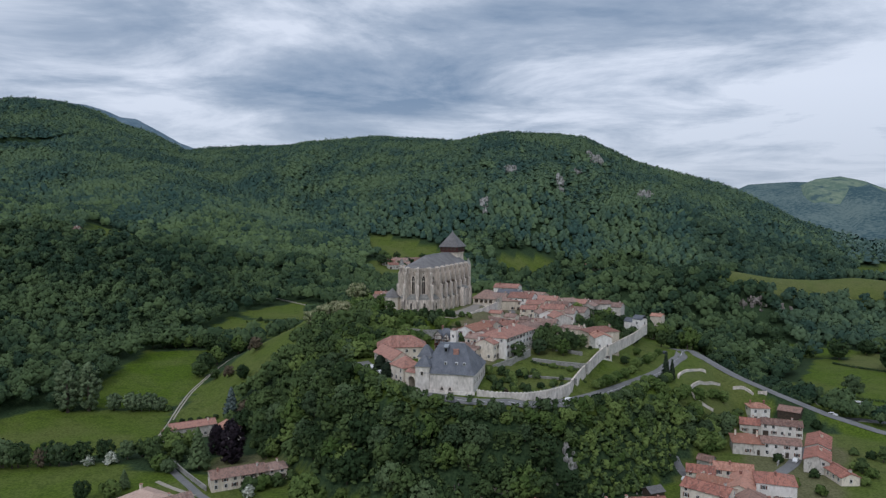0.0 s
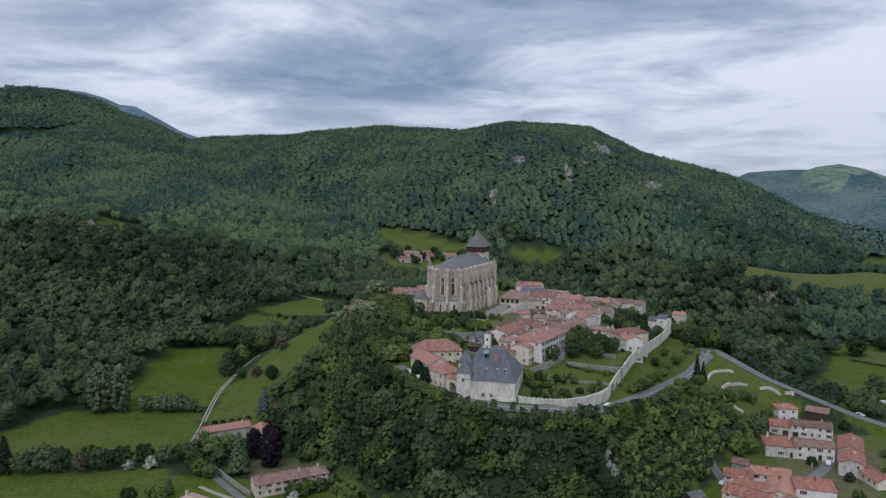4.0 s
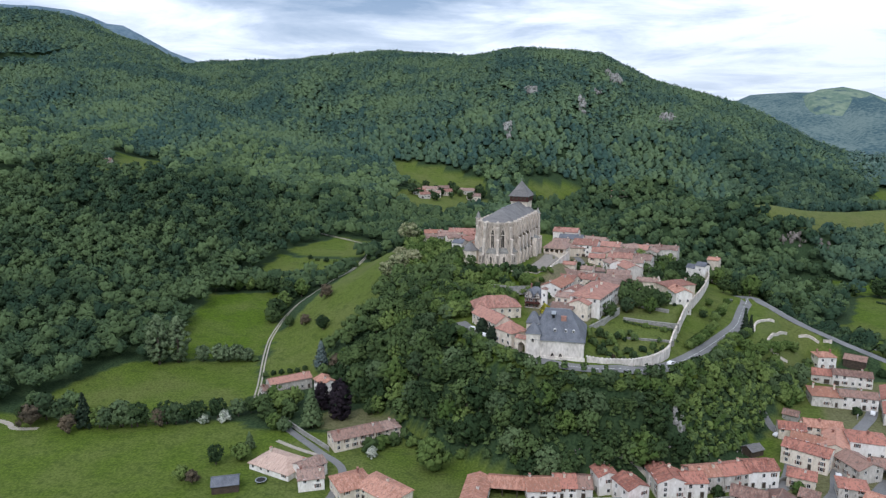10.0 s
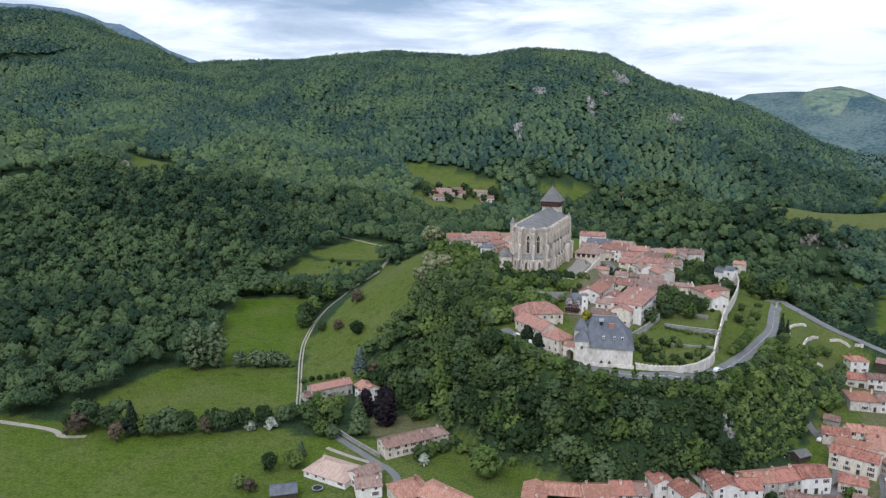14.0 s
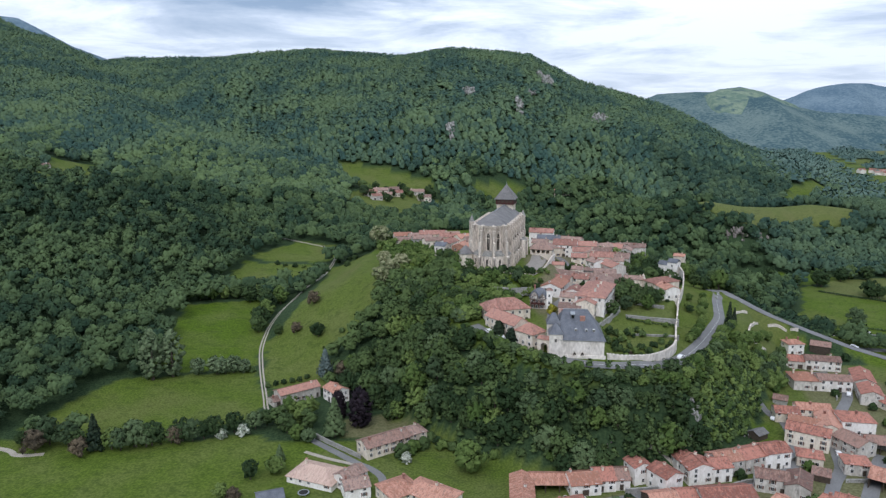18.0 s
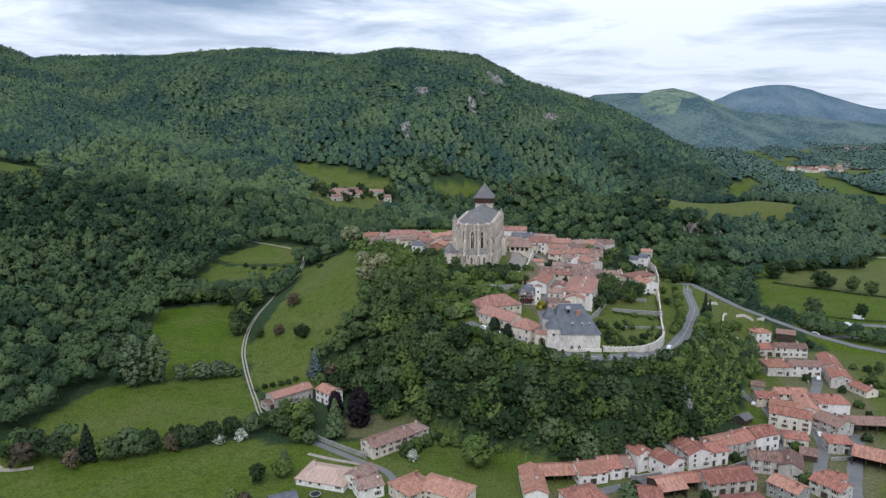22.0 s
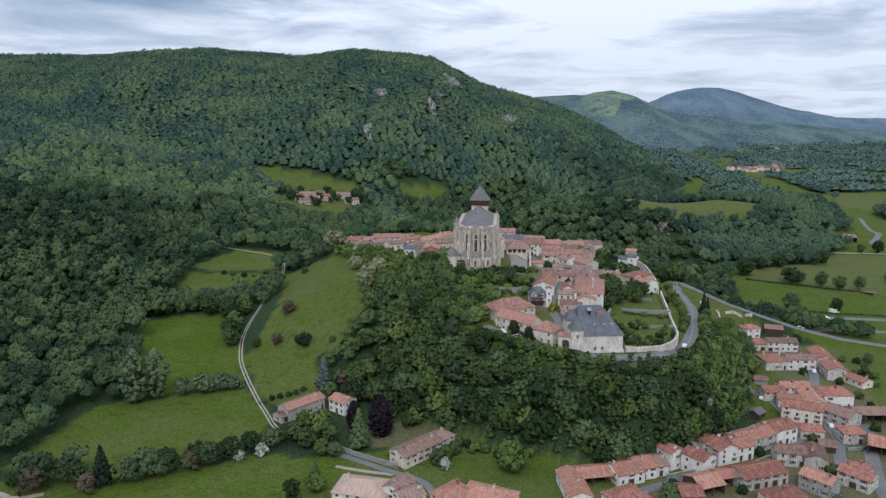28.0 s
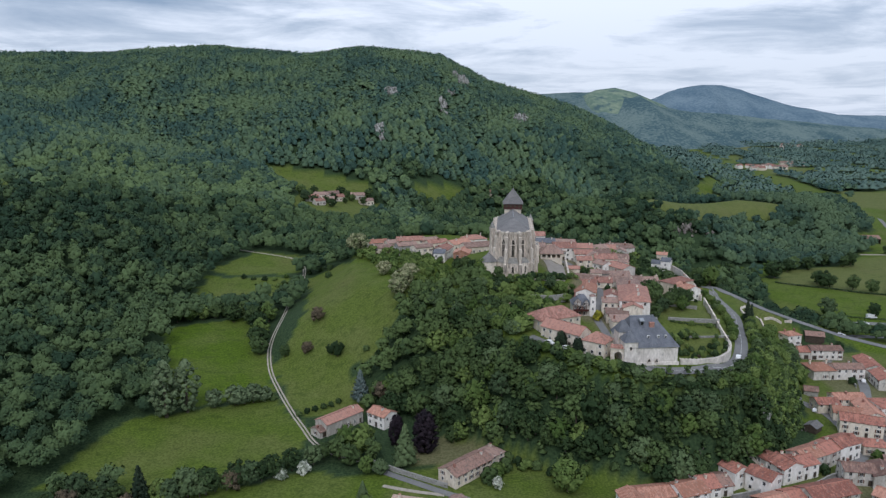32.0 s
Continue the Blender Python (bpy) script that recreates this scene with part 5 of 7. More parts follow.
plant("oak3", -61, 281, 0.62)
plant("shrub0", -28, 236, 2.0, label="big round green tree on the lawn")
for x, y in [(-50, 251), (-46, 255), (-54, 248), (-57, 290)]:
    plant("bush%d" % random.randrange(3), x, y, random.uniform(1.5, 2.1), group="bushes beside the long house")
plant("thorn", -52, 243, 0.9)
for x, y, k in [(-43, 262, 1.3), (-40, 258, 1.1), (-38, 254, 1.5), (-45, 270, 1.4), (-48, 275, 1.2), (-34, 253, 1.2), (-60, 289, 1.6), (-66, 292, 1.3), (-72, 294, 1.1), (-30, 248, 1.0), (-18, 244, 1.2), (-8, 240, 1.0), (2, 236, 1.1), (12, 231, 1.2)]:
    plant("bush%d" % random.randrange(3), x, y, k, group="bushes at the foot of the mound")
plant("oak5", -58, 281, 0.7, label="rounded green tree on the dry lawn")
plant("oak4", -109, 231, 0.62)
plant("shrub1", -101, 235.5, 1.25, label="pale willow-like tree by the field")
plant("pine", -101, 244, 0.62, label="slender grey-green conifer by the field")
plant("rust", -111, 216, 0.75, label="pale brownish tree at the field edge")
plant("oak5", -116, 218, 0.5)
for x, y in [(186, 522), (218, 524), (253, 520), (277, 530), (337, 538), (269, 477), (276, 479), (273, 489), (287, 468), (293, 456), (308, 453), (220, 412), (246, 402), (417, 578), (430, 572), (236, 516), (330, 548), (322, 545), (346, 540), (300, 535), (350, 470), (370, 480)]:
    plant(oak(), x, y, random.uniform(0.7, 1.05), group="trees standing in the plain")
for i in range(26):
    u = i / 25
    k = i % 2
    plant("shrub%d" % random.choice((1, 2, 1, 2, 0)), 57 + 66 * u + 3 * k + random.uniform(-2, 2), 258 + 62 * u + 22 * u * u - 3 * k + random.uniform(-1.5, 1.5), random.uniform(0.7, 1.2), group="young trees below the road", sink=0.8)
for x, y in [(173, 355), (180, 353), (148, 305), (156, 289), (175, 300), (178, 292), (172, 284), (182, 318), (187, 314), (99, 234), (48, 205), (26, 213), (71, 229), (150, 262), (146, 280), (152, 272), (133, 240), (88, 210)]:
    plant("bush%d" % random.randrange(3), x, y, random.uniform(0.8, 1.4), group="bushes in the village")
for x, y in [(128, 209), (176, 296), (190, 310), (20, 205)]:
    plant(oak(), x, y, random.uniform(0.45, 0.6), group="trees in the village")


def hedge(pts, half, label):
    """A clipped hedge of leaf lumps along a line."""
    rng = np.random.default_rng(int(abs(pts[0][0])))
    line = smooth_line([(x, y, 0) for x, y in pts], 1.1)
    c = [(p.x + rng.uniform(-0.2, 0.2), p.y + rng.uniform(-0.2, 0.2), level(p.x, p.y) + half * 0.8) for p in line]
    t = thing("hedge", pose(0, 0, 0), label, "hedge")
    part("foliage", foliage_mesh("foliage", c, [(half, half, half)] * len(c), np.array(c) - (0, 0, half), rng.uniform(-0.2, 0.2, len(c)), "leaf", BALL0, rng, 9, 0.3), "leaf", t)


hedge([(243, 498), (256, 485), (272, 473), (285, 459), (300, 449), (306, 437)], 0.9, "low clipped hedge between two fields")
hedge([(206, 414), (228, 407), (244, 398), (266, 390), (300, 372)], 0.7, "low clipped hedge along the parking lane")
hedge([(48, 307), (58, 304), (70, 301)], 0.6, "low garden hedge under the terrace wall")
for x, y, k in [(-112, 752, 0.8), (-101, 757, 0.7), (-118, 770, 0.9), (-92, 772, 0.8), (-100, 786, 0.7), (-78, 790, 0.9), (-72, 784, 0.7), (-60, 775, 0.8), (-48, 788, 0.9), (-84, 800, 0.9), (-112, 790, 0.8), (-122, 756, 1.0), (-52, 800, 1.0), (-95, 744, 0.8), (-80, 765, 0.6), (-126, 782, 0.9)]:
    plant(oak(), x, y, k, group="trees among the hillside houses")
verge = smooth_line([(x, y, 0) for x, y in UP_ROAD[0:11]], 3.4)
for i, p in enumerate(verge[1:-1]):
    d = (verge[i + 2] - verge[i]).normalized()
    q = p + Vector((d.y, -d.x, 0)) * random.uniform(5.2, 7.0)
    plant("shrub%d" % random.choice((0, 3, 4, 1)), q.x, q.y, random.uniform(0.65, 1.05), group="shrubs along the outer verge of the road", sink=1.0)
BANK_FILL = [(112, 316), (119, 324), (127, 330), (134, 336), (141, 346), (146, 350), (136, 336), (128, 318), (122, 306), (111, 293), (105, 300), (106, 312)]
fx, fy = np.meshgrid(np.arange(104, 148, 3.9), np.arange(292, 360, 3.9))
fx, fy = (fx + bank_rng.uniform(-1.5, 1.5, fx.shape)).ravel(), (fy + bank_rng.uniform(-1.5, 1.5, fy.shape)).ravel()
for x, y in zip(fx, fy):
    if in_poly(np.array([x]), np.array([y]), BANK_FILL)[0] and min(math.hypot(x - 118, y - 297), math.hypot(x - 139, y - 318), math.hypot(x - 148, y - 345)) > 8:
        plant("shrub%d" % bank_rng.integers(5), x, y, bank_rng.uniform(0.7, 1.35), group="shrubs on the bank above the village", sink=0.6)
old_way = smooth_line([(-26, 302, 0), (-36, 318, 0), (-48, 340, 0), (-60, 362, 0)], 4.2)
for p in old_way:
    for k in (-4.5, -0.8, 3.2):
        plant("shrub%d" % bank_rng.integers(5), p.x + k + bank_rng.uniform(-1, 1), p.y + 0.4 * k + bank_rng.uniform(-1, 1), bank_rng.uniform(0.95, 1.5), group="shrubs and small trees below the church", sink=0.4)

# ---- buildings: common parts ----
CACHE = {}


def cached(key, maker, material):
    if key not in CACHE:
        CACHE[key] = maker().mesh(key[0], M[material])
    return CACHE[key]


def frame_shape(w, h, t=0.12, d=0.10):
    s = Shape()
    s.box(-w / 2 - t, -d, -t, w / 2 + t, 0.02, 0).box(-w / 2 - t, -d, h, w / 2 + t, 0.02, h + t)
    s.box(-w / 2 - t, -d, 0, -w / 2, 0.02, h).box(w / 2, -d, 0, w / 2 + t, 0.02, h)
    return s.box(-0.04, -0.05, 0, 0.04, 0.02, h)


def add_window(parent, at, w=0.95, h=1.35, frame_mat="frame_white", shutters=None):
    """A framed window on a wall; its local -y looks out."""
    f = part("window", cached(("window", w, h, frame_mat), lambda: frame_shape(w, h), frame_mat), None, parent, at=at)
    part("pane", cached(("pane", w, h), lambda: Shape().box(-w / 2, -0.03, 0, w / 2, 0.015, h), "glass"), None, f)
    if shutters:
        for k in (-1, 1):
            part("shutter", cached(("shutter", w, h, shutters), lambda: Shape().box(-w / 4, -0.06, -0.03, w / 4, 0.0, h + 0.03).box(-w / 4, -0.09, 0.2, w / 4, -0.06, 0.32).box(-w / 4, -0.09, h - 0.32, w / 4, -0.06, h - 0.2), shutters), None, f, at=pose(k * (w * 0.78 + 0.12), -0.02, 0))
    return f


def add_door(parent, at, w=1.1, h=2.1, material="wood_dark"):
    d = part("door", cached(("door", w, h, material), lambda: Shape().box(-w / 2, -0.06, 0, w / 2, 0.02, h), material), None, parent, at=at)
    part("door_frame", cached(("door_frame", w, h), lambda: frame_shape(w, h, 0.14, 0.12), "stone_grey"), None, d)
    return d


def add_chimney(parent, x, y, z, h=1.5, material="plaster_grey"):
    c = part("chimney", Shape().box(-0.32, -0.45, -1.2, 0.32, 0.45, h).box(-0.4, -0.53, h - 0.22, 0.4, 0.53, h - 0.08), material, parent, at=pose(x, y, z))
    part("chimney_cap", Shape().box(-0.38, -0.5, h + 0.12, 0.38, 0.5, h + 0.2).box(-0.3, -0.4, h, -0.2, 0.4, h + 0.12).box(0.2, -0.4, h, 0.3, 0.4, h + 0.12), "tile_red", c)


def roof_gable(L, W, eave, ridge, over=0.45, thick=0.2):
    run, rise = W / 2, ridge - eave
    k = over * rise / run
    s = Shape()
    for sgn in (-1, 1):
        s.side([(0, ridge), (sgn * (run + over), eave - k), (sgn * (run + over), eave - k + thick), (0, ridge + thick)][::-sgn], -L / 2 - over * 0.7, L / 2 + over * 0.7)
    return s


def roof_hip(L, W, eave, ridge, over=0.45, thick=0.18, ridge_len=None):
    r = ridge_len if ridge_len is not None else max(0.2, L - W)
    a, b = L / 2 + over, W / 2 + over
    e = eave - over * (ridge - eave) / (W / 2)
    v = [(-a, -b, e), (a, -b, e), (a, b, e), (-a, b, e), (-a, -b, e + thick), (a, -b, e + thick), (a, b, e + thick), (-a, b, e + thick), (-r / 2, 0, ridge + thick), (r / 2, 0, ridge + thick)]
    return Shape().add(v, [(0, 3, 2, 1), (0, 1, 5, 4), (1, 2, 6, 5), (2, 3, 7, 6), (3, 0, 4, 7), (4, 5, 9, 8), (6, 7, 8, 9), (5, 6, 9), (7, 4, 8)])


def house(name, x, y, z, rot, L, W, eave, ridge, roof="gable", wall="plaster_white", tiles="tile_red", cols=None, rows=2, shutters="shutter", chimneys=1, label="", gable_windows=True, group="", category="house", open_front=False, seed=0, back=True):
    """A house whose ridge runs along its own x; z is its foot, eave and ridge are heights above it."""
    rng = random.Random(seed * 97 + int(x * 7 + y * 13))
    h = thing(name, pose(x, y, z, 0, 0, rot), label, category, group)
    s = Shape()
    if roof == "gable":
        s.side([(-W / 2, -3), (W / 2, -3), (W / 2, eave), (0, ridge - 0.02), (-W / 2, eave)], -L / 2, L / 2)
    else:
        s.box(-L / 2, -W / 2, -3, L / 2, W / 2, eave)
    if open_front:
        s = Shape().box(-L / 2, W / 2 - 0.3, -3, L / 2, W / 2, eave).box(-L / 2, -W / 2, -3, -L / 2 + 0.3, W / 2 - 0.3, eave).box(L / 2 - 0.3, -W / 2, -3, L / 2, W / 2 - 0.3, eave)
        n = max(2, int(L / 4))
        for i in range(1, n):
            part("post", cached(("post", eave), lambda: Shape().box(-0.15, -0.15, -3, 0.15, 0.15, eave), "wood_dark"), None, h, at=pose(-L / 2 + i * L / n, -W / 2 + 0.2, 0))
        part("beam", Shape().box(-L / 2, -W / 2, eave - 0.35, L / 2, -W / 2 + 0.3, eave), "wood_dark", h)
        if roof == "gable":
            part("gable", Shape().side([(-W / 2, eave), (W / 2, eave), (0, ridge - 0.05)], L / 2 - 0.3, L / 2).side([(-W / 2, eave), (W / 2, eave), (0, ridge - 0.05)], -L / 2, -L / 2 + 0.3), wall, h)
    part("wall", s, wall, h)
    if roof == "gable":
        r = part("roof", roof_gable(L, W, eave, ridge), tiles, h)
        part("ridge_tiles", Shape().side([(-0.16, ridge + 0.12), (0.16, ridge + 0.12), (0.1, ridge + 0.3), (-0.1, ridge + 0.3)], -L / 2 - 0.3, L / 2 + 0.3), tiles, r)
    elif roof == "shed":
        part("roof", Shape().side([(-W / 2 - 0.4, eave - 0.1), (W / 2 + 0.4, ridge), (W / 2 + 0.4, ridge + 0.2), (-W / 2 - 0.4, eave + 0.1)], -L / 2 - 0.3, L / 2 + 0.3), tiles, h)
    else:
        part("roof", roof_hip(L, W, eave, ridge), tiles, h)
    storey = eave / max(1, rows)
    if rows and not open_front:
        n = cols if cols is not None else max(1, int(L / 3.3))
        for sgn in ((-1, 1) if back else (-1,)):
            for j in range(rows):
                for i in range(n):
                    if rng.random() < (0.12 if sgn < 0 else 0.6):
                        continue
                    u = -L / 2 + (i + 0.5) * L / n + rng.uniform(-0.25, 0.25)
                    at = pose(u, sgn * W / 2, j * storey + 0.9, 0, 0, 0 if sgn < 0 else 180)
                    if j == 0 and rng.random() < 0.3:
                        add_door(h, pose(u, sgn * W / 2, 0.0, 0, 0, 0 if sgn < 0 else 180), rng.choice((1.0, 1.2, 2.2)), 2.1)
                    else:
                        add_window(h, at, 0.95, 1.3, shutters=shutters if rng.random() < 0.45 and sgn < 0 else None)
        if gable_windows:
            m = max(1, int(W / 3.6))
            for sgn in (-1, 1):
                for j in range(rows):
                    for i in range(m):
                        if rng.random() < 0.25:
                            continue
                        v = -W / 2 + (i + 0.5) * W / m
                        add_window(h, pose(sgn * L / 2, v, j * storey + 0.9, 0, 0, 90 * sgn), 0.9, 1.2, shutters=shutters if rng.random() < 0.3 else None)
    for i in range(chimneys):
        add_chimney(h, (-0.36 + 0.72 * (i / max(1, chimneys - 1) if chimneys > 1 else rng.random())) * L, rng.choice((-0.12, 0.12)) * W, ridge - 0.3, 1.1, rng.choice(("plaster_grey", "tile_red", "plaster_cream")))
    return h


# ---- cathedral ----


def lancet_shape(w, h):
    pts = [(-w / 2, 0), (w / 2, 0), (w / 2, h - w), (w * 0.33, h - w * 0.35), (0, h), (-w * 0.33, h - w * 0.35), (-w / 2, h - w)]
    n = len(pts)
    return pts, n


def lancet(parent, at, w, h):
    def stone():
        pts, n = lancet_shape(w, h)
        outer, m = lancet_shape(w + 0.7, h + 0.55)
        outer = [(x, z - 0.2) for x, z in outer]
        s = Shape()
        v = [(x, -0.22, z) for x, z in outer] + [(x, -0.22, z) for x, z in pts] + [(x, 0.05, z) for x, z in pts] + [(x, 0.05, z) for x, z in outer]
        f = []
        for i in range(n):
            j = (i + 1) % n
            f += [(i, j, n + j, n + i), (n + i, n + j, 2 * n + j, 2 * n + i), (3 * n + i, 3 * n + j, j, i)]
        s.add(v, f)
        s.box(-0.07, -0.12, 0, 0.07, 0.02, h - w * 0.7)
        return s

    def pane():
        pts, n = lancet_shape(w, h)
        return Shape().add([(x, -0.03, z) for x, z in pts], [tuple(range(n))])

    f = part("window", cached(("tracery", w, h), stone, "stone_pale"), None, parent, at=at)
    part("pane", cached(("lancet_pane", w, h), pane, "glass"), None, f)


def buttress(h, steps, width):
    """A stepped pier that stands out along its own -y."""
    s = Shape()
    z = -4.0
    for depth, top in steps:
        s.box(-width / 2, -depth, z, width / 2, 0.3, top)
        s.add([(-width / 2, -depth, top), (width / 2, -depth, top), (width / 2, 0.3, top), (-width / 2, 0.3, top), (-width / 2, 0.0, top + depth * 0.5), (width / 2, 0.0, top + depth * 0.5)], [(0, 1, 5, 4), (1, 2, 5), (0, 4, 3), (2, 3, 4, 5)])
        z = top - 0.2
    return s


def build_cathedral():
    c = thing("cathedral", pose(-13.5, 360, 57, 0, 0, -15.7), "weathered pale stone cathedral with buttresses and a slate roof", "cathedral")
    R = 8.8
    ring = [(R * math.cos(radians(a)), 9 + R * math.sin(radians(a))) for a in (180, 216, 252, 288, 324, 360)]
    body = ring + [(R, 56), (-R, 56)]
    part("wall", Shape().prism(body, -5, 22.4), "stone_pale", c)
    out = [((R + 0.45) * math.cos(radians(a)), 9 + (R + 0.45) * math.sin(radians(a))) for a in (180, 216, 252, 288, 324, 360)] + [(R + 0.45, 56.3), (-R - 0.45, 56.3)]
    part("parapet", Shape().prism(out, 21.6, 22.9), "stone_pale", c)
    part("string_course", Shape().prism([(x * 1.0, y) for x, y in [((R + 0.25) * math.cos(radians(a)), 9 + (R + 0.25) * math.sin(radians(a))) for a in (180, 216, 252, 288, 324, 360)] + [(R + 0.25, 56.2), (-R - 0.25, 56.2)]], 15.9, 16.3), "stone_pale", c)
    chap = [(11.6 * math.cos(radians(a)), 9 + 11.6 * math.sin(radians(a))) for a in (180, 216, 252, 288, 324, 360)] + [(11.6, 44), (-11.6, 44)]
    part("chapel_wall", Shape().prism(chap, -5, 7.0), "stone_pale", c)
    part("chapel_roof", Shape().prism([(x * 1.02, (y - 9) * 1.02 + 9) for x, y in chap], 7.0, 9.4, [(x * 0.78, (y - 9) * 0.8 + 9) for x, y in chap]), "stone_grey", c)
    # roof: hipped over the apse, level ridge back to the tower
    z0, z1 = 22.9, 28.7
    ev = [((R + 0.2) * math.cos(radians(a)), 9 + (R + 0.2) * math.sin(radians(a)), z0) for a in (180, 216, 252, 288, 324, 360)] + [(R + 0.2, 52, z0), (-R - 0.2, 52, z0)]
    v = ev + [(0, 15, z1), (0, 50, z1)]
    part("roof", Shape().add(v, [(0, 1, 8), (1, 2, 8), (2, 3, 8), (3, 4, 8), (4, 5, 8), (5, 6, 9, 8), (7, 0, 8, 9), (6, 7, 9), (0, 7, 6, 5, 4, 3, 2, 1)]), "slate_grey", c)
    part("roof_ridge", Shape().side([(-0.15, 0), (0.15, 0), (0.15, 0.2), (-0.15, 0.2)], 15, 50).moved(pose(0, 0, z1 - 0.05, 0, 0, 90)), "zinc", c)
    steps = [(4.6, 6.5), (3.7, 14.2), (2.9, 20.4)]
    pier = buttress(24, steps, 1.5).mesh("buttress", M["stone_pale"])
    top = Shape().box(-0.8, -2.2, 20.4, 0.8, 0.6, 22.6).prism([(-0.95, -2.35), (0.95, -2.35), (0.95, 0.75), (-0.95, 0.75)], 22.6, 22.9)
    top.prism([(-0.8, -2.2), (0.8, -2.2), (0.8, 0.6), (-0.8, 0.6)], 22.9, 23.6, [(-0.3, -1.1), (0.3, -1.1), (0.3, -0.3), (-0.3, -0.3)])
    pin = top.mesh("pinnacle", M["stone_pale"])
    places = [(x, y, a) for (x, y), a in zip(ring, (-90, -54, -18, 18, 54, 90))]
    places += [(sg * R, yy, 90 * sg) for sg in (-1, 1) for yy in (15.5, 22, 28.5, 35, 41.5, 48)]
    for x, y, a in places:
        b = part("buttress", pier, None, c, at=pose(x, y, 0, 0, 0, a))
        part("pinnacle", pin, None, b)
    for a in (198, 234, 270, 306, 342):
        q = R * math.cos(radians(18))
        t = radians(a)
        lancet(c, pose(q * math.cos(t), 9 + q * math.sin(t), 9.6, 0, 0, a + 90), 1.5, 9.4)
        w = 11.6 * math.cos(radians(18))
        lancet(c, pose(w * math.cos(t), 9 + w * math.sin(t), 1.6, 0, 0, a + 90), 1.1, 3.8)
        lancet(c, pose(q * math.cos(t), 9 + q * math.sin(t), 19.9, 0, 0, a + 90), 0.6, 1.1)
    for sg in (-1, 1):
        for yy in (12.2, 18.7, 25.2, 31.7, 38.2, 44.7):
            lancet(c, pose(sg * R, yy, 9.6, 0, 0, 90 * sg), 1.4, 9.0)
            lancet(c, pose(sg * 11.6, min(yy, 42), 1.6, 0, 0, 90 * sg), 1.0, 3.6)
    part("side_chapel", Shape().box(8.6, 33, -5, 14.5, 43, 9.5).box(8.4, 32.8, 9.1, 14.8, 43.2, 9.6).box(12.9, 32.2, -5, 15.1, 34, 10.4).box(12.9, 42, -5, 15.1, 43.8, 10.4), "stone_pale", c)
    part("side_chapel_roof", Shape().add([(8.6, 33, 9.6), (14.6, 33, 9.6), (14.6, 43, 9.6), (8.6, 43, 9.6), (8.6, 33, 12.4), (8.6, 43, 12.4)], [(0, 1, 4), (1, 2, 5, 4), (2, 3, 5), (0, 4, 5, 3), (0, 3, 2, 1)]), "stone_grey", c)
    # stair turrets
    for x, y, zt in ((-11.0, 9.0, 23.4), (10.4, 50.5, 21.5)):
        t = part("stair_turret", Shape().cone(x, y, -5, zt, 1.5, 1.45, 8).cone(x, y, zt, zt + 0.4, 1.7, 1.7, 8), "stone_pale", c)
        part("turret_roof", Shape().cone(x, y, zt + 0.4, zt + 4.0, 1.6, 0.05, 8), "stone_grey", t)
    # west tower with its timber belfry
    a, b, o = 4.8, 52.0, 0.0
    tw = part("tower", Shape().box(-a, b - a, -4, a, b + a, 28.6).box(-a - 0.25, b - a - 0.25, 28.2, a + 0.25, b + a + 0.25, 28.7), "plaster_cream", c, "pale rendered square tower")
    bel = part("belfry", Shape().box(-a - 0.5, b - a - 0.5, 28.7, a + 0.5, b + a + 0.5, 31.6).box(-a - 0.7, b - a - 0.7, 28.7, a + 0.7, b + a + 0.7, 29.0), "wood_red", tw, "dark red timber belfry stage")
    for k in range(4):
        for i in range(4):
            part("belfry_louvre", cached(("belfry_louvre", 1), lambda: Shape().box(-0.75, -0.08, 0, 0.75, 0.02, 1.5), "wood_dark"), None, bel, at=pose(0, b, 0, 0, 0, 90 * k) @ pose(-3.6 + 2.4 * i, -a - 0.52, 29.6))
    part("spire", Shape().prism([(-6.0, b - 6.0), (6.0, b - 6.0), (6.0, b + 6.0), (-6.0, b + 6.0)], 31.5, 31.9).prism([(-6.0, b - 6.0), (6.0, b - 6.0), (6.0, b + 6.0), (-6.0, b + 6.0)], 31.9, 40.2, [(-0.1, b - 0.1), (0.1, b - 0.1), (0.1, b + 0.1), (-0.1, b + 0.1)]), "slate_grey", tw, "grey slate pyramid spire")
    part("finial", Shape().cone(0, b, 40.0, 41.6, 0.12, 0.03, 6), "zinc", tw)
    # sacristy with its pointed slate roof
    s = part("sacristy", Shape().cone(-12.6, 1.2, -5, 7.6, 4.4, 4.4, 8, 0.5), "plaster_cream", c)
    part("sacristy_roof", Shape().cone(-12.6, 1.2, 7.6, 12.0, 4.9, 0.1, 8, 0.5), "slate_grey", s, "pointed grey slate roof")


build_cathedral()


# ---- the big house by the gate ----


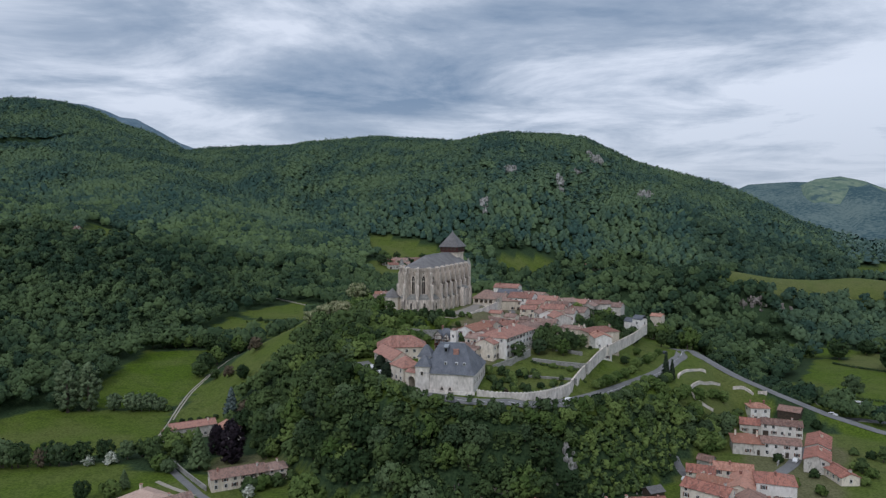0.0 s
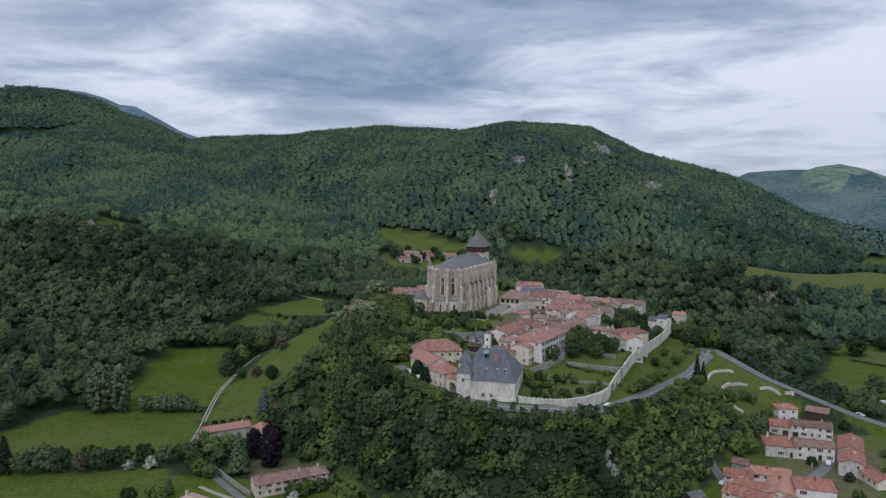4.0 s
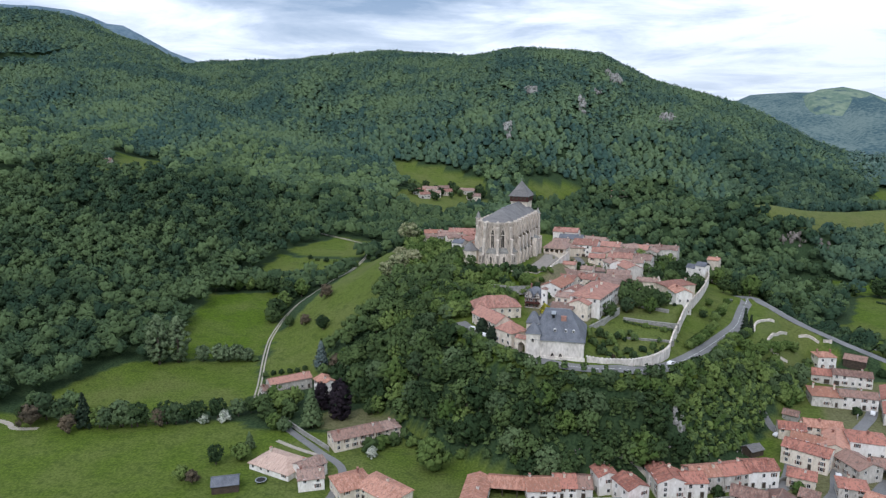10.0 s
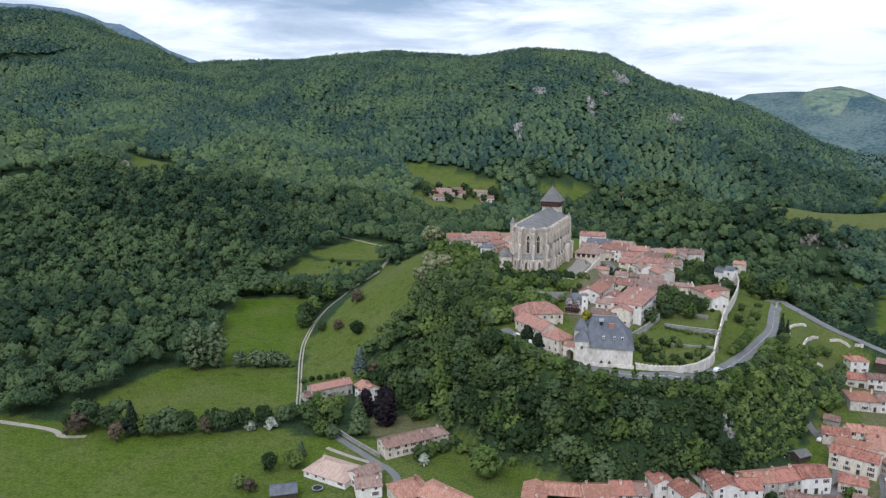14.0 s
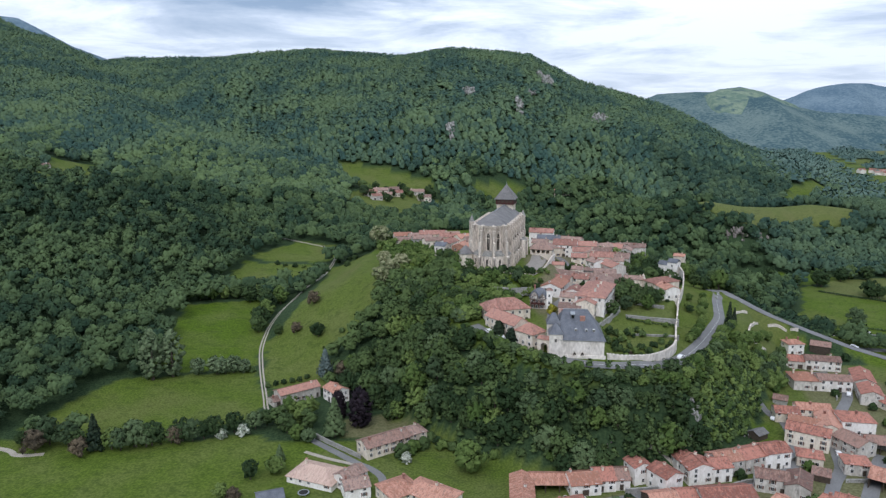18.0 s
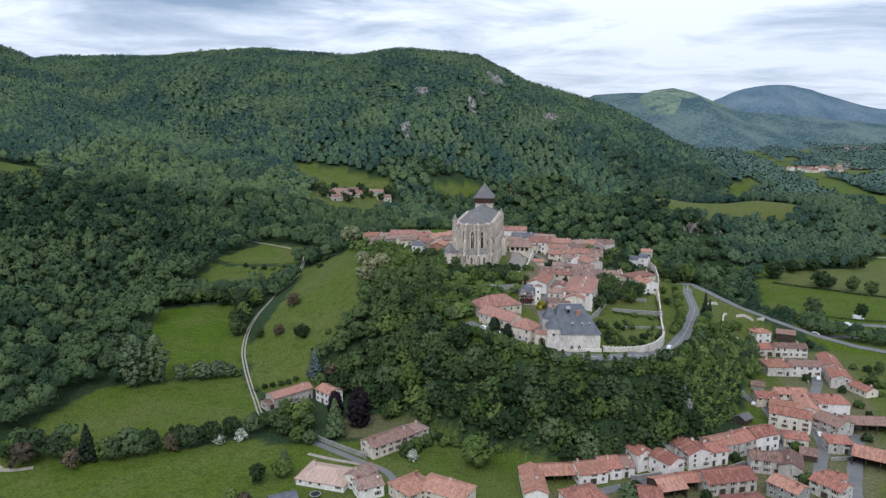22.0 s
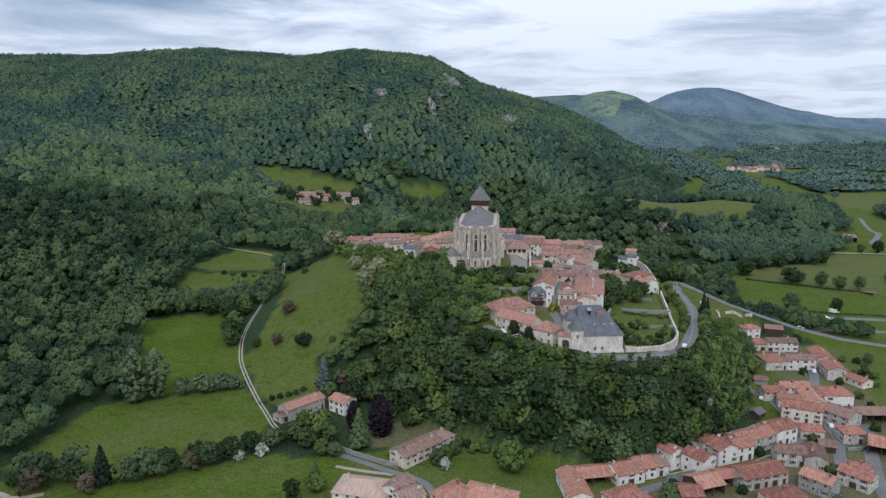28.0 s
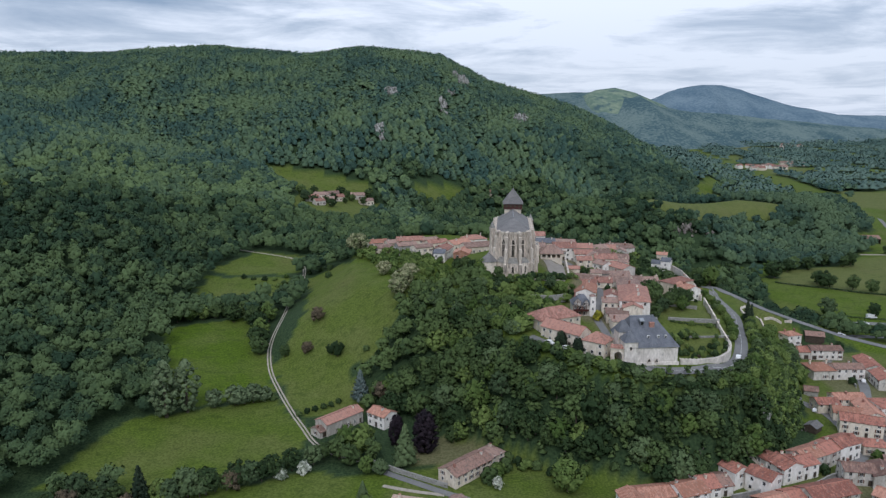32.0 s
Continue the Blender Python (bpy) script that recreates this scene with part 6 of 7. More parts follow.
def build_chateau():
    c = thing("mansion", pose(18.2, 276.0, 41.2, 0, 0, -6), "pale stone mansion with a steep grey slate roof", "mansion")
    part("wall", Shape().box(-9.6, -12.4, -4, 10.3, 11, 7.5).box(-9.8, -12.6, 7.1, 10.5, 11.2, 7.5), "stone_wall", c)
    part("plinth", Shape().prism([(-11.8, -13.6), (10.9, -13.4), (10.9, -12.4), (-11.8, -12.4)], -5, 1.2, [(-11.8, -12.9), (10.9, -12.7), (10.9, -12.4), (-11.8, -12.4)]), "stone_wall", c)
    e = [(-10.2, -13.0, 7.4), (10.9, -13.0, 7.4), (10.9, 11.6, 7.4), (-10.2, 11.6, 7.4)]
    k = [(-9.0, -11.2, 9.0), (9.7, -11.2, 9.0), (9.7, 10.0, 9.0), (-9.0, 10.0, 9.0)]
    r = [(-5.6, 0.4, 16.8), (4.4, 0.4, 16.8)]
    roof = part("roof", Shape().add(e + k + r, [(0, 3, 2, 1), (0, 1, 5, 4), (1, 2, 6, 5), (2, 3, 7, 6), (3, 0, 4, 7), (4, 5, 9, 8), (5, 6, 9), (6, 7, 8, 9), (7, 4, 8)]), "slate", c)
    part("roof_ridge", Shape().box(-5.7, 0.25, 16.75, 4.5, 0.55, 17.0), "zinc", roof)
    d = part("dormer", Shape().box(-0.8, -1.0, -1.0, 0.8, 2.2, 1.6), "slate", roof, at=pose(-2.0, -3.4, 14.2))
    part("dormer_roof", Shape().side([(-1.2, 1.5), (2.4, 1.5), (2.4, 1.7), (0.4, 2.6), (-1.2, 1.7)], -0.9, 0.9), "zinc", d)
    part("pane", Shape().box(-0.5, -1.05, 0.0, 0.5, -0.99, 1.3), "glass", d)
    # wide white frames stand in for sky reflected in the roof windows
    for x in (-1.0, 3.2, 6.2):
        w = part("roof_window", Shape().box(-0.45, -0.2, -0.1, 0.45, 0.6, 1.0), "frame_white", roof, "roof window, painted pale for the sky's reflection", at=pose(x, -9.2, 10.2))
        part("pane", Shape().box(-0.3, -0.23, 0.1, 0.3, -0.19, 0.85), "glass", w)
    ch = part("chimney", Shape().box(-1.0, -0.5, -2.5, 1.0, 0.5, 1.9).box(-1.1, -0.6, 1.6, 1.1, 0.6, 1.8), "tile_red", c, "brick chimney stack", at=pose(2.0, -4.4, 13.4))
    t = part("corner_tower", Shape().box(-11.8, -12.9, -4, -6.4, -6.8, 9.8), "stone_wall", c)
    part("tower_roof", Shape().prism([(-12.2, -13.3), (-6.0, -13.3), (-6.0, -6.4), (-12.2, -6.4)], 9.8, 13.4, [(-9.6, -10.2), (-8.6, -10.2), (-8.6, -9.5), (-9.6, -9.5)]), "slate", t)
    t2 = part("stair_tower", Shape().box(-12.4, -6.8, -4, -7.2, -1.0, 12.2), "stone_wall", c)
    part("tower_roof", Shape().prism([(-12.8, -7.2), (-6.8, -7.2), (-6.8, -0.6), (-12.8, -0.6)], 12.2, 16.4, [(-10.4, -4.2), (-9.2, -4.2), (-9.2, -3.6), (-10.4, -3.6)]), "slate", t2)
    for i in range(5):
        add_window(c, pose(10.3, -9.5 + i * 4.2, 3.6, 0, 0, 90), 0.9, 1.4, "stone_pale")
    for x in (-1.5, 1.6):
        lancet(c, pose(x, -12.75, 1.0), 1.1, 1.6)
    add_window(c, pose(-9.2, -12.9, 6.5), 0.9, 1.3, "stone_pale")
    add_window(c, pose(-9.8, -6.85, 9.6), 0.8, 1.1, "stone_pale")


build_chateau()


def build_gate():
    g = thing("town_gate", pose(4.4, 268.2, 42.6, 0, 0, -28), "stone gateway with a dark round arch", "gate")
    n = 8
    arch = [(-1.5, -2)] + [(1.5 * math.cos(math.pi - math.pi * i / n), 2.6 + 1.5 * math.sin(math.pi * i / n)) for i in range(n + 1)] + [(1.5, -2)]
    outline = [(-3.1, -2), *arch, (3.1, -2), (3.1, 5.6), (-3.1, 5.6)]
    s = Shape()
    m = len(outline)
    s.add([(x, -2.2, z) for x, z in outline] + [(x, 2.2, z) for x, z in outline], [tuple(range(m)), tuple(reversed(range(m, 2 * m)))] + [(i, m + i, m + (i + 1) % m, (i + 1) % m) for i in range(m)])
    part("wall", s, "plaster_cream", g)
    part("roof", Shape().side([(-2.6, 5.5), (2.6, 5.5), (0, 6.5)], -3.2, 3.2), "tile_red", g)
    ring = Shape()
    for i in range(n):
        a0, a1 = math.pi * i / n, math.pi * (i + 1) / n - 0.03
        p = [(r * math.cos(a), 2.6 + r * math.sin(a)) for r, a in ((1.52, a0), (1.95, a0), (1.95, a1), (1.52, a1))]
        ring.add([(x, -2.32, z) for x, z in p] + [(x, -2.1, z) for x, z in p], [(0, 1, 2, 3), (1, 0, 4, 5), (2, 1, 5, 6), (3, 2, 6, 7), (0, 3, 7, 4)])
    part("arch_stones", ring, "stone_pale", g)


build_gate()

TOWN = "houses of the upper town"
house("manor", -9.0, 308.5, 44.0, 14, 21, 12, 6.6, 10.4, "hip", "plaster_cream", "tile_red", label="long cream manor with a red tiled hip roof", category="house", cols=6, chimneys=0, shutters=None)
house("manor_wing", -9.5, 291.5, 43.2, -56, 20, 8.5, 6.2, 9.0, "gable", "plaster_cream", "tile_red", label="cream manor wing with a red tiled roof along the road", category="house", cols=6, chimneys=0, shutters=None)
house("manor_wing", -1.0, 277.2, 42.8, -48, 10, 8.5, 6.0, 9.0, "hip", "plaster_cream", "tile_red", label="cream corner house with a red hip roof beside the gate", category="house", cols=3, chimneys=0, shutters=None)

# upper town: x, y, turn, length, width, ridge height, roof, wall, tiles, storeys, foot
UPPER = [
    (32.5, 447, -12, 14.6, 10.3, 60.0, "gable", "plaster_cream", "slate", 2, 52),
    (47, 450, -25, 15.9, 10.3, 58.4, "gable", "plaster_cream", "tile_brown", 2, 50),
    (40.5, 430, -15, 14.6, 12.6, 60.2, "gable", "plaster_white", "tile_red", 3, 50),
    (33, 428, 4, 14.6, 9.2, 57.6, "gable", "plaster_cream", "tile_brown", 2, 50),
    (49, 420, -12, 11.0, 9.2, 57.0, "gable", "plaster_white", "tile_red", 2, 49.5),
    (52.8, 412.5, 72, 8.5, 8.0, 56.4, "gable", "plaster_cream", "tile_brown", 2, 49.5),
    (58.5, 408, -14, 13.4, 10.3, 56.4, "gable", "plaster_cream", "tile_red", 2, 48.5),
    (71, 419, -20, 14.6, 11.5, 53.8, "gable", "plaster_grey", "tile_brown", 2, 47),
    (66, 437, 15, 11.0, 9.2, 56.4, "gable", "plaster_grey", "tile_brown", 2, 48),
    (74, 441, -20, 11.0, 9.2, 55.4, "gable", "plaster_cream", "tile_red", 2, 48),
    (80.5, 436, 70, 9.8, 8.0, 54.2, "gable", "plaster_grey", "tile_brown", 2, 47),
    (88, 443, 10, 9.8, 8.0, 54.6, "gable", "plaster_grey", "tile_brown", 2, 46),
    (97, 474, -20, 14.6, 10.3, 49.5, "gable", "plaster_grey", "tile_brown", 2, 42),
    (61, 391, 108, 14.3, 9.5, 54.2, "gable", "plaster_grey", "tile_red", 1, 47.5),
    (28, 381, -15, 6.6, 5.3, 56.0, "gable", "plaster_cream", "tile_red", 1, 51),
    (43, 376, -10, 6.6, 6.4, 54.2, "hip", "stone_grey", "tile_brown", 1, 49),
    (47, 361, -10, 22.0, 9.5, 53.9, "gable", "plaster_grey", "tile_brown", 1, 47.5),
    (58.5, 356, -12, 7.7, 6.4, 52.2, "gable", "plaster_cream", "tile_brown", 1, 47),
    (36.5, 323, 67, 29.7, 13.8, 57.4, "hip", "plaster_white", "tile_red", 3, 46.5),
    (44.5, 345, 67, 15.4, 11.7, 55.8, "gable", "plaster_cream", "tile_brown", 2, 47),
    (27.2, 327.5, 67, 9.9, 6.9, 55.0, "gable", "plaster_white", "tile_red", 2, 47),
    (24, 319, -20, 9.9, 7.4, 54.2, "gable", "plaster_cream", "tile_brown", 2, 47),
    (29.6, 309.5, 68, 9.9, 8.5, 54.3, "gable", "plaster_cream", "tile_red", 2, 46),
    (21.5, 309, -15, 9.9, 7.4, 51.8, "gable", "plaster_cream", "tile_brown", 2, 46),
    (19.5, 299.5, -11, 8.8, 6.4, 50.6, "shed", "plaster_cream", "tile_brown", 1, 45.5),
    (27, 367.5, -40, 20.7, 10.3, 54.6, "gable", "plaster_white", "tile_brown", 2, 47.5),
    (22.8, 355.5, -30, 15.9, 10.3, 54.6, "gable", "plaster_cream", "tile_red", 2, 48),
    (20, 342.5, 66, 18.3, 10.3, 55.0, "gable", "plaster_white", "tile_orange", 2, 47.5),
    (80.5, 361.5, 22, 16.5, 9.5, 51.9, "hip", "plaster_cream", "tile_red", 2, 44.5),
    (80, 349.5, 100, 12.1, 8.0, 51.0, "gable", "plaster_white", "tile_orange", 2, 43.5),
    (67.5, 369, -15, 9.9, 6.4, 50.8, "gable", "plaster_cream", "tile_brown", 1, 46),
    (124, 460, -30, 7, 6, 44.8, "gable", "plaster_cream", "tile_orange", 1, 38),
    (-45, 524, 0, 19.5, 10.8, 50.4, "gable", "plaster_cream", "tile_red", 2, 43),
    (-30, 523, 10, 11.7, 9.6, 49.6, "gable", "plaster_white", "tile_brown", 2, 43),
    (-68, 533, 10, 14.3, 9.6, 47.4, "gable", "plaster_cream", "tile_orange", 2, 40),
    (-65, 510, -20, 13.0, 9.6, 47.6, "gable", "plaster_cream", "tile_brown", 2, 40),
    (-34, 448, 62, 14.3, 9.6, 57.6, "gable", "plaster_white", "tile_red", 2, 49),
    (-21, 465, 30, 15.6, 10.8, 58.0, "gable", "plaster_cream", "tile_orange", 2, 49),
    (-25, 430, 70, 13.0, 9.6, 58.6, "gable", "tile_orange", "tile_orange", 2, 50),
    (-6, 482, 10, 15.6, 10.8, 57.6, "hip", "plaster_white", "tile_red", 2, 48),
    (-44, 470, 20, 13.0, 8.4, 54.6, "gable", "plaster_cream", "tile_brown", 2, 47),
    (-14, 440, 10, 18.2, 10.8, 60.5, "gable", "plaster_cream", "tile_brown", 2, 52),
    (-27, 327, 27, 9, 5, 50.6, "gable", "stone_grey", "tile_orange", 1, 46),
    (30, 462, -14, 16, 10, 62.0, "gable", "plaster_white", "tile_red", 2, 52),
    (26, 440, -14, 10, 9, 58.6, "gable", "plaster_cream", "tile_brown", 2, 50),
    (56, 438, -16, 12, 10, 57.4, "gable", "plaster_cream", "tile_red", 2, 49),
    (63, 424, -18, 11, 10, 56.0, "gable", "plaster_grey", "tile_brown", 2, 48),
    (45, 408, -12, 9, 8, 55.4, "gable", "plaster_cream", "tile_red", 2, 49),
    (66, 404, -16, 10, 9, 54.4, "gable", "plaster_white", "tile_brown", 2, 47.5),
    (53, 398, -70, 9, 8, 54.6, "gable", "plaster_white", "tile_brown", 2, 48),
    (54, 379, -12, 12, 8, 52.4, "gable", "plaster_grey", "tile_brown", 1, 47),
    (36, 358, -20, 9, 8, 54.2, "gable", "plaster_cream", "tile_red", 2, 47.5),
    (36.5, 369, -20, 6, 6, 56.2, "gable", "plaster_cream", "tile_brown", 2, 48.5),
    (84, 452, -14, 12, 9, 53.6, "gable", "plaster_grey", "tile_brown", 2, 46),
    (-52, 490, 10, 14, 9, 52.6, "gable", "stone_grey", "tile_brown", 2, 45),
    (-33, 478, 14, 14, 9, 56.0, "gable", "plaster_cream", "tile_red", 2, 48),
    (-38, 436, -20, 7, 8, 57.2, "gable", "plaster_white", "slate", 2, 48.5),
    (-57, 522, 12, 12, 9, 48.8, "gable", "plaster_cream", "tile_brown", 2, 42),
]
WORDS = {"tile_deep": "deep red tiled", "tile_old": "dark weathered tiled", "tile_red": "red tiled", "tile_brown": "weathered brown tiled", "tile_orange": "bright orange tiled", "tile_pale": "pale tiled", "slate": "grey slate"}
WALLS = {"plaster_white": "white rendered", "plaster_cream": "cream rendered", "plaster_grey": "grey rendered", "stone_grey": "rough stone", "tile_orange": "ochre", "stone_wall": "pale stone"}
for i, (x, y, rot, L, W, top, roof, wall, tiles, storeys, foot) in enumerate(UPPER):
    foot = min(foot, min(level(x + dx, y + dy) for dx in (-4, 0, 4) for dy in (-4, 0, 4)) + 0.2)
    e = top - foot - W * 0.2
    house("house", x, y, foot, rot, L, W, e, top - foot, roof, wall, tiles, rows=storeys, label="%s %s house with a %s roof" % (("low", "two-storey", "tall")[storeys - 1], WALLS[wall], WORDS[tiles]), group=TOWN, seed=i, chimneys=4 if L > 25 else 1 if i % 3 else 2)


def build_porch_house():
    """The hall beside the church court, open in front in three bays over a blind lower wall."""
    h = thing("porch_house", pose(21.6, 401, 53.5, 0, 0, -16), "cream hall with three dark open bays and a brown tiled roof", "house")
    a, b, e = 6.2, 6.4, 7.4
    s = Shape().box(-a, -b, -3, a, b, 4.6).box(-a, -b + 9, 4.6, a, b, e).box(-a, -b, 6.6, a, -b + 9, e).box(a - 0.4, -b + 0.5, 4.6, a, -b + 9, 6.6).box(-a, -b + 0.5, 4.6, -a + 0.4, -b + 9, 6.6)
    for x in (-6.2, -3.2, -0.45, 2.3, 5.05):
        s.box(x, -b, 4.6, x + (0.9 if x < 5 else 1.15), -b + 0.5, 6.6)
    part("wall", s, "plaster_cream", h)
    part("roof", roof_hip(2 * a, 2 * b, e, 11.2, 0.7, 0.2, 3.0), "tile_brown", h)
    part("sill", Shape().box(-a - 0.05, -b - 0.12, 4.45, a + 0.05, -b, 4.62), "stone_pale", h)
    for x in (-2.4, 0.9):
        add_window(h, pose(a, x, 5.0, 0, 0, 90), 0.9, 1.3)
    add_door(h, pose(-3.5, -b, 0.6), 1.4, 2.3)
    add_chimney(h, 2.0, 1.5, 9.8, 1.2)


build_porch_house()


def build_slate_house():
    """A villa with steep slate roofs, timbered gables and a slim stair turret."""
    h = thing("turret_house", pose(9.2, 321.5, 46.4, 0, 0, -11), "grey-brown villa with steep slate roofs and timbered gables", "house")
    part("wall", Shape().box(-4.4, -4, -3, 4.4, 4.5, 5.6), "plaster_grey", h)
    part("roof", roof_hip(8.8, 8.5, 5.6, 9.4, 0.35, 0.18, 2.4), "slate", h)
    for x, w, z in ((-2.5, 3.4, 8.4), (1.5, 2.6, 7.6)):
        g = part("gable", Shape().add([(-w / 2, -0.7, 0), (w / 2, -0.7, 0), (w / 2, 3.0, 0), (-w / 2, 3.0, 0), (-w / 2, -0.7, z - 6.4), (w / 2, -0.7, z - 6.4), (0, -0.7, z - 4.6), (-w / 2, 3.0, z - 6.4), (w / 2, 3.0, z - 6.4), (0, 3.0, z - 4.6)], [(0, 1, 5, 6, 4), (3, 7, 9, 8, 2), (0, 4, 7, 3), (1, 2, 8, 5), (0, 3, 2, 1)]), "plaster_grey", h, at=pose(x, -4, 5.0))
        a, b = w / 2 + 0.35, z - 6.4 - 0.35
        part("gable_roof", Shape().add([(-a, -1.1, b), (0, -1.1, z - 4.5), (a, -1.1, b), (-a, 3.2, b), (0, 3.2, z - 4.5), (a, 3.2, b), (-a, -1.1, b + 0.2), (0, -1.1, z - 4.28), (a, -1.1, b + 0.2), (-a, 3.2, b + 0.2), (0, 3.2, z - 4.28), (a, 3.2, b + 0.2)], [(0, 1, 7, 6), (1, 2, 8, 7), (6, 7, 10, 9), (7, 8, 11, 10), (0, 3, 4, 1), (1, 4, 5, 2), (0, 6, 9, 3), (2, 5, 11, 8)]), "slate", g)
        part("timber", Shape().box(-w / 2, -0.78, 0.0, w / 2, -0.71, 0.18).box(-0.09, -0.78, 0.18, 0.09, -0.71, z - 5.2).box(-w / 2, -0.78, z - 6.6, w / 2, -0.71, z - 6.42).box(-w / 2, -0.78, 0.18, -w / 2 + 0.18, -0.71, z - 6.6).box(w / 2 - 0.18, -0.78, 0.18, w / 2, -0.71, z - 6.6), "wood_red", g)
        add_window(g, pose(-w / 4, -0.7, 0.5), 0.7, 1.0)
    t = part("turret", Shape().box(3.4, -4.9, -3, 6.0, -2.2, 9.6).box(3.25, -5.05, 9.2, 6.15, -2.05, 9.6), "plaster_white", h, "slim white stair turret")
    part("turret_roof", Shape().prism([(3.1, -5.2), (6.3, -5.2), (6.3, -1.9), (3.1, -1.9)], 9.6, 10.6, [(4.4, -3.8), (5.0, -3.8), (5.0, -3.3), (4.4, -3.3)]), "tile_brown", t)
    part("balcony", Shape().box(-4.2, -5.3, 2.5, 2.8, -4, 2.7).box(-4.2, -5.3, 2.7, 2.8, -5.2, 3.5), "wood_red", h)
    for x in (-3.2, -1.2, 0.9):
        for z in (0.5, 3.0):
            add_window(h, pose(x, -4, z), 0.95, 1.6, shutters="shutter")
    add_window(h, pose(4.7, -4.9, 6.4), 0.7, 1.2)
    add_window(h, pose(4.7, -4.9, 3.0), 0.7, 1.2)
    add_chimney(h, -2.6, 2.2, 8.6, 1.6, "tile_red")


build_slate_house()


def build_keep():
    k = thing("tower_house", pose(108.5, 425, 41.2, 0, 0, -40), "narrow white tower house with a grey roof", "house")
    part("wall", Shape().box(-3, -3, -4, 3, 3, 5.5), "plaster_white", k)
    part("roof", roof_gable(6, 6, 5.5, 7.4, 0.3), "slate", k)
    part("annex", Shape().side([(-2.5, -4), (2.5, -4), (2.5, 3.4), (0, 5.2), (-2.5, 3.4)], -9, -3), "plaster_white", k)
    part("annex_roof", roof_gable(6.2, 5, 3.4, 5.3, 0.3).moved(pose(-6, 0, 0)), "slate", k)
    add_window(k, pose(0, -3, 2.6), 0.9, 1.2)
    add_window(k, pose(3, 0, 2.6, 0, 0, 90), 0.9, 1.2)
    p = thing("pointed_turret", pose(73.5, 371, 44), "small cream turret with a pointed stone roof", "turret")
    part("wall", Shape().cone(0, 0, -3, 4.2, 1.5, 1.5, 8), "plaster_cream", p)
    part("roof", Shape().cone(0, 0, 4.2, 7.6, 1.8, 0.05, 8), "stone_pale", p)


build_keep()

# ---- walls and terraces ----


def wall_line(pts, height, thick, base=-2.5, cope=0.0):
    """A wall along a line of (x, y, top) points; each run stands on its own foot."""
    s = Shape()
    for (ax, ay, az), (bx, by, bz) in zip(pts, pts[1:]):
        d = Vector((bx - ax, by - ay, 0)).normalized()
        n = Vector((-d.y, d.x, 0)) * thick / 2
        v = []
        for x, y, z in ((ax, ay, az), (bx, by, bz)):
            v += [(x - n.x, y - n.y, z - height), (x + n.x, y + n.y, z - height), (x + n.x, y + n.y, z), (x - n.x, y - n.y, z)]
        s.add(v, [(0, 1, 2, 3), (7, 6, 5, 4), (0, 4, 5, 1), (1, 5, 6, 2), (2, 6, 7, 3), (3, 7, 4, 0)])
    return s


def wall_thing(name, pts, height, thick, material, label, cope=True):
    w = thing(name, pose(0, 0, 0), label, "wall")
    part("masonry", wall_line(pts, height, thick), material, w)
    if cope:
        part("coping", wall_line([(x, y, z + 0.16) for x, y, z in pts], 0.16, thick + 0.16), material if material != "stone_wall" else "stone_pale", w)
    return w


RAMPART = [(28.5, 262.6, 43.2), (36, 261.8, 42.8), (46, 263.8, 42.4), (54, 269.5, 42.2), (60, 277, 42.1), (63, 283, 42.1)]
w = wall_thing("rampart", RAMPART, 10, 1.0, "stone_wall", "tall pale stone retaining wall above the road", False)
curve = smooth_line(RAMPART, 1.3)
for i, p in enumerate(curve[:-1]):
    part("merlon", cached(("merlon", 1), lambda: Shape().box(-0.3, -0.4, 0, 0.3, 0.4, 0.34), "stone_wall"), None, w, at=pose(p.x, p.y, p.z, 0, 0, 10 * (i % 3)))
wall_thing("garden_wall", [(63, 283, 42.1), (67.5, 297, 43.8), (72, 309, 45.2), (76.5, 322, 46.5), (81, 334, 47.2)], 5, 0.5, "stone_wall", "long pale garden wall climbing the slope")
wall_thing("garden_wall", [(83, 340, 46.4), (88, 351, 46.4), (93, 363, 46.2), (99, 379, 45.6), (107, 403, 45.0), (112, 424, 43.6)], 5, 0.5, "stone_wall", "pale stone garden wall along the slope")
wall_thing("terrace_wall", [(48, 309.5, 45.8), (58, 306.8, 45.4), (71, 303.5, 45.2)], 3.2, 0.6, "stone_grey", "grey stone terrace wall across the garden")
wall_thing("terrace_wall", [(45, 289.5, 43.0), (56, 288.5, 42.8), (66, 288, 42.6)], 2.2, 0.5, "stone_grey", "low grey stone garden wall")
wall_thing("terrace_wall", [(32, 296, 45.2), (40, 306, 46.4), (47, 317, 48.2)], 3.0, 0.6, "stone_grey", "grey stone terrace wall beside the garden")
wall_thing("terrace_wall", [(70, 322, 46.6), (58, 326, 47.0)], 2.4, 0.5, "stone_grey", "low grey stone garden wall")
wall_thing("court_wall", [(-12, 349.5, 57.8), (2, 345.5, 57.4), (9, 344.5, 57.2), (14.5, 352, 57.6), (19, 366, 58.0), (24, 382, 58.4), (27.5, 393, 58.8)], 8, 0.7, "stone_wall", "pale stone retaining wall of the church court")
wall_thing("ramp_wall", [(-33, 361, 57.0), (-31.5, 350, 54.5), (-29.5, 340, 51.6), (-29, 332, 49.5)], 7, 0.6, "stone_wall", "pale stone wall along the ramp below the church")
wall_thing("ramp_wall", [(-13, 333, 53.6), (-2, 331, 53.2), (6, 334, 53.0)], 4, 0.5, "stone_grey", "grey stone terrace wall among trees")
